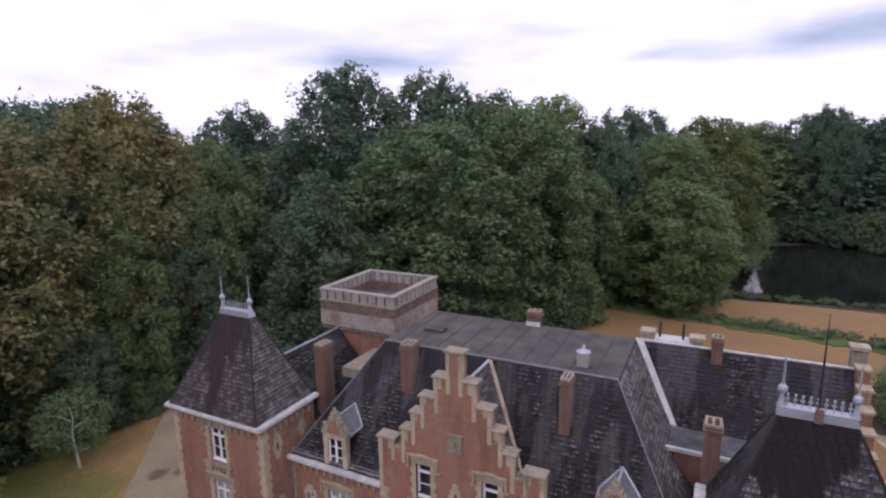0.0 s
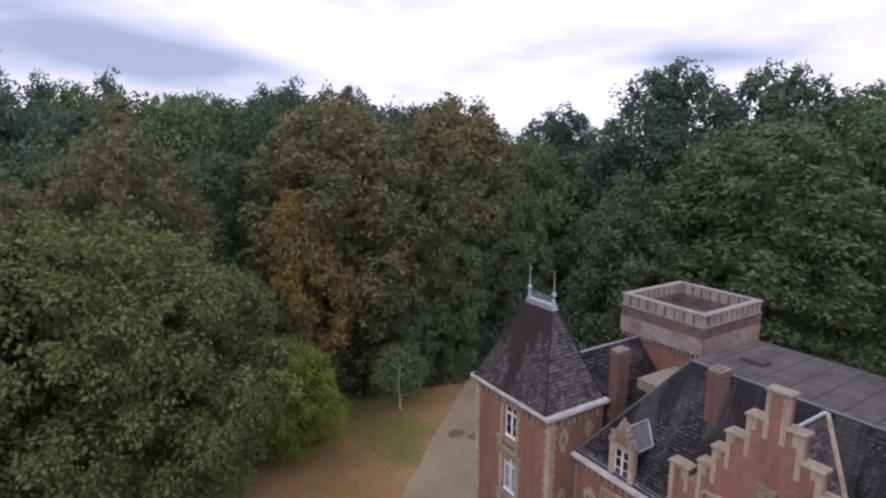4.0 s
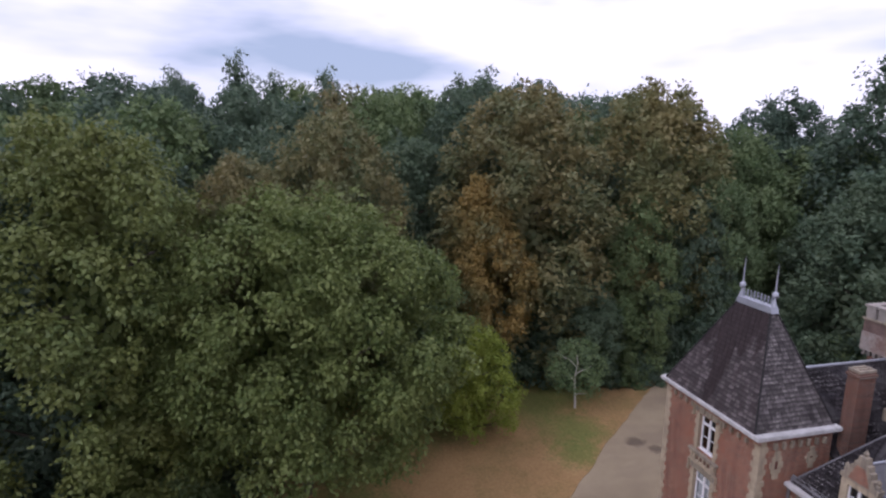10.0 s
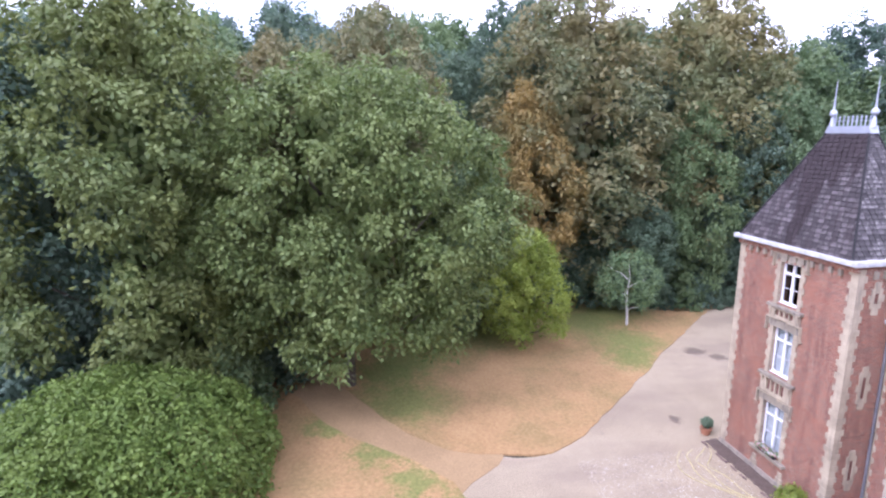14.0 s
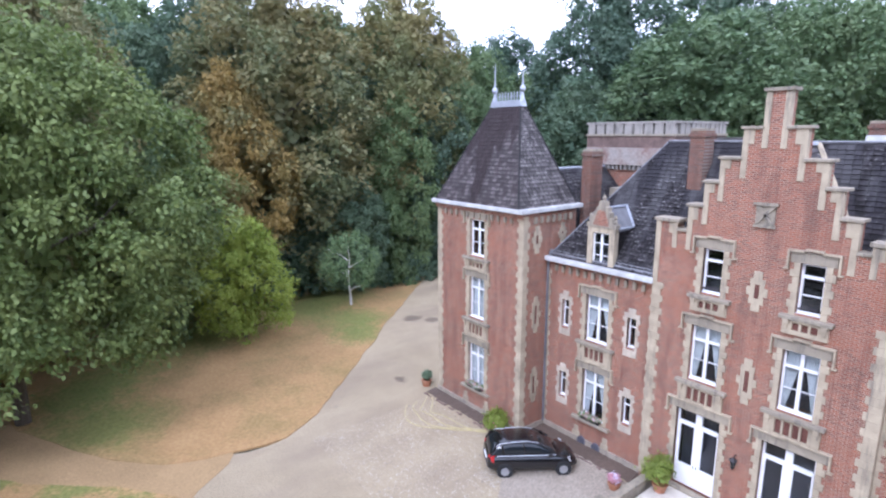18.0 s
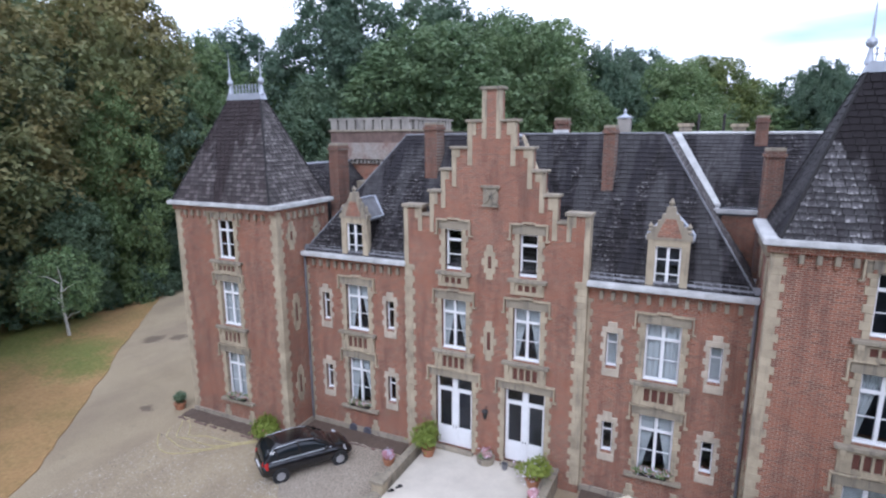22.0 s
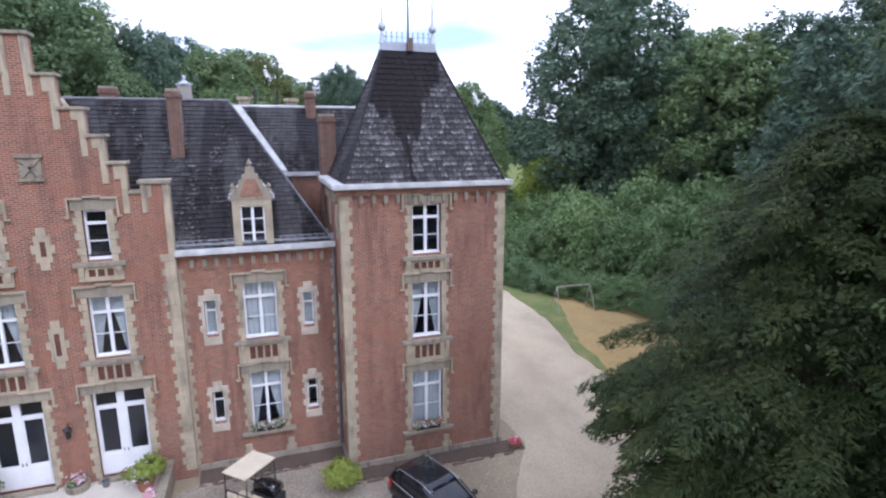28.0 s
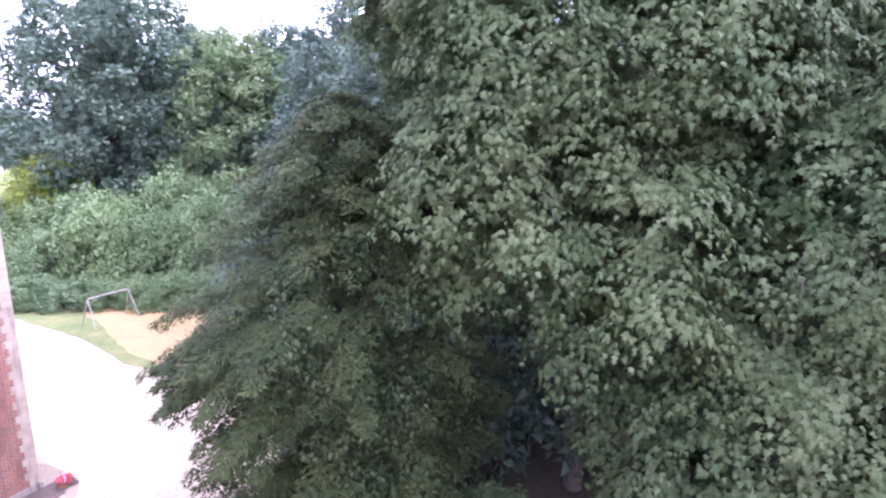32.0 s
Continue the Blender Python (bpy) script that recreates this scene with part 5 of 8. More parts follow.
# ---- dormers ----
for s in (-1, 1):
    x, y = s * 6.5, 19.74
    bm = pierced([x - 0.68, x + 0.68, x - 0.42, x + 0.42], [8.6, 8.7, 10.28, 10.5],
                 lambda px, pz: not (abs(px - x) < 0.42 and 8.7 < pz < 10.28), y, y + 0.3)
    front = part("dormer", bm, STONE, chateau, "stone dormer with scrolled brick gable")
    bm = bmesh.new()
    half = [(0.74, 10.5), (0.74, 10.68), (0.6, 10.74), (0.54, 10.95), (0.43, 10.97), (0.4, 11.18), (0.3, 11.2), (0.27, 11.4), (0.17, 11.42), (0.14, 11.66)]
    out = [(-a, b) for a, b in half] + [(a, b) for a, b in half[::-1]]
    prism([(x + a, b) for a, b in out], y - 0.03, y + 0.27, bm)
    part("dormer_gable", bm, STONE_GREY, front)
    part("gable_panel", prism([(x - 0.4, 10.6), (x + 0.4, 10.6), (x + 0.3, 10.9), (x + 0.16, 11.25), (x - 0.16, 11.25), (x - 0.3, 10.9)], y - 0.05, y), BRICK_X, front)
    for a in (-0.62, 0.62):
        part("dormer_finial", lathe([(0.1, 0), (0.1, 0.06), (0.05, 0.1), (0.09, 0.2), (0.0, 0.34)], 8, None, (x + a, y + 0.12, 10.78)), STONE_GREY, front)
    part("dormer_finial", lathe([(0.1, 0), (0.12, 0.08), (0.05, 0.13), (0.1, 0.24), (0.0, 0.42)], 8, None, (x, y + 0.12, 11.55)), STONE_GREY, front)
    bm = bmesh.new()
    for a, b in ((-0.42, -0.36), (0.36, 0.42), (-0.05, 0.05)):
        box(bm, x + a, x + b, y + 0.1, y + 0.17, 8.7, 10.28)
    for z in (8.7, 10.22, 9.78, 9.26):
        hh = 0.06 if z in (8.7, 10.22) else 0.035
        box(bm, x - 0.36, x - 0.05, y + 0.11, y + 0.165, z, z + hh)
        box(bm, x + 0.05, x + 0.36, y + 0.11, y + 0.165, z, z + hh)
    part("dormer_window", bm, WHITE, front)
    part("pane", boxes((x - 0.4, x + 0.4, y + 0.14, y + 0.146, 8.72, 10.26)), GLASS, front)
    # the same dark sheet in place of the attic's shade
    part("dark_room", boxes((x - 0.6, x + 0.6, y + 0.5, y + 0.52, 8.65, 10.4)), SHADE_SHEET, front)
    # saddle roof back into the slope
    for t in (-1, 1):
        bm = bmesh.new()
        lo_, hi_ = [], []
        for (px, py, pz) in ((x + t * 0.78, y + 0.2, 10.5), (x + t * 0.78, 20.98, 10.5), (x, 21.52, 11.3), (x, y + 0.2, 11.3)):
            lo_.append((px, py, pz - 0.09))
            hi_.append((px, py, pz))
        part("dormer_roof", solid(bm, lo_, hi_), LEAD, front)
        part("dormer_cheek", solid(bmesh.new(), [(x + t * 0.6, y + 0.3, 8.95), (x + t * 0.6, y + 0.3, 10.45), (x + t * 0.6, 20.95, 10.45)],
                                   [(x + t * 0.68, y + 0.3, 8.95), (x + t * 0.68, y + 0.3, 10.45), (x + t * 0.68, 20.95, 10.45)]), SLATE, front)
        strip("dormer_verge", (x + t * 0.78, y + 0.3, 10.52), (x + t * 0.78, 20.98, 10.52), 0.04)
        strip("dormer_flashing", (x + t * 0.8, 20.98, 10.53), (x, 21.52, 11.35), 0.05)

for s in (-1, 1):
    strip("dormer_ridge", (s * 6.5, 20.05, 11.33), (s * 6.5, 21.5, 11.33), 0.055)

# ---- chimneys ----
def chimney(x, y, z0, z1, w, d):
    ob = part("chimney", boxes((x - w / 2, x + w / 2, y - d / 2, y + d / 2, z0, z1)), BRICK_STACK, chateau, "tall red brick chimney stack")
    part("chimney_cap", boxes((x - w / 2 - 0.05, x + w / 2 + 0.05, y - d / 2 - 0.05, y + d / 2 + 0.05, z1 - 0.22, z1 - 0.1)), BRICK_STACK, ob)
    bm = bmesh.new()
    for a, b, c, e in ((-w / 2, w / 2, -d / 2, -d / 2 + 0.09), (-w / 2, w / 2, d / 2 - 0.09, d / 2), (-w / 2, -w / 2 + 0.09, -d / 2 + 0.09, d / 2 - 0.09), (w / 2 - 0.09, w / 2, -d / 2 + 0.09, d / 2 - 0.09), (-0.04, 0.04, -d / 2 + 0.09, d / 2 - 0.09)):
        box(bm, x + a, x + b, y + c, y + e, z1, z1 + 0.1)
    part("chimney_rim", bm, STONE_GREY, ob)
    part("chimney_flashing", boxes((x - w / 2 - 0.05, x + w / 2 + 0.05, y - d / 2 - 0.06, y - d / 2 - 0.004, z0 + 0.02, z0 + 0.3)), WHITE_ZINC, ob)
    return ob


chimney(-9.35, 22.75, 8.6, 13.62, 0.54, 0.9)
chimney(-3.85, 22.55, 11.3, 14.55, 0.6, 0.8)
chimney(3.98, 22.35, 11.1, 14.35, 0.44, 0.8)
chimney(9.6, 22.45, 8.6, 13.5, 0.6, 0.8)
chimney(9.6, 28.8, 12.9, 14.8, 0.5, 0.55)
chimney(0.45, 29.1, 14.05, 14.85, 0.7, 0.6)
vent = part("roof_vent", boxes((3.93, 4.43, 24.2, 24.7, 14.13, 14.75)), STONE_PALE, chateau)
part("vent_cap", lathe([(0.34, 0), (0.34, 0.06), (0.14, 0.12), (0.05, 0.22), (0.08, 0.3), (0.0, 0.42)], 8, None, (4.18, 24.45, 14.75)), ZINC, vent)

# ---- battlement tower behind ----
BT = (-13.4, -7.85, 27.6, 33.3)
bx0, bx1, by0, by1 = BT
bt = part("battlement_tower", boxes((bx0 + 0.25, bx1 - 0.25, by0 + 0.25, by1 - 0.25, -0.3, 12.8)), BRICK_X, chateau, "square brick tower with stone battlements")
bm = bmesh.new()
for x0, x1, y0, y1 in ((bx0, bx1, by0, by0 + 0.4), (bx0, bx1, by1 - 0.4, by1), (bx0, bx0 + 0.4, by0 + 0.4, by1 - 0.4), (bx1 - 0.4, bx1, by0 + 0.4, by1 - 0.4)):
    box(bm, x0, x1, y0, y1, 13.7, 14.42)
part("parapet", bm, BRICK_OLD, bt)
part("stone_band", boxes((bx0 - 0.02, bx1 + 0.02, by0 - 0.02, by1 + 0.02, 12.72, 13.7)), LIMEWASH, bt, "worn limewashed band with brick showing through")
part("tower_floor", boxes((bx0 + 0.41, bx1 - 0.41, by0 + 0.41, by1 - 0.41, 13.71, 13.85)), FELT, bt)
part("string_course", boxes((bx0 - 0.07, bx1 + 0.07, by0 - 0.07, by0 - 0.004, 14.34, 14.44)), STONE_GREY, bt)
part("string_course", boxes((bx1 + 0.004, bx1 + 0.07, by0, by1, 14.34, 14.44)), STONE_GREY, bt)
n = 20
for i in range(n):
    x = bx0 + (i + 0.5) * (bx1 - bx0) / n
    block("corbel_arch", x - 0.075, x + 0.075, by0 + 0.06, by0 + 0.3, 12.46, 12.72, STONE_PALE, bt)
    y = by0 + (i + 0.5) * (by1 - by0) / n
    block("corbel_arch", bx1 - 0.3, bx1 - 0.06, y - 0.075, y + 0.075, 12.46, 12.72, STONE_PALE, bt)
n = 9
for i in range(n):
    w = (bx1 - bx0) / n
    xa = bx0 + i * w
    for y0 in (by0 - 0.02, by1 - 0.34):
        block("merlon", xa + 0.05, xa + w - 0.06, y0, y0 + 0.36, 14.42, 15.0, STONE_PALE, bt)
    w = (by1 - by0 - 0.9) / n
    ya = by0 + 0.45 + i * w
    for x0 in (bx0 - 0.02, bx1 - 0.34):
        block("merlon", x0, x0 + 0.36, ya + 0.05, ya + w - 0.06, 14.42, 15.0, STONE_PALE, bt)
for x0, x1, y0, y1 in ((bx0 - 0.05, bx1 + 0.05, by0 - 0.05, by0 + 0.36), (bx0 - 0.05, bx1 + 0.05, by1 - 0.36, by1 + 0.05), (bx0 - 0.05, bx0 + 0.36, by0 + 0.36, by1 - 0.36), (bx1 - 0.36, bx1 + 0.05, by0 + 0.36, by1 - 0.36)):
    part("parapet_coping", boxes((x0, x1, y0, y1, 15.0, 15.12)), STONE_PALE, bt)

# rear gable piers seen over the roofs
for x, z in ((6.4, 14.45), (8.7, 14.4), (15.2, 14.95)):
    p = part("gable_pier", boxes((x - 0.28, x + 0.28, 29.12, 29.68, 10, z)), STONE_GREY, chateau)
    part("pier_cap", boxes((x - 0.36, x + 0.36, 29.04, 29.76, z, z + 0.15)), STONE, p)
part("ledge", boxes((6.72, 8.38, 29.1, 30.0, 13.9, 14.22)), WHITE_ZINC, chateau)
for x in (6.95, 8.05):
    part("flue_pipe", lathe([(0.06, 0), (0.06, 0.7), (0.09, 0.72), (0.0, 0.85)], 8, None, (x, 29.6, 14.22)), IRON, chateau)

# rainwater pipes
for x in (-9.33, 9.33):
    part("downpipe", lathe([(0.055, 0.3), (0.055, 8.6)], 8, None, (x, WING_Y - 0.14, 0)), LEAD, chateau)

# ---- ground ----
def wavy(pts, amount=0.25, step=0.8, seed=3):
    """A closed outline with more points and a slightly uneven edge."""
    rnd = random.Random(seed)
    out = []
    n = len(pts)
    for i in range(n):
        p0, p1, p2, p3 = (Vector(pts[(i + k) % n]) for k in (-1, 0, 1, 2))
        m = max(2, int((p2 - p1).length / step))
        for k in range(m):
            t = k / m
            q = 0.5 * ((2 * p1) + (p2 - p0) * t + (2 * p0 - 5 * p1 + 4 * p2 - p3) * t * t + (3 * p1 - p0 - 3 * p2 + p3) * t ** 3)
            out.append((q.x + rnd.uniform(-amount, amount), q.y + rnd.uniform(-amount, amount)))
    return out


def turf(name, pts, z, mat, label, cat="lawn", kind="structure", amount=0.2):
    ob = part(name, slab(wavy(pts, amount), -0.2, z), mat)
    return tagged(ob, label, cat, kind=kind)


bm = bmesh.new()
rings = [0, 30, 60, 120, 300, 900, 2600]
vs = []
for r in rings:
    vs.append([bm.verts.new((r * math.cos(6.28318 * i / 48) - 8, r * math.sin(6.28318 * i / 48) + 15, -0.06)) for i in range(48)] if r else [bm.verts.new((-8, 15, -0.06))])
for a, b in zip(vs, vs[1:]):
    for i in range(48):
        j = (i + 1) % 48
        bm.faces.new((a[0], b[i], b[j]) if len(a) == 1 else (a[i], b[i], b[j], a[j]))
tagged(part("ground", bm, FOREST), "dark leaf-strewn woodland floor", "ground", kind="structure")

turf("gravel_drive", [(-25, -14), (4, -16), (5.5, 3), (8.5, 8), (12, 11.5), (14.6, 15), (16.2, 18), (16.6, 22.5), (16.9, 27), (17.8, 31), (18.6, 42), (17, 52), (9, 52), (8, 34), (-24, 36), (-26, 44), (-36, 44), (-45, 36), (-44.2, 31.4), (-36.8, 22.8), (-31, 16.5), (-25.6, 10.3), (-24.8, 8), (-25.2, 6.2), (-26.6, 3.2), (-24, 0)],
     0.0, GRAVEL, "pale worn gravel drive and forecourt", "drive", amount=0.06)
turf("gravel_drive", [(2.5, -14.5), (3.6, -15), (5.1, 3.2), (8.2, 8.2), (11.7, 11.8), (14.2, 15.2), (15.8, 18), (16.3, 22.5), (16.6, 27), (17.4, 31), (18.2, 42), (16.6, 51), (9.4, 51), (8.4, 34), (8.2, 19.5), (7.4, 16.5), (5.2, 12.5), (3.2, 6), (2.6, -4)],
     0.012, GRAVEL_PALE, "fresh pale gravel drive beside the tower", "drive", amount=0.25)
turf("coarse_gravel", [(-5.5, 14.2), (-5.5, 18.9), (0.9, 18.9), (0.8, 17.0), (3.5, 16.4), (3.0, 14.4), (-1, 13.4)], 0.014, COARSE, "coarse grey gravel beside the terrace", "gravel", amount=0.55)
turf("coarse_gravel", [(-11.6, 14.0), (-11.6, 18.8), (-17.8, 18.8), (-17.6, 17.0), (-16, 14.6), (-13.6, 13.2)], 0.014, COARSE, "coarse grey gravel beside the terrace", "gravel", amount=0.55)
turf("lawn", [(-25.5, 10.4), (-24.9, 8.2), (-25.3, 6.2), (-26.8, 3.2), (-31.3, 0.2), (-35, -1.4), (-44, -3), (-52, 2), (-54, 14), (-50, 26), (-46, 33), (-44.4, 31.6), (-36.9, 23), (-31, 16.7)],
     0.045, LAWN, "dry browned lawn beside the drive", amount=0.1)
turf("lawn", [(-20.8, 3.9), (-25, 2.6), (-27.6, -0.3), (-31, -3), (-35, -5), (-40, -9), (-30, -16), (-20, -14), (-19, -4)],
     0.04, LAWN, "dry browned lawn beside the earth path", amount=0.12)
turf("earth_path", [(-25.0, 6.6), (-26.4, 6.0), (-31, 3.0), (-36, 1.0), (-46, -2), (-46, -8), (-38, -7.6), (-33, -6.2), (-28, -4.2), (-24.3, -0.3), (-21.5, 2.4), (-23.2, 4.6)],
     0.02, PATHM, "bare earth path between lawns", "path", amount=0.1)
turf("sandy_ground", [(15.5, 22), (15.9, 27), (16.8, 31), (17.6, 36), (20, 36), (26, 30), (25, 22), (22, 18), (16, 18)], 0.05, SAND, "dry sandy play ground", "ground", amount=0.15)
turf("grass_verge", [(15.5, 23), (15.8, 27), (16.7, 31), (17.6, 42), (21, 42), (20.2, 37), (18.6, 32), (16.9, 27.5), (15.9, 23)], 0.06, VERGE, "thin green grass verge along the drive", "grass", amount=0.15)
turf("far_meadow", [(22, 58), (40, 62), (58, 88), (40, 90), (24, 78)], 0.03, GRASS, "sunlit meadow behind the trees", "grass")
turf("far_meadow", [(48, 118), (95, 125), (130, 215), (70, 215)], 0.03, MEADOW, "sunlit green meadow beyond the pond", "grass")
turf("dry_field", [(-22, 46), (12, 46), (13, 60), (30, 84), (40, 91), (4, 92), (-14, 88), (-20, 70)], 0.04, FIELD, "dry orange field behind the house", "field")
turf("ditch_grass", [(-12, 80), (2, 77.5), (20, 74.5), (40, 72), (40, 76), (20, 78), (2, 82), (-11, 85)], 0.15, GRASS, "rough green grass along a ditch", "grass", amount=0.5)
turf("pond", [(4, 94), (22, 95), (60, 92), (80, 130), (40, 150), (10, 140), (3, 112)], 0.02, WATER, "dark still pond", "water")

# house bed of bare soil against the walls
def bank(x0, x1, y0, y1, h, seed):
    """A strip of earth heaped against a wall, uneven, falling to the gravel."""
    rnd = random.Random(seed)
    n = max(8, int((x1 - x0) / 0.18))
    rings = []
    for i in range(n + 1):
        x = x0 + (x1 - x0) * i / n
        e = y0 + rnd.uniform(-0.07, 0.07)
        rings.append([(x, y1, -0.1), (x, e, -0.1), (x, e + 0.02, rnd.uniform(0.02, 0.05)), (x, e + (y1 - y0) * 0.25, h * rnd.uniform(0.55, 0.9)), (x, e + (y1 - y0) * 0.6, h * rnd.uniform(0.8, 1.25)), (x, y1, h * rnd.uniform(0.9, 1.3))])
    bm = bmesh.new()
    vs = [[bm.verts.new(p) for p in r] for r in rings]
    for a, b in zip(vs, vs[1:]):
        for j in range(6):
            bm.faces.new((a[j], a[(j + 1) % 6], b[(j + 1) % 6], b[j]))
    bm.faces.new(vs[0][::-1])
    bm.faces.new(vs[-1])
    bmesh.ops.recalc_face_normals(bm, faces=bm.faces[:])
    return bm


for i, (x0, x1, y0, y1, h) in enumerate(((-24.5, -17.9, 17.3, 18.0, 0.1), (-17.95, -12.45, 18.95, 19.8, 0.09), (-4.6, 0.9, 19.0, 19.8, 0.1), (0.9, 8.0, 17.3, 18.0, 0.1))):
    tagged(part("soil_bed", bank(x0, x1, y0, y1, h, 30 + i), SOIL), "uneven bare earth bank against the wall", "soil", kind="structure")
    # low edging of single worn bricks, some sunk or gone
    rnd = random.Random(60 + i)
    edging = thing("bed_edging", "low edging of worn sunken bricks", "edging")
    x = x0
    while x < x1 - 0.2:
        w = rnd.uniform(0.19, 0.23)
        if rnd.random() < 0.7:
            block("brick", x, x + w, y0 - 0.18 + rnd.uniform(-0.03, 0.03), y0 - 0.08, -0.08, rnd.uniform(0.03, 0.07), BRICK_OLD, edging)
        x += w + 0.015

# terrace before the doors
terrace = tagged(part("terrace", slab([(-11.3, 14.6), (-5.8, 14.6), (-5.8, 19.58), (-11.3, 19.58)], -0.1, 0.55), PAVING), "pale paved terrace before the doors", "terrace", kind="structure")
for k in range(3):
    tagged(part("step", slab([(-11.3, 14.6 - 0.34 * (k + 1)), (-5.8, 14.6 - 0.34 * (k + 1)), (-5.8, 14.598 - 0.34 * k), (-11.3, 14.598 - 0.34 * k)], -0.1, 0.55 - 0.14 * (k + 1)), PAVING), "pale stone step of the terrace", "step", kind="structure")

# loose pebbles on the forecourt and along the drive
rng = np.random.default_rng(12)
vs, fs = [], []
octa = np.array([(1, 0, 0), (0, 1, 0), (-1, 0, 0), (0, -1, 0), (0, 0, 0.75), (0, 0, -0.6)], float)
faces = np.array([(0, 1, 4), (1, 2, 4), (2, 3, 4), (3, 0, 4), (1, 0, 5), (2, 1, 5), (3, 2, 5), (0, 3, 5)])
base_n = 0
for x0, x1, y0, y1, n in ((-24, -11.7, 10, 17.0, 9000), (-11, -5.9, 8, 13.4, 2600), (-5.4, 8.5, 9.5, 18.6, 11000), (8, 14, 12, 24, 1500), (-5.4, 1.0, 14.4, 18.8, 9000), (-17, -11.7, 14.2, 18.7, 8000)):
    p = np.stack([rng.uniform(x0, x1, n), rng.uniform(y0, y1, n), np.zeros(n)], 1)
    size = rng.uniform(0.012, 0.034, n)[:, None, None] * np.array([1.0, 0.8, 0.7])
    a = rng.uniform(0, 6.28, n)
    c, q = np.cos(a), np.sin(a)
    v = octa[None] * size * rng.uniform(0.75, 1.25, (n, 6, 1))
    v = np.stack([v[..., 0] * c[:, None] - v[..., 1] * q[:, None], v[..., 0] * q[:, None] + v[..., 1] * c[:, None], v[..., 2]], 2) + p[:, None]
    vs.append(v.reshape(-1, 3))
    fs.append((faces[None] + (base_n + np.arange(n) * 6)[:, None, None]).reshape(-1))
    base_n += n * 6
v, f = np.concatenate(vs), np.concatenate(fs)
me = bpy.data.meshes.new("loose_gravel")
me.vertices.add(len(v))
me.vertices.foreach_set("co", v.reshape(-1))
me.loops.add(len(f))
me.loops.foreach_set("vertex_index", f.astype(np.int32))
me.polygons.add(len(f) // 3)
me.polygons.foreach_set("loop_start", np.arange(0, len(f), 3, dtype=np.int32))
me.update(calc_edges=True)
tagged(part("loose_gravel", me, PEBBLE), "loose pale pebbles scattered over the gravel", "gravel", kind="stuff")

# ---- trees ----
def leaf_cloud(centres, radii, total, size, seed, flat=0.75, droop=0.25, tri=False):
    """Many small folded leaf sprays on the outsides of overlapping clumps, as one mesh."""
    rng = np.random.default_rng(seed)
    cs, rs = np.asarray(centres, float), np.asarray(radii, float)
    weight = rs ** 2 / np.sum(rs ** 2)
    n_per = np.maximum(3, (total * weight).astype(int))
    idx = np.repeat(np.arange(len(cs)), n_per)
    n = len(idx)
    d = rng.normal(size=(n, 3))
    low = (d[:, 2] < -0.2) & (rng.random(n) > 0.25)
    d[:, 2] = np.where(low, -d[:, 2], d[:, 2])
    d /= np.linalg.norm(d, axis=1)[:, None]
    rad = rs[idx] * (1.0 - 0.45 * rng.random(n) ** 2.2) * (1 + 0.3 * np.abs(rng.normal(size=n)) * (rng.random(n) < 0.22))
    p = cs[idx] + d * rad[:, None] * np.array([1, 1, flat])
    nor = d * 0.8 + rng.normal(size=(n, 3)) * 0.38 + np.array([0, 0, 0.3])
    nor /= np.linalg.norm(nor, axis=1)[:, None]
    ax = d - nor * np.sum(d * nor, 1)[:, None] + rng.normal(size=(n, 3)) * 0.5 - np.array([0, 0, droop])
    ax -= nor * np.sum(ax * nor, 1)[:, None]
    ax /= np.linalg.norm(ax, axis=1)[:, None] + 1e-6
    s = size * rng.uniform(0.55, 1.4, n)[:, None]
    side = np.cross(nor, ax)
    w = s * rng.uniform(0.45, 0.75, n)[:, None]
    if tri:
        return leaf_mesh([np.stack([p - ax * s * 0.5, p - side * w * 0.9 - nor * s * 0.12, p + ax * s * 0.55 + side * w * 0.3 - nor * s * 0.1], 1)])
    return leaf_mesh([np.stack([p - ax * s * 0.5, p - side * w * 0.5 - nor * s * 0.12, p + ax * s * 0.55 - nor * s * 0.1, p + side * w * 0.5 - nor * s * 0.12], 1)])


def leaf_mesh(groups):
    """One mesh from arrays of flat leaves, each array of shape leaves x corners x 3."""
    vs, loops, starts, n_v, n_l = [], [], [], 0, 0
    for g in groups:
        n, m = g.shape[:2]
        vs.append(g.reshape(-1, 3))
        loops.append(np.arange(n * m) + n_v)
        starts.append(np.arange(n) * m + n_l)
        n_v, n_l = n_v + n * m, n_l + n * m
    v, f, st = np.concatenate(vs), np.concatenate(loops), np.concatenate(starts)
    me = bpy.data.meshes.new("crown")
    me.vertices.add(len(v))
    me.vertices.foreach_set("co", v.reshape(-1))
    me.loops.add(len(f))
    me.loops.foreach_set("vertex_index", f.astype(np.int32))
    me.polygons.add(len(st))
    me.polygons.foreach_set("loop_start", st.astype(np.int32))
    me.update(calc_edges=True)
    return me


# outlines of one leaf: across and along, in leaf lengths
LEAF_TRI = ((-0.3, -0.45), (0.34, -0.2), (0.05, 0.55))
LEAF_KITE = ((0.0, -0.5), (0.3, -0.02), (0.0, 0.55), (-0.3, -0.02))
LEAF_PALM = ((0.0, -0.4), (0.5, -0.28), (0.16, 0.0), (0.44, 0.34), (0.12, 0.2), (0.0, 0.7), (-0.12, 0.2), (-0.44, 0.34), (-0.16, 0.0), (-0.5, -0.28))


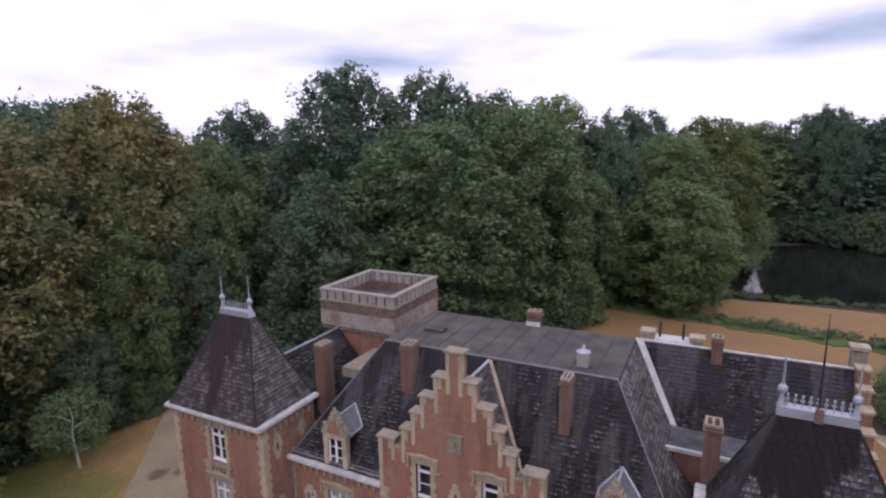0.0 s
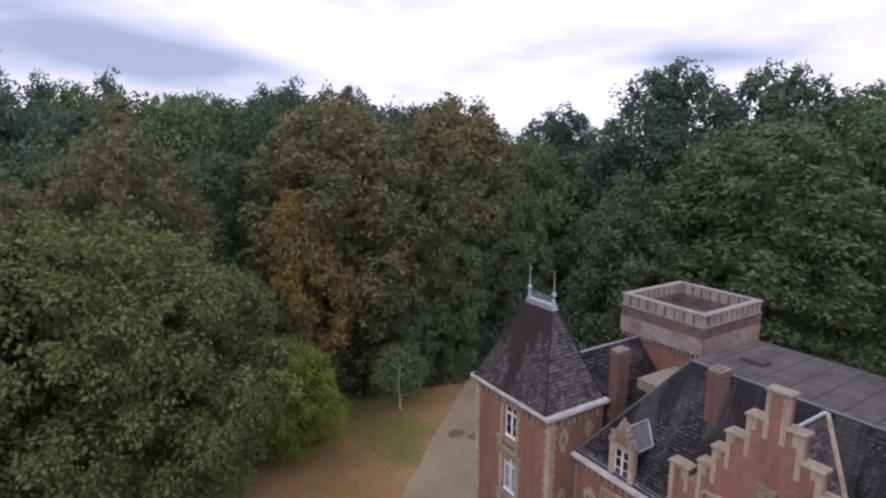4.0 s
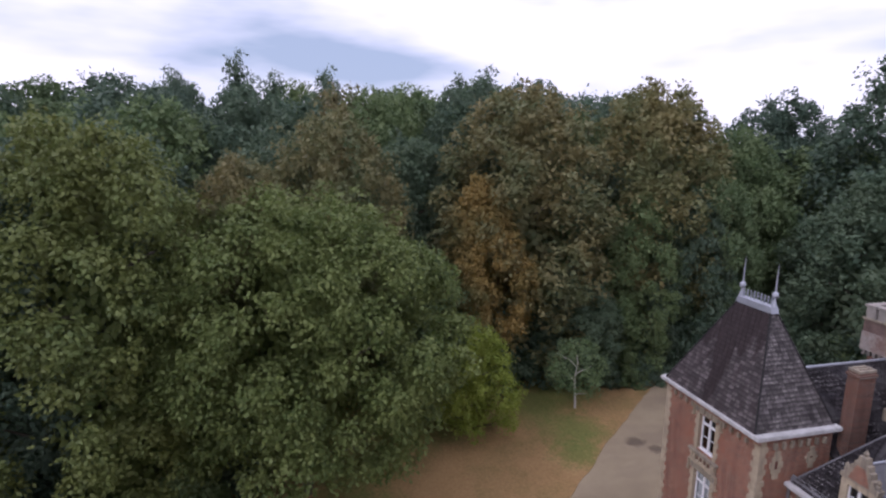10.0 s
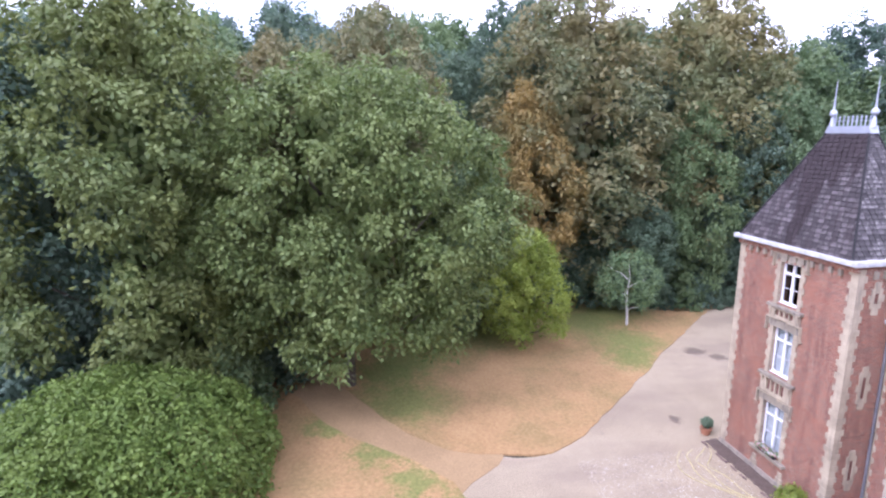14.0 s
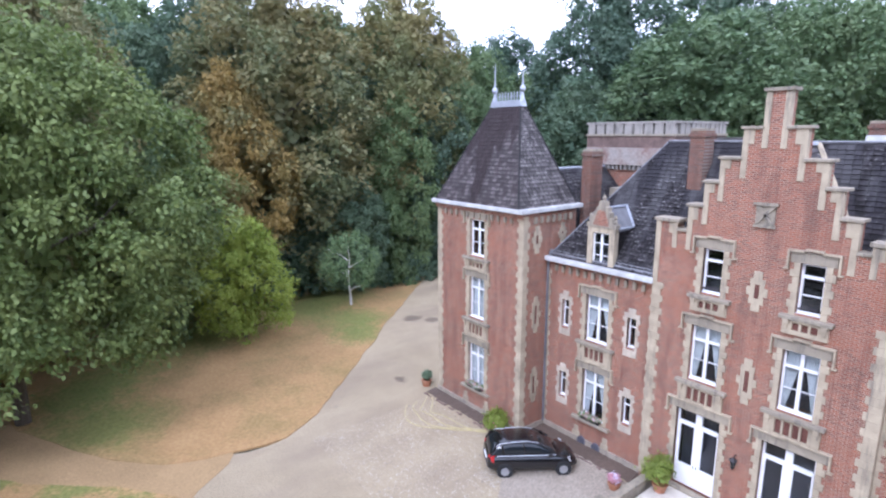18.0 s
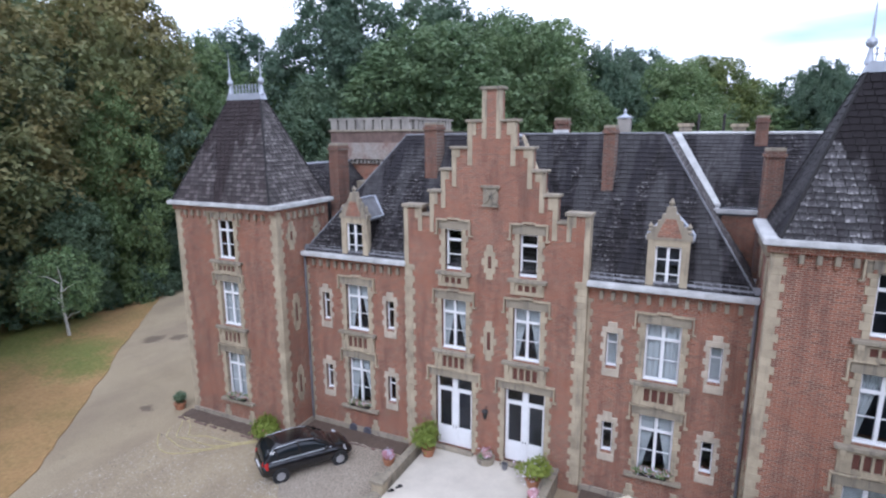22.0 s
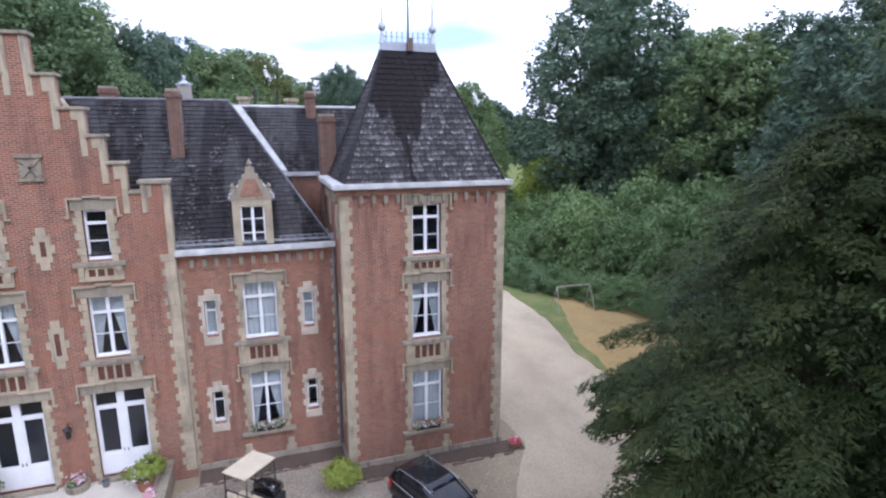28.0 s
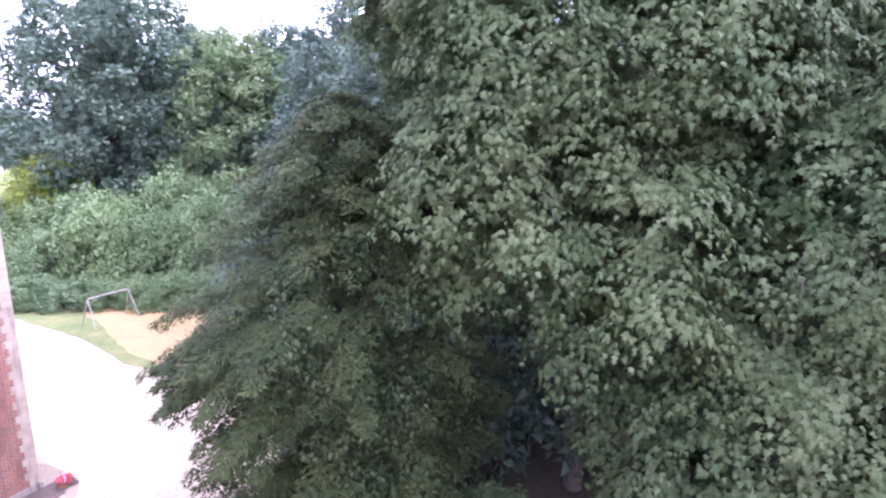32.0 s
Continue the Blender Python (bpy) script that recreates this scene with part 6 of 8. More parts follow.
def crown_radius(shape, t):
    if shape == "round":
        return np.where(t > 0.36, np.sqrt(np.maximum(0.0, 1 - ((t - 0.36) / 0.66) ** 2)), 0.74 + 0.72 * t)
    if shape == "vase":
        return np.where(t > 0.5, np.sqrt(np.maximum(0.0, 1 - ((t - 0.5) / 0.54) ** 2)), 0.45 + 1.1 * t)
    if shape == "cone":
        return np.maximum(0.0, 1.03 - t) ** 0.8
    if shape == "spire":
        return np.minimum(0.86 + 0.5 * t, 1.42 * np.maximum(0.0, 1.02 - t) ** 0.85)
    if shape == "column":
        return (0.8 + 0.2 * np.sin(3.14 * t)) * np.minimum(1.0, np.maximum(0.0, 1.06 - t) * 2.4)
    return np.sqrt(np.maximum(0.0, 1 - t * t))


def crown_mesh(h, r, base, total, leaf, seed, shape="round", boughs=84, bough=(0.15, 0.28), jut=0.34, lump=0.1, clump=0.85, rise=0.6, ragged=0.5, flat=0.85, droop=0.3, loose=0.55, outline=LEAF_TRI, fill=0.09, gaps=0.14, side=None):
    """A crown whose skin is the outside of many overlapping boughs, roughened by leafy clumps and set with single leaves."""
    rng = np.random.default_rng(seed)
    # boughs spread evenly over an uneven envelope
    k = np.arange(boughs) + 0.5
    t = (k / boughs) ** 0.95
    a = k * 2.39996 + rng.uniform(-0.3, 0.3, boughs)
    wob = 1 + lump * sum(np.cos(m * a + rng.uniform(0, 6.28) + rng.uniform(-5, 5) * t) for m in (1, 2, 3)) * 0.6
    rb = r * rng.uniform(*bough, boughs) * (0.72 + 0.28 * crown_radius(shape, t))
    q = np.maximum(0.0, r * crown_radius(shape, t) * wob - rb * (1 - jut))
    z = base + rb * 0.5 + (h - base - rb * 1.25) * t
    cs = np.stack([q * np.cos(a), q * np.sin(a), z], 1)
    out = np.stack([np.cos(a), np.sin(a), 0.25 + t], 1)
    out /= np.linalg.norm(out, axis=1)[:, None]
    share = rb ** 2
    if side is not None:
        # the side towards the open ground is the leafier one
        share = share * np.where(cs[:, 0] * side[0] + cs[:, 1] * side[1] > -0.1 * r, 1.0, 0.15)
    share = share / np.sum(share)

    def skin(n, inside):
        """Points on the outer skin of the boughs, with their outward directions."""
        i = rng.choice(len(cs), n, p=share)
        d = rng.normal(size=(n, 3))
        d /= np.linalg.norm(d, axis=1)[:, None]
        d = d + out[i] * 0.55
        d /= np.linalg.norm(d, axis=1)[:, None]
        p = cs[i] + d * rb[i][:, None] * np.array([1, 1, flat])
        ok = np.ones(n, bool)
        for c, b in zip(cs, rb):
            e = (p - c) / (b * np.array([1, 1, flat]))
            ok &= np.sum(e * e, 1) > inside ** 2
        return p[ok], d[ok]

    tips, _ = skin(min(9000, int(1900 * max(0.5, r / 7) ** 2 / clump ** 2)), 0.9)
    tips = tips[: min(3200, int(0.6 * len(tips)))]
    p, d = skin(int(total * 3.2), 0.9)
    p, d = p[:total], d[:total]
    near = np.empty(len(p), int)
    for lo in range(0, len(p), 8000):
        hi = lo + 8000
        m = (p[lo:hi] ** 2).sum(1)[:, None] + (tips ** 2).sum(1)[None] - 2 * p[lo:hi] @ tips.T
        near[lo:hi] = m.argmin(1)
    off = (p - tips[near]) / clump
    dist = np.linalg.norm(off, axis=1)
    keep = (rng.random(len(tips)) > gaps)[near] | (rng.random(len(p)) < 0.25)
    bump_up = np.sqrt(np.maximum(0.0, 1 - np.minimum(dist, 1.0) ** 2)) - 0.45
    sink = rng.random(len(p)) ** 2.0
    high = rng.normal(size=len(tips)) * ragged
    fuzz = rng.normal(size=p.shape) * (0.12 * clump + 0.03)
    p = p + d * (clump * (rise * bump_up + high[near] * np.maximum(0.2, bump_up + 0.45) - 0.7 * sink))[:, None] * np.array([1, 1, 0.85]) + fuzz
    nor = d * 0.4 + off * 0.5 + np.array([0, 0, 0.45]) + rng.normal(size=p.shape) * loose
    p, d, nor = p[keep], d[keep], nor[keep]

    def leaves(p, d, nor, size, form):
        n = len(p)
        nor = nor / np.linalg.norm(nor, axis=1)[:, None]
        ax = d * 0.7 + rng.normal(size=(n, 3)) * 0.45 - np.array([0, 0, droop])
        ax -= nor * np.sum(ax * nor, 1)[:, None]
        ax /= np.linalg.norm(ax, axis=1)[:, None] + 1e-6
        sd = np.cross(nor, ax)
        s = size * rng.uniform(0.6, 1.4, n)
        u, v = (np.array(c) for c in zip(*form))
        u = u[None] * s[:, None] * rng.uniform(0.8, 1.2, n)[:, None]
        v = v[None] * s[:, None]
        return p[:, None] + sd[:, None] * u[..., None] + ax[:, None] * v[..., None] - nor[:, None] * (np.abs(u) * 0.3)[..., None]

    groups = [leaves(p, d, nor, leaf, outline)]
    inner = int(total * fill * 1.5)
    if inner:
        # larger sprays deeper in, that close the crown
        ip, idr = skin(inner * 3, 0.9)
        ip, idr = ip[:inner], idr[:inner]
        big = max(0.24, leaf * 1.4)
        groups.append(leaves(ip - idr * clump * rng.uniform(0.7, 1.8, len(ip))[:, None], idr, idr + rng.normal(size=ip.shape) * 0.3, big, LEAF_KITE))
        # and the shaded sprays round the stem
        n = inner
        tt, aa, qq = rng.random(n), rng.uniform(0, 6.28318, n), rng.uniform(0.1, 0.5, n)
        rad = r * crown_radius(shape, tt) * qq
        core = np.stack([rad * np.cos(aa), rad * np.sin(aa), base + 0.4 + (h - base) * 0.9 * tt], 1)
        outward = np.stack([np.cos(aa), np.sin(aa), np.zeros(n)], 1)
        groups.append(leaves(core, outward, outward + rng.normal(size=core.shape) * 0.4, big * 1.3, LEAF_KITE))
    return leaf_mesh(groups)


def trunk_mesh(h, r, base, seed, thick=0.03, limbs=7):
    rnd = random.Random(seed)
    bm = bmesh.new()
    pts = [(rnd.uniform(-0.2, 0.2) * k * h / 25, rnd.uniform(-0.2, 0.2) * k * h / 25, h * 0.8 * k / 5 - (0.3 if k == 0 else 0)) for k in range(6)]
    tube(bm, pts, h * thick * 0.62, h * thick * 0.12, 9)
    for i in range(limbs):
        z = base * 0.8 + (h * 0.72 - base * 0.8) * i / limbs
        a = i * 2.4 + rnd.uniform(-0.4, 0.4)
        ln = r * rnd.uniform(0.5, 0.75)
        k = min(5, max(0, z / (h * 0.8) * 5))
        x0, y0 = pts[int(k)][0], pts[int(k)][1]
        tube(bm, [(x0, y0, z), (x0 + ln * 0.4 * math.cos(a), y0 + ln * 0.4 * math.sin(a), z + ln * 0.28), (x0 + ln * 0.75 * math.cos(a + 0.2), y0 + ln * 0.75 * math.sin(a + 0.2), z + ln * 0.4),
                  (x0 + ln * math.cos(a + 0.3), y0 + ln * math.sin(a + 0.3), z + ln * 0.62)], h * thick * 0.26, h * thick * 0.05, 6)
    return bm


def make_tree(name, label, h, r, base, total, leaf, mat, seed, shape="round", bark=None, cat="tree", limbs=7, thick=0.03, **more):
    root = thing(name, label, cat, group="trees of the wood" if " wood" in label or "turning" in label else "laurels beyond the play ground" if "beyond the play" in label else "")
    me = bpy.data.meshes.new("trunk")
    bm = trunk_mesh(h, r, base, seed, thick, limbs)
    bm.to_mesh(me)
    bm.free()
    part("trunk", me, bark or BARK, root)
    part("crown", crown_mesh(h, r, base, total, leaf, seed, shape, **more), mat, root)
    return root


def put(root, x, y, sc=1.0, sz=None, turn=0.0, first=False):
    m = Matrix.LocRotScale((x, y, -0.1), Euler((0, 0, turn)), Vector((sc, sc, sz or sc)))
    if first:
        root.matrix_basis = m
        return root
    made = copy_thing(root, m)
    made.matrix_basis = m
    return made


# prototypes of the wood: 25 m high, crown radius 7 m
protos = {}
for key, mat, seed, shape, total, leaf, base, lab in (
        ("green", LEAF_GREEN, 5, "round", 30000, 0.38, 1.5, "tall green broadleaf tree at the wood's edge"),
        ("green2", LEAF_GREEN, 17, "round", 30000, 0.38, 1.5, "tall green broadleaf tree in the wood"),
        ("dark", LEAF_DARK, 8, "round", 30000, 0.38, 2.0, "tall dark green broadleaf tree in the wood"),
        ("dark2", LEAF_DARK, 29, "column", 26000, 0.38, 1.0, "tall slender dark green tree in the wood"),
        ("brown", LEAF_BROWN, 11, "round", 32000, 0.36, 1.5, "tall tree with leaves turning orange-brown"),
        ("olive", LEAF_OLIVE, 14, "round", 30000, 0.38, 1.5, "tall olive green tree with some yellowing leaves"),
        ("conifer", LEAF_DARK, 21, "cone", 14000, 0.42, 2.0, "dark conifer in the wood"),
        ("mid", LEAF_GREEN, 81, "round", 14000, 0.52, 2.0, "tall green tree deeper in the wood"),
        ("mid2", LEAF_DARK, 83, "round", 14000, 0.52, 2.0, "tall dark tree deeper in the wood"),
        ("mid3", LEAF_BROWN, 85, "round", 14000, 0.52, 2.0, "turning tree deeper in the wood"),
        ("mid4", LEAF_OLIVE, 87, "column", 14000, 0.52, 2.0, "slender olive tree deeper in the wood"),
        ("far", LEAF_GREEN, 61, "round", 3200, 1.3, 2.0, "green tree in the far wood"),
        ("far2", LEAF_DARK, 63, "round", 3200, 1.3, 2.0, "dark green tree in the far wood")):
    protos[key] = [make_tree("tree", lab, 25, 7.0, base, total, leaf, mat, seed, shape), False]
protos["shrub"] = [make_tree("shrub", "leafy green shrub under the trees", 6, 3.4, 0.2, 4200, 0.36, LEAF_DARK, 71, "dome", cat="shrub", limbs=4, boughs=40, clump=0.6), False]
protos["shrub2"] = [make_tree("shrub", "light green shrub under the trees", 6, 3.4, 0.2, 4200, 0.36, LEAF_GREEN, 73, "dome", cat="shrub", limbs=4, boughs=40, clump=0.6), False]
SIZES = {"shrub": (3.4, 6.0), "shrub2": (3.4, 6.0)}


def wood(key, x, y, top, r, turn=None):
    root, used = protos[key]
    rnd = random.Random(int(x * 13 + y * 7 + 1000))
    protos[key][1] = True
    pr, ph = SIZES.get(key, (7.0, 25.0))
    return put(root, x, y, r / pr, top / ph, rnd.uniform(0, 6.28) if turn is None else turn, not used)


# the trees that stand out, one by one: kind, place, height, crown radius
for a in (("brown", -51.5, 20.5, 28.6, 9.0), ("brown", -52.6, 35.5, 29.6, 8.6), ("dark", -61.8, 17.9, 30.8, 6.6), ("green", -65.9, 8.4, 29.2, 6.8), ("brown", -45.2, 1.6, 25.6, 6.0),
          ("dark", -61.2, -6.2, 29.0, 6.8), ("dark", -45.4, 62.5, 34.5, 10.0), ("dark", -36.7, 71.5, 34, 9.2),
          ("green2", -29.8, 77, 31.2, 8), ("green", -43.5, 7.5, 15.5, 4.6), ("green", -47.4, 30.5, 18.8, 4.2), ("dark", -47.4, 35.8, 18.8, 4.4), ("green", -47.2, 39.2, 20, 4.4), ("green", -30.5, 58, 26.5, 10.8), ("green2", -23.0, 70.5, 28.6, 9.4),
          ("green", -4.8, 84, 18.6, 8.5), ("green2", -6.5, 92, 25, 8), ("dark", -15.6, 86, 26.8, 6.5), ("olive", -1.6, 114, 28, 9.5), ("dark", -13.9, 112, 30, 9), ("conifer", -17, 97, 29, 4.5), ("green2", -23, 86, 31, 8), ("dark", 21, 168, 30, 12), ("dark", 34, 172, 29, 13), ("green", 8, 172, 28, 12),
          ("conifer", -87, -9.8, 35.2, 7.5), ("conifer", -88.9, -18.4, 33, 7.0), ("conifer", -83.3, 2.5, 33.2, 6.5), ("conifer", -86, -4.8, 32.8, 6.6), ("dark", -66, 64, 30, 9), ("dark", -46, -14, 24, 7), ("dark", -74, -15, 30.5, 5.5), ("dark2", -80, 3, 31.5, 5.0), ("brown", -39.2, -4.4, 22.4, 4.6), ("dark2", -58, 46, 24.5, 5.5), ("green", -53.7, 46, 25, 6.5), ("dark", -55.5, 10, 24, 5.5), ("dark", -52, -3, 24, 6),
          ("dark2", -40, 50, 21, 7), ("green2", -17, 77, 20, 6.5), ("dark", -27, 66, 15, 6),
          ("dark", 35.2, 52.2, 29, 9.7), ("green", 41, 42, 22.5, 8), ("green", 46, 28, 22, 8), ("dark", 54, 58, 24, 9), ("green", 45, 52, 24, 8), ("dark2", 44.5, 62, 23, 7), ("green2", 20.6, 50.8, 12.4, 2.3), ("dark", 48, 40, 24, 8), ("dark", 37, 47, 21, 7), ("dark", 60, 40, 25, 9), ("dark", 58, 22, 24, 9), ("green", 46, 66, 22, 8),
          ("dark", 22, 153.5, 31, 6.3), ("dark2", 24.6, 154.7, 29.6, 5.6), ("green", 57, 152, 27, 9), ("dark", 44, 148, 24, 7), ("green", 62, 92, 23, 8),
          ("dark", -36, -18, 23, 7), ("green", -48, -24, 25, 8), ("dark", 30, 12, 23, 7.5), ("green", 27, -2, 25, 8), ("dark", 36, 22, 23, 7), ("green2", 22, -14, 25, 8)):
    wood(*a)
# the continuous wood on the side of the lawn
for a in (("green2", -57, 27, 26.5, 7), ("mid2", -63, 31, 28.5, 7.5), ("mid", -60, 38, 28, 7), ("mid4", -68, 24, 29, 6.5), ("mid2", -70, 34, 30, 8), ("green", -55, 2.5, 24, 6.5), ("mid2", -67, -1, 28, 7), ("mid", -72, 12, 30, 8), ("mid2", -66, 45, 29, 8), ("mid", -74, 22, 31, 8),
          ("dark", -53, 28, 23, 5.5), ("mid3", -70, 4, 29.5, 7), ("mid", -58, -14, 27, 7), ("mid2", -66, -18, 29, 8), ("dark", -46, 24.5, 11, 3.8)):
    wood(*a)
# the wood behind them
rnd = random.Random(77)
keys = ("mid", "mid2", "mid", "mid2", "mid4", "mid3", "mid", "mid2")
placed = []


def free(x, y, gap):
    if any(math.hypot(x - a, y - b) < gap for a, b in placed):
        return False
    placed.append((x, y))
    return True


count = 0
while count < 62:
    a = rnd.uniform(-0.7, 3.9)
    d = rnd.uniform(62, 112)
    x, y = -8 + d * math.cos(a), 16 + d * math.sin(a)
    if (-19 < x < 75 and 40 < y < 160) or not free(x, y, 9.0):
        continue
    top = rnd.uniform(21, 26)
    if x < -38 and y < 50:
        top = 16 + 0.15 * math.hypot(x, y) * rnd.uniform(0.85, 1.12)
    wood(rnd.choice(keys), x, y, top, rnd.uniform(7.5, 9.5))
    count += 1
count = 0
while count < 60:
    a = rnd.uniform(-0.5, 3.9)
    d = rnd.uniform(118, 230)
    x, y = -8 + d * math.cos(a), 16 + d * math.sin(a)
    if (2 < x < 110 and 60 < y < 155) or (50 < x < 140 and 100 < y < 215) or not free(x, y, 12.0):
        continue
    wood(rnd.choice(("far", "far2")), x, y, rnd.uniform(21, 26), rnd.uniform(9, 13))
    count += 1
count = 0
while count < 70:
    a = rnd.uniform(0, 6.28318)
    d = rnd.uniform(240, 700)
    x, y = -8 + d * math.cos(a), 16 + d * math.sin(a)
    if y < -200:
        continue
    wood(rnd.choice(("far", "far2")), x, y, rnd.uniform(20, 25), rnd.uniform(16, 26))
    count += 1
# the wooded far shore of the pond
for i in range(26):
    t = i / 25
    x, y = (2 + 6 * t * 3, 112 + 30 * t * 3) if t < 0.333 else (8 + 50 * (t - 0.333) * 1.5, 146 + 8 * math.sin(t * 5))
    wood(rnd.choice(("shrub", "shrub2")), x, y, rnd.uniform(6, 9), rnd.uniform(4, 5.5))
for i in range(5):
    wood(rnd.choice(("far", "far2")), 6 + 10 * i, 158 + rnd.uniform(-3, 5), rnd.uniform(18, 24), rnd.uniform(8, 10))
for i, (x, y) in enumerate(((66, 190), (76, 199), (86, 206), (96, 214), (108, 218), (58, 182))):
    wood("far2" if i % 2 else "far", x, y, 19 + i % 3, 8.5)
    wood("shrub2", x - 3, y - 9, 5.5, 4.6)
# undergrowth along the edges of the wood
for x0, y0, x1, y1, n, h in ((-52, 3, -47.5, 22, 9, 7), (-46.5, 24, -46, 33, 5, 3.0), (-47.5, 24, -46, 34, 6, 2.6), (-47, 35, -40, 46, 6, 6.5), (-50, 30, -52, 44, 5, 9), (-40, 46, -20, 62, 9, 7), (-24, 62, -14, 74, 6, 7), (-12, 84, 2, 90, 5, 4.5),
                             (-31, -9, -42, -4.5, 5, 4.5), (-41, -7, -54, -1, 6, 7), (-30, -17, -46, -20, 5, 6), (-30, -16, -22, -20, 3, 5), (-58, 8, -54, 26, 5, 8), (12, 8, 20, 12, 3, 4), (20, 12, 27, 26, 5, 5)):
    for i in range(n):
        t = (i + rnd.uniform(0.2, 0.8)) / n
        hh = h * rnd.uniform(0.75, 1.25)
        wood(rnd.choice(("shrub", "shrub", "shrub2")), x0 + (x1 - x0) * t + rnd.uniform(-1, 1), y0 + (y1 - y0) * t + rnd.uniform(-1, 1), hh, max(1.6, min(3.6, hh * 0.62)))
# laurel and bramble belt beyond the play ground
laurel = make_tree("laurel_bush", "glossy green laurel bush beyond the play ground", 6, 3.4, 0.1, 15000, 0.25, LEAF_MID, 75, "dome", cat="bush", limbs=4, boughs=28, bough=(0.19, 0.34), jut=0.44, clump=0.75, rise=0.9, gaps=0.2)
belt = [(18.4, 43.6, 2.6, 2.3), (19.6, 40.6, 2.3, 2.1), (20.8, 37.9, 2.1, 2.0), (21.9, 35.8, 2.0, 1.9), (23.2, 33.6, 2.2, 2.0), (24.4, 31.6, 2.4, 2.1), (25.6, 29.4, 2.7, 2.2), (26.6, 26.4, 3.0, 2.4), (27.2, 24, 3.2, 2.5),
        (22.6, 42.6, 5.2, 2.9), (24.6, 39.4, 7.4, 3.3), (27.0, 36.4, 6.2, 3.0), (28.6, 32.8, 7.6, 3.4), (30.2, 28.5, 6.4, 3.2), (20.5, 48.5, 5.5, 3.2), (27.0, 44.5, 7.5, 3.8), (31.5, 40, 9, 4), (18.5, 52, 6, 3.0), (22, 52, 6, 3.4), (25.5, 48.5, 6.5, 3.4), (21, 57, 5, 3.2), (17, 58, 5, 3.0), (24, 56.5, 7, 3.4), (35, 36, 9, 4.2), (34, 31, 9, 4.2)]
for i, (x, y, h, r) in enumerate(belt):
    put(laurel, x, y, r / 3.4, h / 6.0, i * 1.7, i == 0)

# trees by the lawn
near = make_tree("tree", "large spreading green tree at the edge of the lawn", 20.4, 8.4, 3.0, 84000, 0.25, LEAF_NEAR, 41, boughs=120, bough=(0.11, 0.23), jut=0.5, lump=0.12, clump=0.8, rise=0.8, ragged=0.55, flat=0.66, droop=0.6, outline=LEAF_KITE, gaps=0.2)
put(near, -34.6, -0.9, 1.0, 1.0, 0.4, True)
olive = make_tree("tree", "tall olive green tree with some yellowing leaves", 24.4, 6.9, 1.0, 62000, 0.27, LEAF_OLIVE, 14, boughs=110, bough=(0.13, 0.25), jut=0.45, lump=0.12, clump=0.8, rise=0.75, ragged=0.55, flat=0.66, droop=0.5, outline=LEAF_KITE, gaps=0.18)
put(olive, -33.4, -11.8, 1.0, 1.0, 0.4, True)
orange = make_tree("tree", "tapering tree with orange-brown autumn leaves", 19.4, 6.2, 5.4, 34000, 0.28, LEAF_ORANGE, 42, "spire", boughs=120, bough=(0.14, 0.24), jut=0.4, lump=0.08, clump=0.7, rise=0.7, ragged=0.6, flat=0.6, droop=0.6, outline=LEAF_KITE, gaps=0.16)
put(orange, -47.2, 14.6, 0.8, 1.06, 0.4, True)
lime = make_tree("tree", "small yellow-green tree beside the grass", 9.8, 3.6, 0.6, 18000, 0.2, LEAF_LIME, 43, boughs=70, bough=(0.17, 0.3), jut=0.5, lump=0.2, clump=0.55, rise=0.7, ragged=0.6, flat=0.65, droop=0.5, outline=LEAF_KITE, gaps=0.18)
put(lime, -39.8, 12.3, 0.84, 0.93, 0.3, True)
put(lime, 27.6, 51.6, 0.95, 1.05, 1.3)
wood("shrub2", 32.4, 57.0, 9.0, 4.4)
birch = make_tree("tree", "slim young birch with pale bark", 6.6, 2.3, 1.7, 5600, 0.18, LEAF_MID, 45, "round", BIRCH, limbs=5, boughs=40, bough=(0.2, 0.32), clump=0.45, rise=0.7, fill=0.0, gaps=0.3)
put(birch, -41.8, 22.1, 1.0, 1.0, 0.3, True)
bush = make_tree("laurel_bush", "broad bright green rounded laurel bush", 5.6, 6.1, 0.2, 50000, 0.18, LEAF_LAUREL, 47, "dome", cat="bush", limbs=4, boughs=80, bough=(0.15, 0.25), lump=0.05, clump=0.5, rise=0.6, ragged=0.4, outline=LEAF_KITE, gaps=0.0)
put(bush, -25.3, -11.2, 1.0, 1.0, 0.0, True)


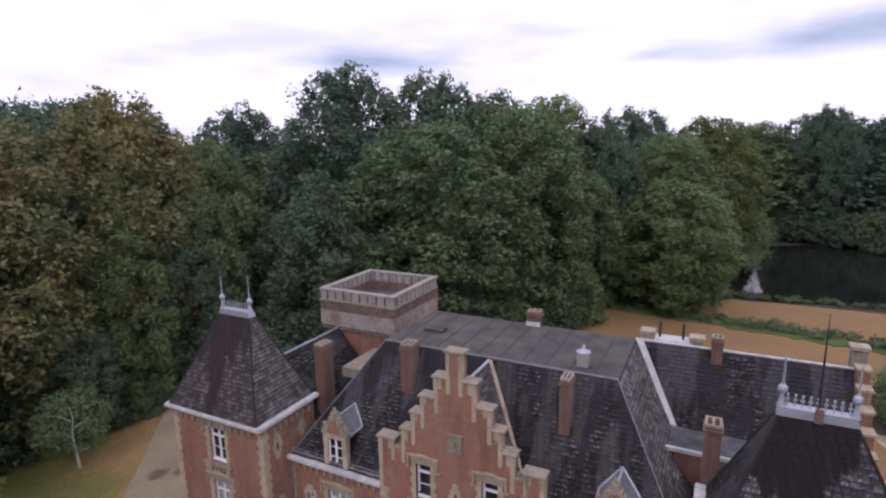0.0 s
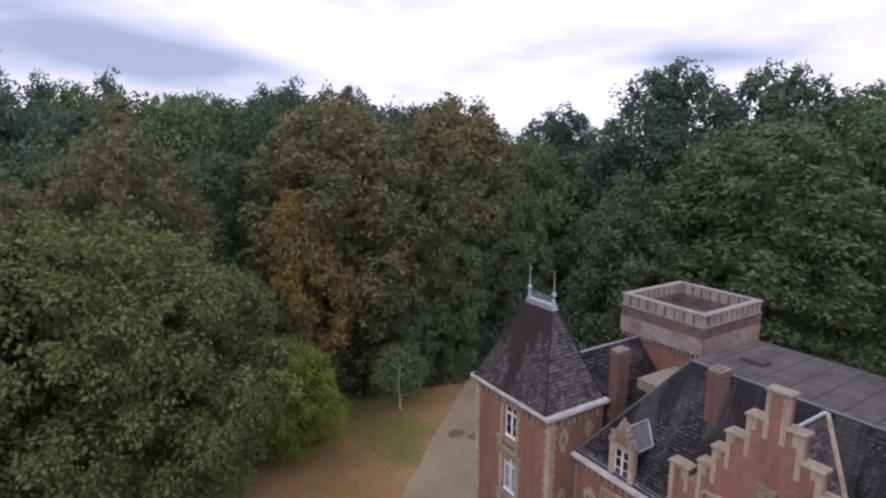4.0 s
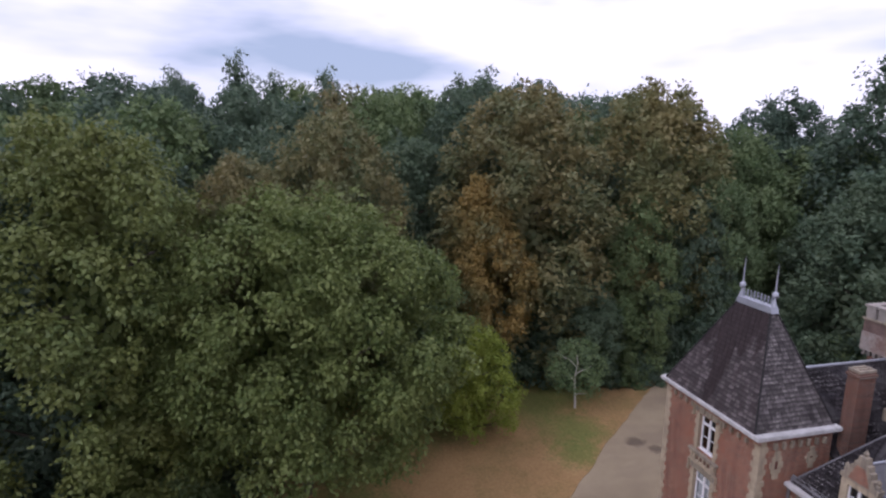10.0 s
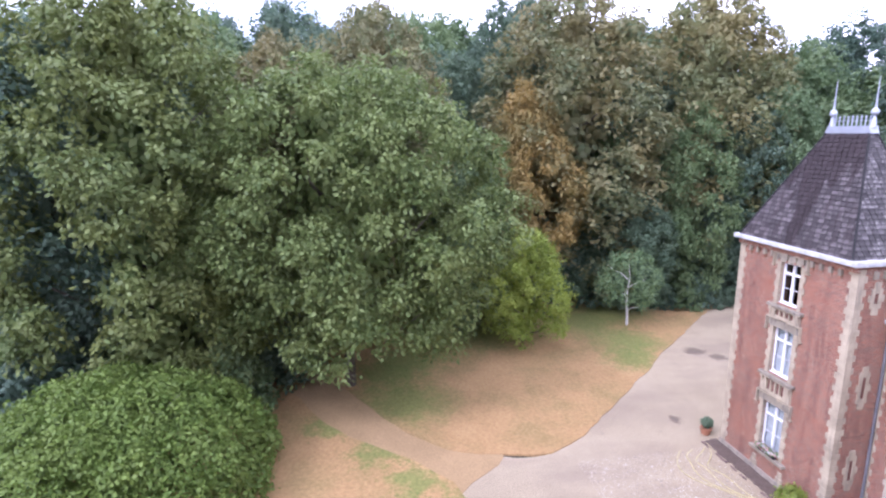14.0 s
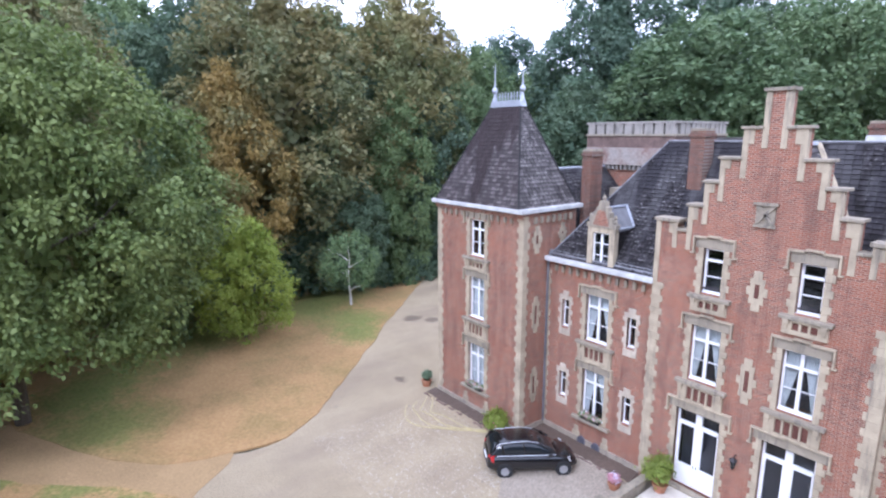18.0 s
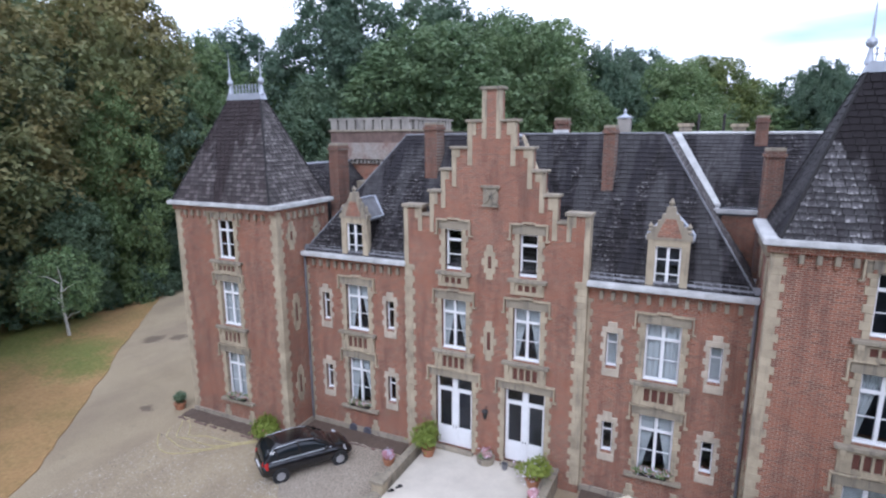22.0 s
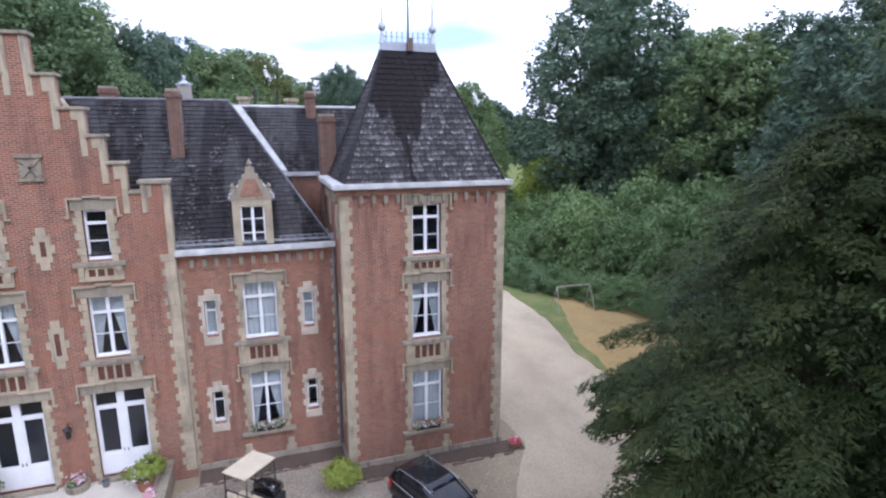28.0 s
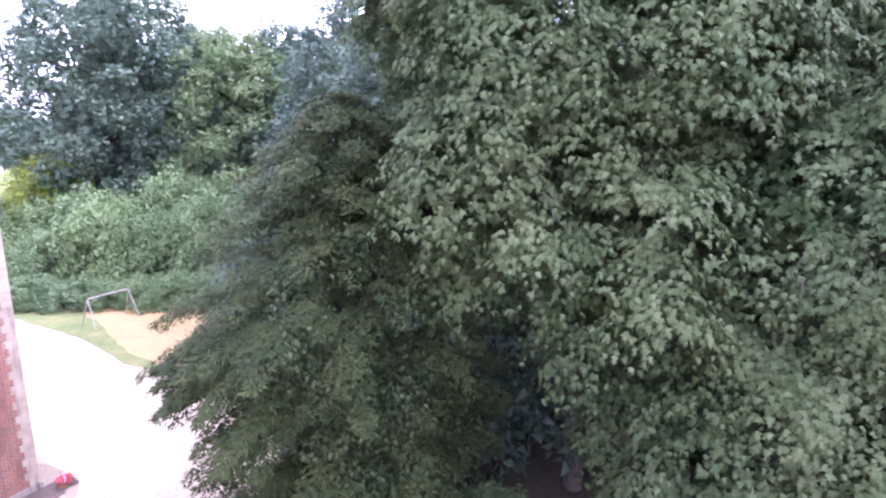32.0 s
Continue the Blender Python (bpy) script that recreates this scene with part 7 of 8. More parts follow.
def fronds(h, r, count, per, size, seed, boughs=0):
    """Feathery drooping sprays round an upright tree, needle shoots set along each on both sides."""
    rng = np.random.default_rng(seed)
    rnd = random.Random(seed)
    vs = []
    for i in range(count + boughs):
        t = (i + 0.5) / count if i < count else rnd.uniform(0.4, 0.58)
        z = 0.3 + (h - 0.8) * t
        rr = r * math.sqrt(1.02 - t ** 2.2) * (0.74 + 0.26 * min(1.0, z / 6.0)) * rnd.uniform(0.7, 1.06)
        a = i * 2.39996 + rnd.uniform(-0.3, 0.3)
        ln = rnd.uniform(1.0, 2.3) * (1.0 - 0.35 * t)
        if i >= count:
            # long low boughs on the open side
            a, rr, ln = rnd.uniform(1.9, 3.4), r * rnd.uniform(0.92, 1.08), rnd.uniform(1.8, 2.6)
        o = np.array([math.cos(a) * (rr - ln), math.sin(a) * (rr - ln), z])
        out = np.array([math.cos(a), math.sin(a), 0.0])
        tang = np.array([-math.sin(a), math.cos(a), 0.0])
        many = per if i < count else per * 3
        q = rng.random(many)
        up = rnd.uniform(0.05, 0.35)
        axis = o + out * (q * ln)[:, None] + np.array([0, 0, 1.0]) * ((up * q - 0.55 * q * q) * ln)[:, None]
        side = np.where(rng.random(many) < 0.5, -1.0, 1.0)
        wide = ln * (0.34 if i < count else 0.22) * np.sin(3.0 * np.minimum(1.0, q * 0.75 + 0.2)) * rng.random(many)
        p = axis + tang * (side * wide)[:, None] + rng.normal(size=(many, 3)) * 0.05 - np.array([0, 0, 1.0]) * (wide * 0.35)[:, None]
        d = out * 0.75 + tang * (side * 0.8)[:, None] + rng.normal(size=(many, 3)) * 0.25 - np.array([0, 0, 0.35])
        d /= np.linalg.norm(d, axis=1)[:, None]
        nor = np.array([0, 0, 1.0]) + rng.normal(size=(many, 3)) * 0.35 + out * 0.3
        nor -= d * np.sum(nor * d, 1)[:, None]
        nor /= np.linalg.norm(nor, axis=1)[:, None]
        s2 = np.cross(nor, d)
        s = size * rng.uniform(0.6, 1.4, many)[:, None]
        v = np.empty((many, 4, 3))
        v[:, 0] = p - d * s * 0.5
        v[:, 1] = p - s2 * s * 0.15 - nor * s * 0.05
        v[:, 2] = p + d * s * 0.6
        v[:, 3] = p + s2 * s * 0.15 - nor * s * 0.05
        vs.append(v.reshape(-1, 3))
    v = np.concatenate(vs)
    n = len(v) // 4
    k = np.arange(n)[:, None] * 4
    f = np.concatenate([k + np.array([0, 1, 2]), k + np.array([0, 2, 3])], 1).reshape(-1)
    me = bpy.data.meshes.new("crown")
    me.vertices.add(len(v))
    me.vertices.foreach_set("co", v.reshape(-1))
    me.loops.add(len(f))
    me.loops.foreach_set("vertex_index", f.astype(np.int32))
    me.polygons.add(n * 2)
    me.polygons.foreach_set("loop_start", np.arange(0, n * 6, 3, dtype=np.int32))
    me.update(calc_edges=True)
    return me


yew = make_tree("yew_tree", "dark green yew with feathery drooping sprays", 12.6, 4.0, 0.4, 26000, 0.13, LEAF_YEW, 49, "dome", droop=0.8, boughs=40, clump=0.7)
part("sprays", fronds(13.9, 5.3, 640, 270, 0.125, 50, 40), LEAF_YEW, yew).name = "spray_layer"
put(yew, 10.7, 7.5, 1.0, 1.0, 0.0, True)


def hanging_crown(masses, sprays, per, leaf, seed, side):
    """Leafy masses hung with drooping sprays of lobed leaves, thickest on the open side."""
    rng = np.random.default_rng(seed)

    def unit(v):
        return v / (np.linalg.norm(v, axis=-1)[..., None] + 1e-9)

    def put_leaves(p, ax, nor, size):
        nor = unit(nor)
        ax = unit(ax - nor * np.sum(ax * nor, 1)[:, None])
        sd = np.cross(nor, ax)
        s = size * rng.uniform(0.6, 1.3, len(p))
        u, v = (np.array(c) for c in zip(*LEAF_PALM))
        u = u[None] * s[:, None] * rng.uniform(0.85, 1.15, len(p))[:, None]
        v = (v[None] + 0.4) * s[:, None]
        return p[:, None] + sd[:, None] * u[..., None] + ax[:, None] * v[..., None] - nor[:, None] * (np.abs(u) * 0.35 + v * v / s[:, None] * 0.35)[..., None]

    # every mass is a heap of boughs
    cs, rb, lead = [], [], []
    for x, y, z, rx, rz, n in masses:
        k = np.arange(n) + 0.5
        c = 1 - 2 * k / n
        a = k * 2.39996 + rng.uniform(-0.4, 0.4, n)
        d = np.stack([np.sqrt(1 - c * c) * np.cos(a), np.sqrt(1 - c * c) * np.sin(a), c], 1)
        b = rx * rng.uniform(0.2, 0.36, n)
        cs.append(np.array([x, y, z]) + d * np.stack([rx - b * 0.7, rx - b * 0.7, rz - b * 0.7], 1) * rng.uniform(0.88, 1.06, n)[:, None])
        rb.append(b)
        lead.append(d)
    cs, rb, lead = np.concatenate(cs), np.concatenate(rb), np.concatenate(lead)
    open_side = lead @ np.array(side)
    share = rb ** 2 * np.where(open_side > -0.1, 1.0, 0.12)
    share /= share.sum()

    def skin(n):
        i = rng.choice(len(cs), n * 3, p=share)
        d = unit(rng.normal(size=(n * 3, 3)) + lead[i] * 0.7 + np.array([0, 0, 0.25]))
        p = cs[i] + d * rb[i][:, None] * np.array([1, 1, 0.8])
        ok = np.ones(len(p), bool)
        for c, b in zip(cs, rb):
            e = (p - c) / (b * np.array([1, 1, 0.8]))
            ok &= np.sum(e * e, 1) > 0.7
        return p[ok][:n], d[ok][:n]

    o, d = skin(sprays)
    n = len(o)
    flat = unit(d * np.array([1, 1, 0.25]) + rng.normal(size=(n, 3)) * np.array([0.35, 0.35, 0.1]))
    ln = rng.uniform(0.55, 1.25, n)
    many = rng.poisson(per, n) + 6
    i = np.repeat(np.arange(n), many)
    q = rng.random(len(i)) ** 0.8
    tang = unit(np.cross(flat, np.array([0, 0, 1.0])))
    over = rng.normal(size=len(i)) * 0.2
    p = o[i] + flat[i] * (ln[i] * (q - 0.35))[:, None] - np.array([0, 0, 1.0]) * (ln[i] * 0.75 * q * q)[:, None]
    p = p + tang[i] * (over * ln[i] * (0.6 + 0.8 * q))[:, None] + rng.normal(size=p.shape) * 0.05
    ax = flat[i] * 0.55 + tang[i] * (over * 2.4)[:, None] + rng.normal(size=p.shape) * 0.3 - np.array([0, 0, 1.0]) * (0.25 + 0.7 * q)[:, None]
    nor = np.array([0, 0, 0.75]) + flat[i] * (0.35 + 0.5 * q)[:, None] + tang[i] * (over * 0.9)[:, None] + rng.normal(size=p.shape) * 0.28
    groups = [put_leaves(p, ax, nor, leaf)]
    # the shaded leaves behind them
    for n, lo, hi, size in ((len(p) // 4, 0.35, 1.0, leaf * 1.25), (len(p) // 8, 1.0, 2.2, leaf * 2.2)):
        ip, idr = skin(n)
        ip = ip - idr * rng.uniform(lo, hi, len(ip))[:, None]
        groups.append(put_leaves(ip, rng.normal(size=ip.shape) * 0.6 - np.array([0, 0, 0.5]), idr + rng.normal(size=ip.shape) * 0.5, size))
    return leaf_mesh(groups)


def hanging_tree(label, x, y, h, masses, sprays, per, leaf, seed, side, mat):
    root = thing("tree", label, "tree")
    root.location = (x, y, -0.1)
    rnd = random.Random(seed)
    bm = bmesh.new()
    tube(bm, [(rnd.uniform(-0.2, 0.2) * k, rnd.uniform(-0.2, 0.2) * k, h * k / 5 - (0.4 if k == 0 else 0)) for k in range(6)], h * 0.016, h * 0.004, 10)
    for mx, my, mz, rx, rz, n in masses:
        for j in range(3):
            a = j * 2.1 + rnd.uniform(0, 1)
            z0 = max(1.2, mz - rz * 0.7)
            tube(bm, [(0, 0, z0), (mx * 0.5, my * 0.5, z0 + 1.0), (mx + rx * 0.4 * math.cos(a), my + rx * 0.4 * math.sin(a), mz + rz * rnd.uniform(-0.2, 0.4))], h * 0.007, h * 0.002, 6)
    me = bpy.data.meshes.new("trunk")
    bm.to_mesh(me)
    bm.free()
    part("trunk", me, BARK, root)
    part("crown", hanging_crown(masses, sprays, per, leaf, seed, side), mat, root)
    for mx, my, mz, rx, rz, n in masses:
        for j in range(3):
            # bare pale twigs that hang out of the leaves
            a = math.atan2(side[1], side[0]) + rnd.uniform(-0.8, 0.8)
            px, py, pz = mx + (rx + 0.25) * math.cos(a), my + (rx + 0.25) * math.sin(a), mz + rnd.uniform(-0.35, 0.3) * rz
            bm = bmesh.new()
            tube(bm, [(px, py, pz), (px + 0.15 * math.cos(a), py + rnd.uniform(-0.3, 0.3), pz - 0.35), (px + 0.1 * math.cos(a), py + rnd.uniform(-0.4, 0.4), pz - 0.8), (px, py + rnd.uniform(-0.5, 0.5), pz - 1.3)], 0.01, 0.004, 5)
            me = bpy.data.meshes.new("twig")
            bm.to_mesh(me)
            bm.free()
            part("twig", me, BARK, root)
    return root


hanging_tree("tall sycamore with hanging palmate leaves", 15.5, 1.4, 22,
             [(-3.0, 1.4, 11.2, 4.3, 3.4, 36), (-0.3, 0.2, 16.0, 6.6, 5.4, 50), (-2.9, -2.6, 9.6, 4.0, 3.4, 28)], 2700, 36, 0.15, 51, (-0.9, 0.1, 0.35), LEAF_SILVER)
hanging_tree("broad low sycamore with drooping palmate leaves", 13.9, -5.4, 17,
             [(-1.9, 1.1, 5.6, 4.3, 4.0, 36), (-0.2, -1.4, 10.4, 5.2, 5.0, 40)], 2100, 36, 0.15, 57, (-0.9, 0.25, 0.35), LEAF_SILVER)
wood("shrub", 17.5, 3.5, 8.0, 3.6)
wood("shrub", 21.0, 5.0, 10.0, 4.4)
wood("shrub2", 10.2, 3.9, 2.0, 1.7)
wood("shrub2", 11.6, 3.2, 1.7, 1.6)
wood("shrub", 10.4, 1.6, 1.8, 1.6)
wood("green2", 21.5, -13.5, 22, 8.5)

# reeds and brambles along the ditch and the pond's edge
rnd = random.Random(23)
cs, rs = [], []
for x0, y0, x1, y1, n, wide, size in ((-11, 82, 40, 74.5, 120, 1.6, 0.7), (4, 93.6, 24, 95, 26, 0.5, 0.6), (24, 95, 62, 92.5, 40, 0.6, 0.6), (-10, 88, 4, 93, 16, 1.0, 0.8)):
    for i in range(n):
        t = (i + rnd.random()) / n
        cs.append((x0 + (x1 - x0) * t + rnd.uniform(-0.4, 0.4), y0 + (y1 - y0) * t + rnd.uniform(-wide, wide), rnd.uniform(0.1, 0.5)))
        rs.append(size * rnd.uniform(0.6, 1.5))
reeds = part("ditch_growth", leaf_cloud(cs, rs, 14000, 0.3, 24, 0.7, tri=True), LEAF_GREEN)
tagged(reeds, "rank green growth along the ditch and pond", "growth", kind="stuff")
bramble = make_tree("bush", "yellow-green bush at the water's edge", 4.2, 2.6, 0.2, 3600, 0.3, LEAF_MID, 77, "dome", cat="bush", limbs=3, boughs=20, clump=0.6)
put(bramble, 0.6, 92.5, 1.0, 1.0, 0.4, True)

# ---- things before the house ----
def loft(rings, bm=None, cap=True):
    """A skin through rings with equal numbers of points."""
    bm = bm or bmesh.new()
    vs = [[bm.verts.new(p) for p in r] for r in rings]
    n = len(vs[0])
    for a, b in zip(vs, vs[1:]):
        for i in range(n):
            bm.faces.new((a[i], a[(i + 1) % n], b[(i + 1) % n], b[i]))
    if cap:
        bm.faces.new(vs[0][::-1])
        bm.faces.new(vs[-1])
    return bm


def smooth(ob):
    for p in ob.data.polygons:
        p.use_smooth = True
    return ob


def body_ring(x, w, z0, z1, tuck=0.9, k=6):
    """A rounded cross section of a car at x."""
    out = []
    for i in range(k * 4):
        a = 6.28318 * (i + 0.5) / (k * 4)
        c, s = math.cos(a), math.sin(a)
        yy = math.copysign(abs(c) ** 0.45, c) * w
        zz = math.copysign(abs(s) ** 0.6, s)
        if zz > 0:
            yy *= 1 - (1 - tuck) * zz
        out.append((x, yy, (z0 + z1) / 2 + zz * (z1 - z0) / 2))
    return out


def wheel(root, x, y, r, side):
    w = part("wheel", lathe([(r * 0.6, -0.09), (r * 0.93, -0.09), (r, -0.06), (r, 0.06), (r * 0.93, 0.09), (r * 0.6, 0.09), (r * 0.6, -0.09)], 24), RUBBER, root, "black rubber tyre")
    w.matrix_basis = pose(x, y, r, 90, 0, 0)
    bm = lathe([(0, 0.045), (r * 0.16, 0.06), (r * 0.2, 0.03), (r * 0.5, 0.03), (r * 0.6, 0.07), (r * 0.6, -0.02), (0, -0.02)], 20)
    for i in range(7):
        a = i * 6.28318 / 7
        c, s = math.cos(a), math.sin(a)
        pts = []
        for q, t in ((0.15, -0.05), (0.58, -0.035), (0.58, 0.035), (0.15, 0.05)):
            pts.append((q * r * c - t * s, q * r * s + t * c))
        solid(bm, [(px, py, 0.03) for px, py in pts], [(px, py, 0.075) for px, py in pts])
    rim = part("rim", bm, ALLOY, w, "silver spoked rim")
    rim.matrix_basis = pose(0, 0, 0.03, 0, 0, 0) if side < 0 else pose(0, 0, -0.03, 180, 0, 0)
    return w


def make_car(label, at, turn, paint, glass_roof=False):
    car = thing("car", label, "car", at, turn)
    st = ((-1.97, 0.72, 0.42, 0.72), (-1.93, 0.80, 0.30, 0.95), (-1.7, 0.84, 0.24, 1.0), (-1.0, 0.86, 0.22, 0.99), (0.0, 0.87, 0.22, 0.97), (0.9, 0.86, 0.22, 0.95), (1.35, 0.84, 0.24, 0.88), (1.75, 0.78, 0.28, 0.76), (1.92, 0.68, 0.34, 0.62), (1.97, 0.58, 0.4, 0.54))
    b = part("body", loft([body_ring(x, w, a, c, 0.93) for x, w, a, c in st]), paint, car)
    smooth(b)
    # cabin: glass body with a painted roof shell over it
    cab = ((-1.9, 0.70, 0.9, 0.98, 0.95), (-1.82, 0.71, 0.9, 1.2, 0.86), (-1.6, 0.72, 0.9, 1.45, 0.8), (-1.0, 0.73, 0.9, 1.53, 0.79), (-0.2, 0.73, 0.9, 1.53, 0.79), (0.25, 0.73, 0.9, 1.45, 0.8), (0.75, 0.74, 0.9, 1.15, 0.87), (1.15, 0.74, 0.88, 0.93, 0.97))
    smooth(part("cabin_glass", loft([body_ring(x, w * 1.02, a - 0.1, c, t) for x, w, a, c, t in cab]), CAR_GLASS, car, "dark tinted windows"))
    roof = []
    for x, w, a, c, t in cab[2:6]:
        roof.append([(x + (0.05 if i in () else 0), y * w * t * 1.03, c + dz) for i, (y, dz) in enumerate(((-1.0, -0.09), (-0.98, -0.02), (-0.8, 0.018), (0, 0.03), (0.8, 0.018), (0.98, -0.02), (1.0, -0.09), (0, -0.06)))])
    r = part("roof_panel", loft(roof), paint if not glass_roof else CAR_GLASS, car)
    smooth(r)
    for s in (-1, 1):
        # pillars, waist trim, mirrors, lamps, handles
        for x0, z0, x1, z1, rr in ((0.98, 0.98, 0.25, 1.44, 0.035), (-0.35, 0.95, -0.45, 1.5, 0.03), (-1.25, 0.96, -1.4, 1.47, 0.04), (-1.85, 0.98, -1.62, 1.42, 0.06)):
            bm = tube(bmesh.new(), [(x0, s * 0.755, z0), ((x0 + x1) / 2, s * 0.70, (z0 + z1) / 2), (x1, s * 0.60, z1)], rr, rr, 6)
            part("pillar", bm, paint, car)
        part("window_trim", tube(bmesh.new(), [(-1.6, s * 0.80, 1.0), (-0.4, s * 0.815, 0.985), (0.95, s * 0.80, 0.95)], 0.016, 0.016, 5), ALLOY, car, "thin chrome waist trim")
        part("window_trim", tube(bmesh.new(), [(-1.75, s * 0.68, 1.22), (-1.45, s * 0.62, 1.47), (-0.3, s * 0.60, 1.53), (0.3, s * 0.61, 1.43), (0.95, s * 0.76, 1.0)], 0.014, 0.014, 5), ALLOY, car)
        m = loft([body_ring(0.62, 0.05, 0.98, 1.1, 0.9, 2), body_ring(0.7, 0.11, 0.95, 1.13, 0.9, 2), body_ring(0.78, 0.08, 0.97, 1.1, 0.9, 2)])
        bmesh.ops.translate(m, verts=m.verts, vec=(0, s * 0.92, 0))
        smooth(part("wing_mirror", m, paint, car))
        part("tail_lamp", solid(bmesh.new(), [(-1.96, s * 0.6, 0.72), (-1.78, s * 0.86, 0.72), (-1.76, s * 0.84, 1.0), (-1.93, s * 0.62, 1.0)],
                                [(-1.9, s * 0.58, 0.72), (-1.72, s * 0.82, 0.72), (-1.7, s * 0.8, 1.0), (-1.87, s * 0.6, 1.0)]), LAMP_RED, car, "red tail lamp")
        part("headlamp", solid(bmesh.new(), [(1.9, s * 0.42, 0.58), (1.62, s * 0.82, 0.62), (1.52, s * 0.8, 0.8), (1.72, s * 0.45, 0.74)],
                               [(1.84, s * 0.42, 0.56), (1.58, s * 0.78, 0.6), (1.48, s * 0.76, 0.78), (1.66, s * 0.45, 0.72)]), LAMP_CLEAR, car, "clear headlamp")
        for x in (-0.25, -1.05):
            part("door_handle", boxes((x - 0.09, x + 0.09, s * 0.875 - 0.015, s * 0.875 + 0.015, 0.84, 0.87)), paint, car)
        for x in (-1.25, 1.3):
            part("wheel_arch", lathe([(0.26, -0.04), (0.35, -0.04), (0.35, 0.04), (0.26, 0.04), (0.26, -0.04)], 20), RUBBER, car).matrix_basis = pose(x, s * 0.84, 0.31, 90, 0, 0)
            wheel(car, x, s * 0.79, 0.3, s)
    part("number_plate", boxes((-2.0, -1.965, -0.26, 0.26, 0.62, 0.73)), WHITE, car, "plain white number plate")
    part("bumper_strip", boxes((-1.99, -1.93, -0.7, 0.7, 0.45, 0.52)), RUBBER, car)
    part("rear_wiper", boxes((-1.87, -1.84, -0.3, 0.05, 1.08, 1.1)), RUBBER, car)
    return car


make_car("black five-door hatchback parked on the gravel", (-15.95, 16.65, 0), 55.5, CAR_BLACK)
make_car("dark car with glass roof parked by the tower", (3.3, 14.35, 0), -68, CAR_BLACK, True)

# golf cart
cart = thing("golf_cart", "cream and black golf cart with flat canopy roof", "golf cart", (-2.72, 16.75, 0), 46)
bm = boxes((-0.72, 0.72, -0.52, 0.52, 1.84, 1.89))
bmesh.ops.bevel(bm, geom=bm.edges[:], offset=0.025, segments=2, affect="EDGES")
part("canopy", bm, CREAM, cart, "cream canopy roof")
part("chassis", boxes((-1.05, 1.05, -0.55, 0.55, 0.24, 0.36)), IRON, cart)
smooth(part("front_cowl", loft([body_ring(0.55, 0.5, 0.3, 0.85, 0.9, 3), body_ring(0.85, 0.5, 0.3, 0.8, 0.85, 3), body_ring(1.15, 0.4, 0.32, 0.62, 0.85, 3)]), CAR_BLACK, cart))
part("seat_base", boxes((-0.6, 0.05, -0.52, 0.52, 0.36, 0.62)), CAR_BLACK, cart)
for y0, y1 in ((-0.5, -0.03), (0.03, 0.5)):
    bm = boxes((-0.5, 0.06, y0, y1, 0.62, 0.74))
    bmesh.ops.bevel(bm, geom=bm.edges[:], offset=0.03, segments=2, affect="EDGES")
    part("seat", bm, CREAM, cart)
    bm = boxes((-0.62, -0.5, y0, y1, 0.72, 1.08))
    bmesh.ops.bevel(bm, geom=bm.edges[:], offset=0.03, segments=2, affect="EDGES")
    part("backrest", bm, CREAM, cart)
part("rear_deck", boxes((-1.1, -0.62, -0.5, 0.5, 0.36, 0.56)), CAR_BLACK, cart)
for y0, y1 in ((-0.48, -0.03), (0.03, 0.48)):
    bm = boxes((-1.12, -0.7, y0, y1, 0.56, 0.66))
    bmesh.ops.bevel(bm, geom=bm.edges[:], offset=0.03, segments=2, affect="EDGES")
    part("rear_seat", bm, CREAM, cart)
part("backrest_frame", tube(bmesh.new(), [(-0.56, -0.54, 0.6), (-0.56, -0.54, 1.12), (-0.56, 0.54, 1.12), (-0.56, 0.54, 0.6)], 0.022, 0.022, 6), IRON, cart)
part("windscreen", boxes((0.66, 0.67, -0.48, 0.48, 0.85, 1.8)), GLASS, cart)
for x, y in ((-0.66, -0.48), (-0.66, 0.48), (0.68, -0.48), (0.68, 0.48)):
    part("roof_post", tube(bmesh.new(), [(x * 1.05, y, 0.4), (x, y, 1.1), (x * 0.95, y, 1.86)], 0.02, 0.02, 6), IRON, cart)
part("steering_wheel", lathe([(0.15, 0), (0.17, 0.015), (0.15, 0.03), (0.13, 0.015), (0.15, 0)], 16), RUBBER, cart).matrix_basis = pose(0.4, 0.25, 0.95, 0, 50, 0)
for x in (-0.78, 0.8):
    for s in (-1, 1):
        w = part("wheel", lathe([(0.1, -0.08), (0.2, -0.09), (0.22, -0.05), (0.22, 0.05), (0.2, 0.09), (0.1, 0.08), (0.0, 0.06)], 18), RUBBER, cart)
        w.matrix_basis = pose(x, s * 0.5, 0.22, 90, 0, 0)


# ---- plants in pots, flowers ----
def small_cloud(r, n, size, seed, flat=0.8, z=0.0, lumps=9):
    rnd = random.Random(seed)
    cs, rs = [], []
    for i in range(lumps):
        a = rnd.uniform(0, 6.28)
        q = r * 0.55 * math.sqrt(rnd.random())
        cs.append((q * math.cos(a), q * math.sin(a), z + r * rnd.uniform(-0.3, 0.45) * flat))
        rs.append(r * rnd.uniform(0.38, 0.55))
    return leaf_cloud(cs, rs, n, size, seed, flat)


def pot_bm(r, h):
    return lathe([(0, 0), (r * 0.72, 0), (r * 0.95, h * 0.86), (r * 1.06, h * 0.86), (r * 1.06, h), (r * 0.92, h), (r * 0.88, h * 0.9), (0, h * 0.9)], 18)


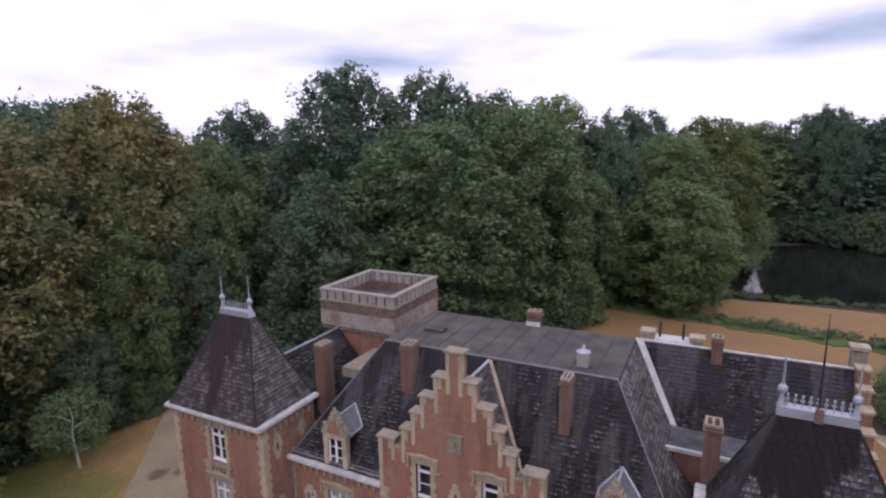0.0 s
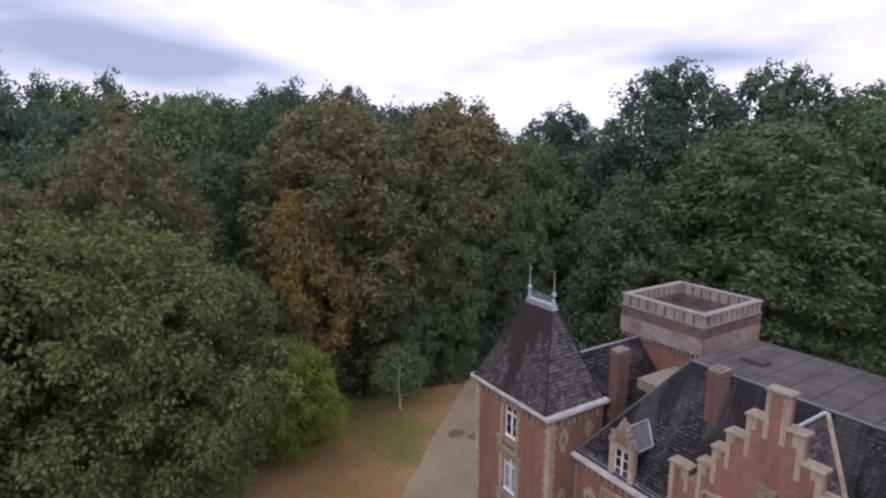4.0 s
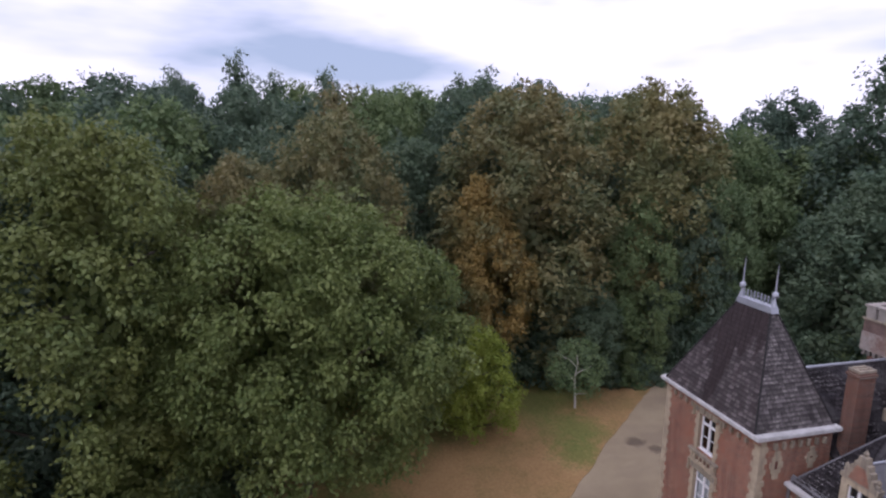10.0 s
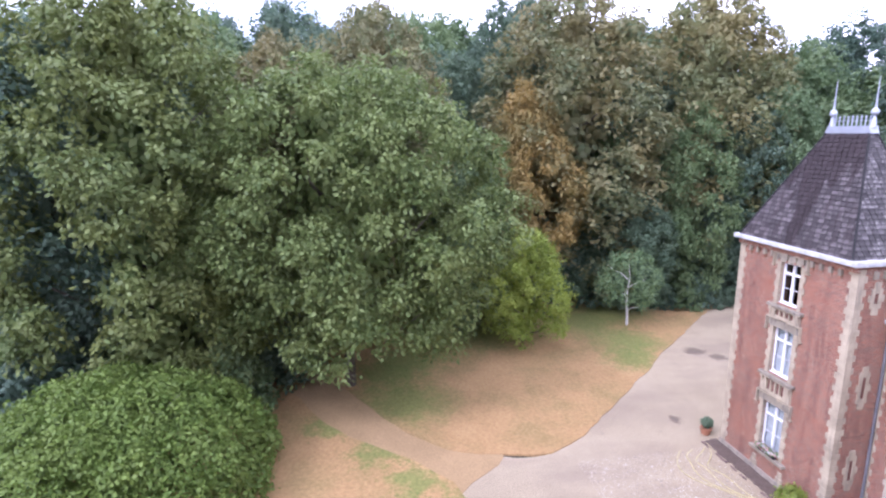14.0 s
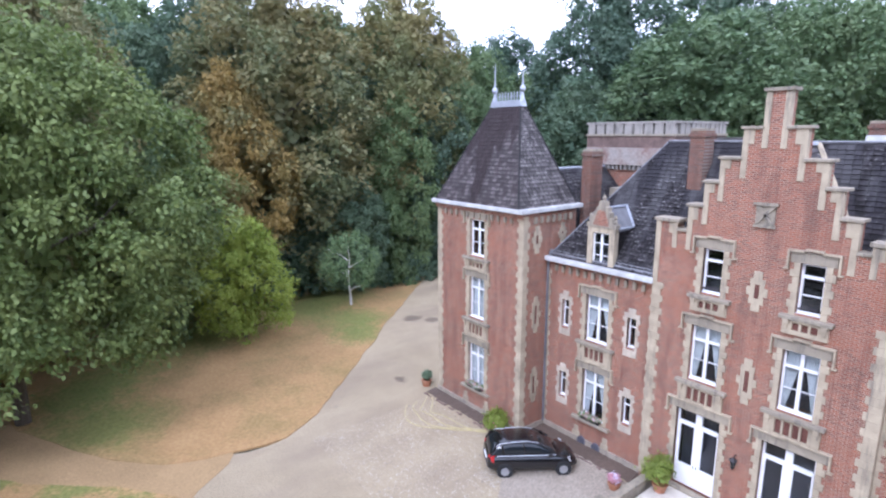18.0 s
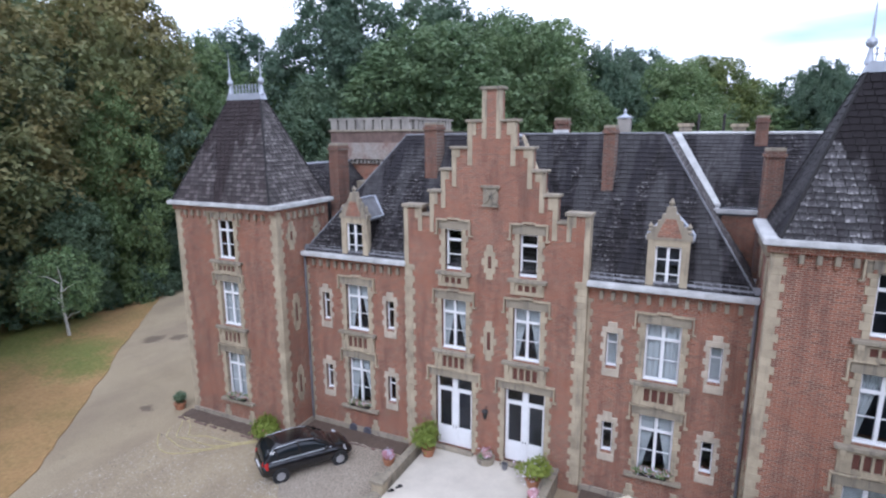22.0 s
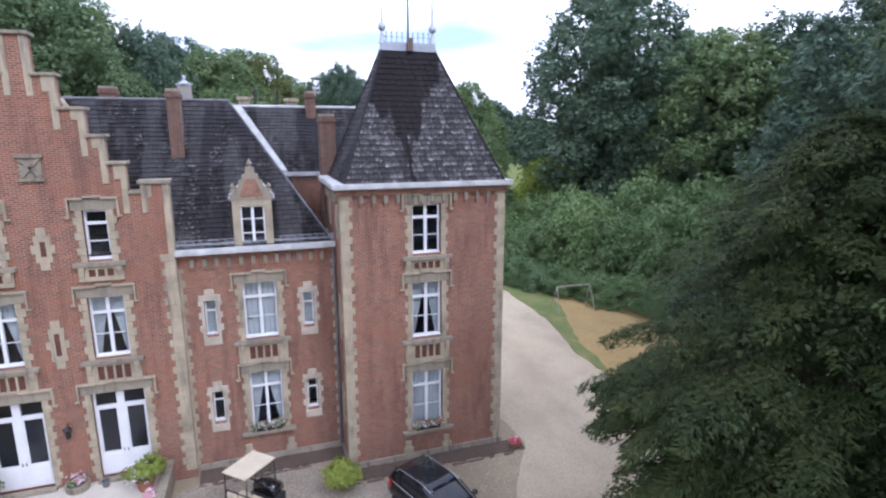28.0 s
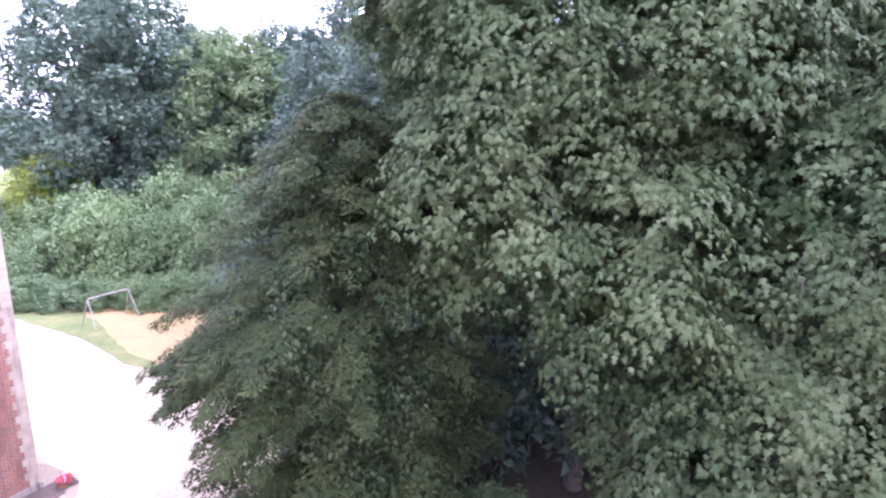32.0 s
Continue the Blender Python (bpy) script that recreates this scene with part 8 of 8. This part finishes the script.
def potted(name, label, at, r, pr, ph, leaf_mat, seed, bloom=None, size=0.12):
    root = thing(name, label, "plant", at)
    part("pot", pot_bm(pr, ph), TERRACOTTA, root, "terracotta pot")
    part("foliage", small_cloud(r, 1500, size, seed, 0.85, ph + r * 0.55), leaf_mat, root)
    if bloom:
        part("blossom", small_cloud(r * 1.04, 90, 0.1, seed + 1, 0.85, ph + r * 0.58), bloom, root)
    return root


potted("potted_hydrangea", "bushy light green hydrangea in a terracotta pot", (-10.95, 18.75, 0.55), 0.76, 0.3, 0.36, LEAF_POT, 81)
potted("potted_hydrangea", "bushy light green hydrangea in a terracotta pot", (-6.25, 18.55, 0.55), 0.8, 0.3, 0.36, LEAF_POT, 83, FLOWER_PALE)
potted("flower_pot", "terracotta pot of pink flowers", (-5.95, 17.55, 0.55), 0.24, 0.2, 0.26, FLOWER_PINK, 85, FLOWER_PALE, 0.07)
potted("flower_pot", "terracotta pot of red and pink flowers", (-12.6, 18.15, 0.0), 0.3, 0.26, 0.3, FLOWER_PINK, 87, FLOWER_PALE, 0.08)
potted("flower_pot", "pot of red flowers at the corner of the tower", (7.6, 17.5, 0.0), 0.26, 0.15, 0.12, FLOWER_RED, 88, FLOWER_PALE, 0.08)
potted("clipped_box", "clipped round box shrub in a pot", (-25.2, 17.85, 0.0), 0.42, 0.3, 0.35, LEAF_DARK, 89)
for at, r, sd in (((-18.75, 17.35, 0), 0.85, 91), ((0.3, 17.1, 0), 0.85, 93)):
    root = thing("garden_shrub", "bright green flowering shrub against the tower foot", "shrub", at)
    part("stem", lathe([(0.05, 0), (0.03, 0.5), (0, 0.52)], 6), BARK, root)
    part("foliage", small_cloud(r, 2600, 0.13, sd, 0.75, 0.55, 13), LEAF_POT, root)
    part("blossom", small_cloud(r * 0.9, 60, 0.13, sd + 1, 0.75, 0.55, 9), FLOWER_PINK, root)
# stone trough with flowers between the doors
trough = thing("flower_trough", "half-round stone trough with pink and white flowers", "planter", (-8.52, 19.3, 0.55))
part("trough", lathe([(0, 0), (0.36, 0), (0.4, 0.24), (0.33, 0.24), (0.3, 0.2), (0, 0.2)], 18), STONE_GREY, trough)
part("foliage", small_cloud(0.36, 260, 0.09, 95, 0.7, 0.32), LEAF_MID, trough)
part("blossom", small_cloud(0.36, 160, 0.1, 96, 0.8, 0.36), FLOWER_PINK, trough)
part("blossom", small_cloud(0.36, 110, 0.1, 97, 0.8, 0.38), FLOWER_PALE, trough)
# boxes on the ground-floor sills
for x, y, sd in ((AXIS - TOWER, TOWER_Y, 101), (AXIS - 6.55, WING_Y, 103), (AXIS + 6.55, WING_Y, 105), (AXIS + TOWER, TOWER_Y, 107)):
    zz = 1.32 if y == TOWER_Y else 1.4
    fb = thing("flower_box", "window box with pink, red and white flowers", "flower box", (x, y - 0.06, zz), group="flower boxes on the ground floor sills")
    part("box", boxes((-0.48, 0.48, -0.1, 0.1, 0, 0.12)), IRON, fb)
    cs = [(-0.5 + 0.125 * i, -0.06, 0.18 + 0.05 * (i % 3)) for i in range(9)]
    part("foliage", leaf_cloud(cs, [0.17] * 9, 500, 0.09, sd), LEAF_MID, fb)
    part("blossom", leaf_cloud(cs, [0.19] * 9, 170, 0.08, sd + 1), FLOWER_PINK if sd != 107 else FLOWER_RED, fb)
    part("blossom", leaf_cloud(cs, [0.19] * 9, 120, 0.08, sd + 2), FLOWER_PALE, fb)

# wall lantern between the doors
lan = thing("wall_lantern", "dark iron wall lantern between the doors", "lamp", (AXIS - 0.05, BAY_Y - 0.03, 2.5))
part("bracket", tube(bmesh.new(), [(0, 0.04, 0.42), (0, -0.12, 0.5), (0, -0.2, 0.42)], 0.02, 0.015, 6), IRON, lan)
part("lantern_cap", lathe([(0.16, 0.32), (0.05, 0.42), (0, 0.45)], 6, None, (0, -0.2, 0)), IRON, lan)
part("lantern_glass", lathe([(0.07, 0.02), (0.13, 0.3), (0, 0.31)], 6, None, (0, -0.2, 0)), CAR_GLASS, lan)
part("lantern_foot", lathe([(0, -0.06), (0.04, -0.03), (0.08, 0.02), (0, 0.03)], 6, None, (0, -0.2, 0)), IRON, lan)

# parapets of the terrace
for s, xp in ((-1, -11.55), (1, -5.62)):
    par = thing("parapet_wall", "low weathered stone parapet beside the terrace", "parapet", (xp, 0, 0))
    holes_n = 7
    part("parapet_body", boxes((-0.12, 0.12, 16.0, 19.55, -0.1, 0.82)), PLINTH, par)
    bm = boxes((-0.17, 0.17, 15.95, 19.55, 0.82, 0.95))
    bmesh.ops.bevel(bm, geom=bm.edges[:], offset=0.02, segments=1, affect="EDGES")
    part("coping", bm, STONE_GREY, par)
    for i in range(holes_n):
        y = 16.4 + i * 0.43
        for f in (-1, 1):
            a, b = sorted((f * 0.12, f * 0.135))
            part("carved_panel", boxes((a, b, y, y + 0.26, 0.3, 0.72)), STONE_GREY, par)
    nw = part("newel", boxes((-0.24, 0.24, 15.5, 15.98, -0.1, 1.0)), STONE, par, "square stone newel post")
    part("newel_cap", boxes((-0.3, 0.3, 15.44, 16.04, 1.0, 1.12)), STONE_GREY, nw)
    bm = tube(bmesh.new(), [(0, 15.6, 0.45), (s * 0.25, 15.1, 0.4), (s * 0.75, 14.8, 0.34)], 0.24, 0.22, 10)
    part("scroll_end", bm, STONE_GREY, par)

# garden hose lying on the gravel
rnd = random.Random(9)
hose = thing("garden_hose", "yellow garden hose lying in loose loops", "hose", (0, 0, 0))
for k in range(4):
    pts = []
    x0, y0 = -24.3 + 0.1 * k, 17.3 - 0.2 * k
    for i in range(22):
        t = i / 21
        pts.append((x0 + 5.2 * t + 0.25 * math.sin(t * 9 + k), y0 - (1.5 + 0.3 * k) * math.sin(t * 3.0 + 0.15 * k) * (1 - 0.55 * t) + 0.15 * math.sin(t * 14 + 2 * k), 0.03))
    part("hose_length", tube(bmesh.new(), pts, 0.022, 0.022, 5), HOSE, hose)

# cellar vents in the plinth
for x in (-15.55, -14.75):
    v = thing("cellar_vent", "dark arched cellar vent in the plinth", "vent", (x, WING_Y - 0.08, 0.08))
    out = [(-0.22, 0), (0.22, 0), (0.22, 0.18), (0.15, 0.3), (0, 0.36), (-0.15, 0.3), (-0.22, 0.18)]
    # the shade inside the vent is a dark-coloured plug
    part("opening", prism(out, -0.01, 0.05), SHADE_SHEET, v)
    for i in range(3):
        part("bar", boxes((-0.13 + 0.12 * i, -0.11 + 0.12 * i, -0.025, -0.01, 0.0, 0.3)), IRON, v)

# swing frame
sw = thing("swing_frame", "pale metal swing frame on the play ground", "swing", (19.45, 32.2, 0.05))
part("top_bar", tube(bmesh.new(), [(-1.35, 0, 1.9), (0, 0, 1.92), (1.35, 0, 1.9)], 0.04, 0.04, 8), SWING, sw)
for s in (-1, 1):
    for d in (-0.7, 0.7):
        part("leg", tube(bmesh.new(), [(s * 1.35, 0, 1.9), (s * 1.42, d * 0.5, 0.95), (s * 1.5, d, -0.05)], 0.035, 0.035, 7), SWING, sw)

# fountain jet on the pond, frozen
jet = thing("fountain", "white fountain jet on the pond", "fountain", (6.4, 97.5, 0))
part("nozzle", lathe([(0.25, -0.1), (0.2, 0.12), (0.0, 0.14)], 8), IRON, jet)
cs = [(0.95 * math.cos(i * 2.4) * (1 - i / 27), 0.95 * math.sin(i * 2.4) * (1 - i / 27), 0.2 + i * 0.135) for i in range(26)] + [(1.0 * math.cos(i), 1.0 * math.sin(i), 0.25) for i in range(6)]
part("spray", leaf_cloud(cs, [0.5 - 0.015 * i for i in range(26)] + [0.35] * 6, 2200, 0.12, 5, 1.2, 0.9), FOAM, jet)

# small things on the terrace
for k, (x, y) in enumerate(((-11.15, 15.9), (-10.98, 16.25))):
    shoe = thing("clog", "dark rubber garden clog on the pale terrace", "shoe", (x, y, 0.55), 35 + 12 * k, group="pair of garden clogs")
    smooth(part("sole", loft([body_ring(-0.13, 0.045, 0.0, 0.05, 0.95, 2), body_ring(0.0, 0.05, 0.0, 0.06, 0.95, 2), body_ring(0.14, 0.04, 0.0, 0.05, 0.95, 2)]), RUBBER, shoe))
    smooth(part("upper", loft([body_ring(-0.02, 0.045, 0.04, 0.13, 0.8, 2), body_ring(0.06, 0.046, 0.04, 0.11, 0.8, 2), body_ring(0.14, 0.035, 0.04, 0.07, 0.8, 2)]), RUBBER, shoe))
pail = thing("bucket", "small grey metal bucket beside the door", "bucket", (-7.62, 19.15, 0.55))
part("pail", lathe([(0, 0), (0.1, 0), (0.13, 0.24), (0.14, 0.25), (0.12, 0.25), (0.1, 0.04), (0, 0.04)], 14), LEAD, pail)
part("bail_handle", tube(bmesh.new(), [(-0.13, 0, 0.24), (-0.08, 0.05, 0.3), (0.08, 0.05, 0.3), (0.13, 0, 0.24)], 0.008, 0.008, 5), IRON, pail)
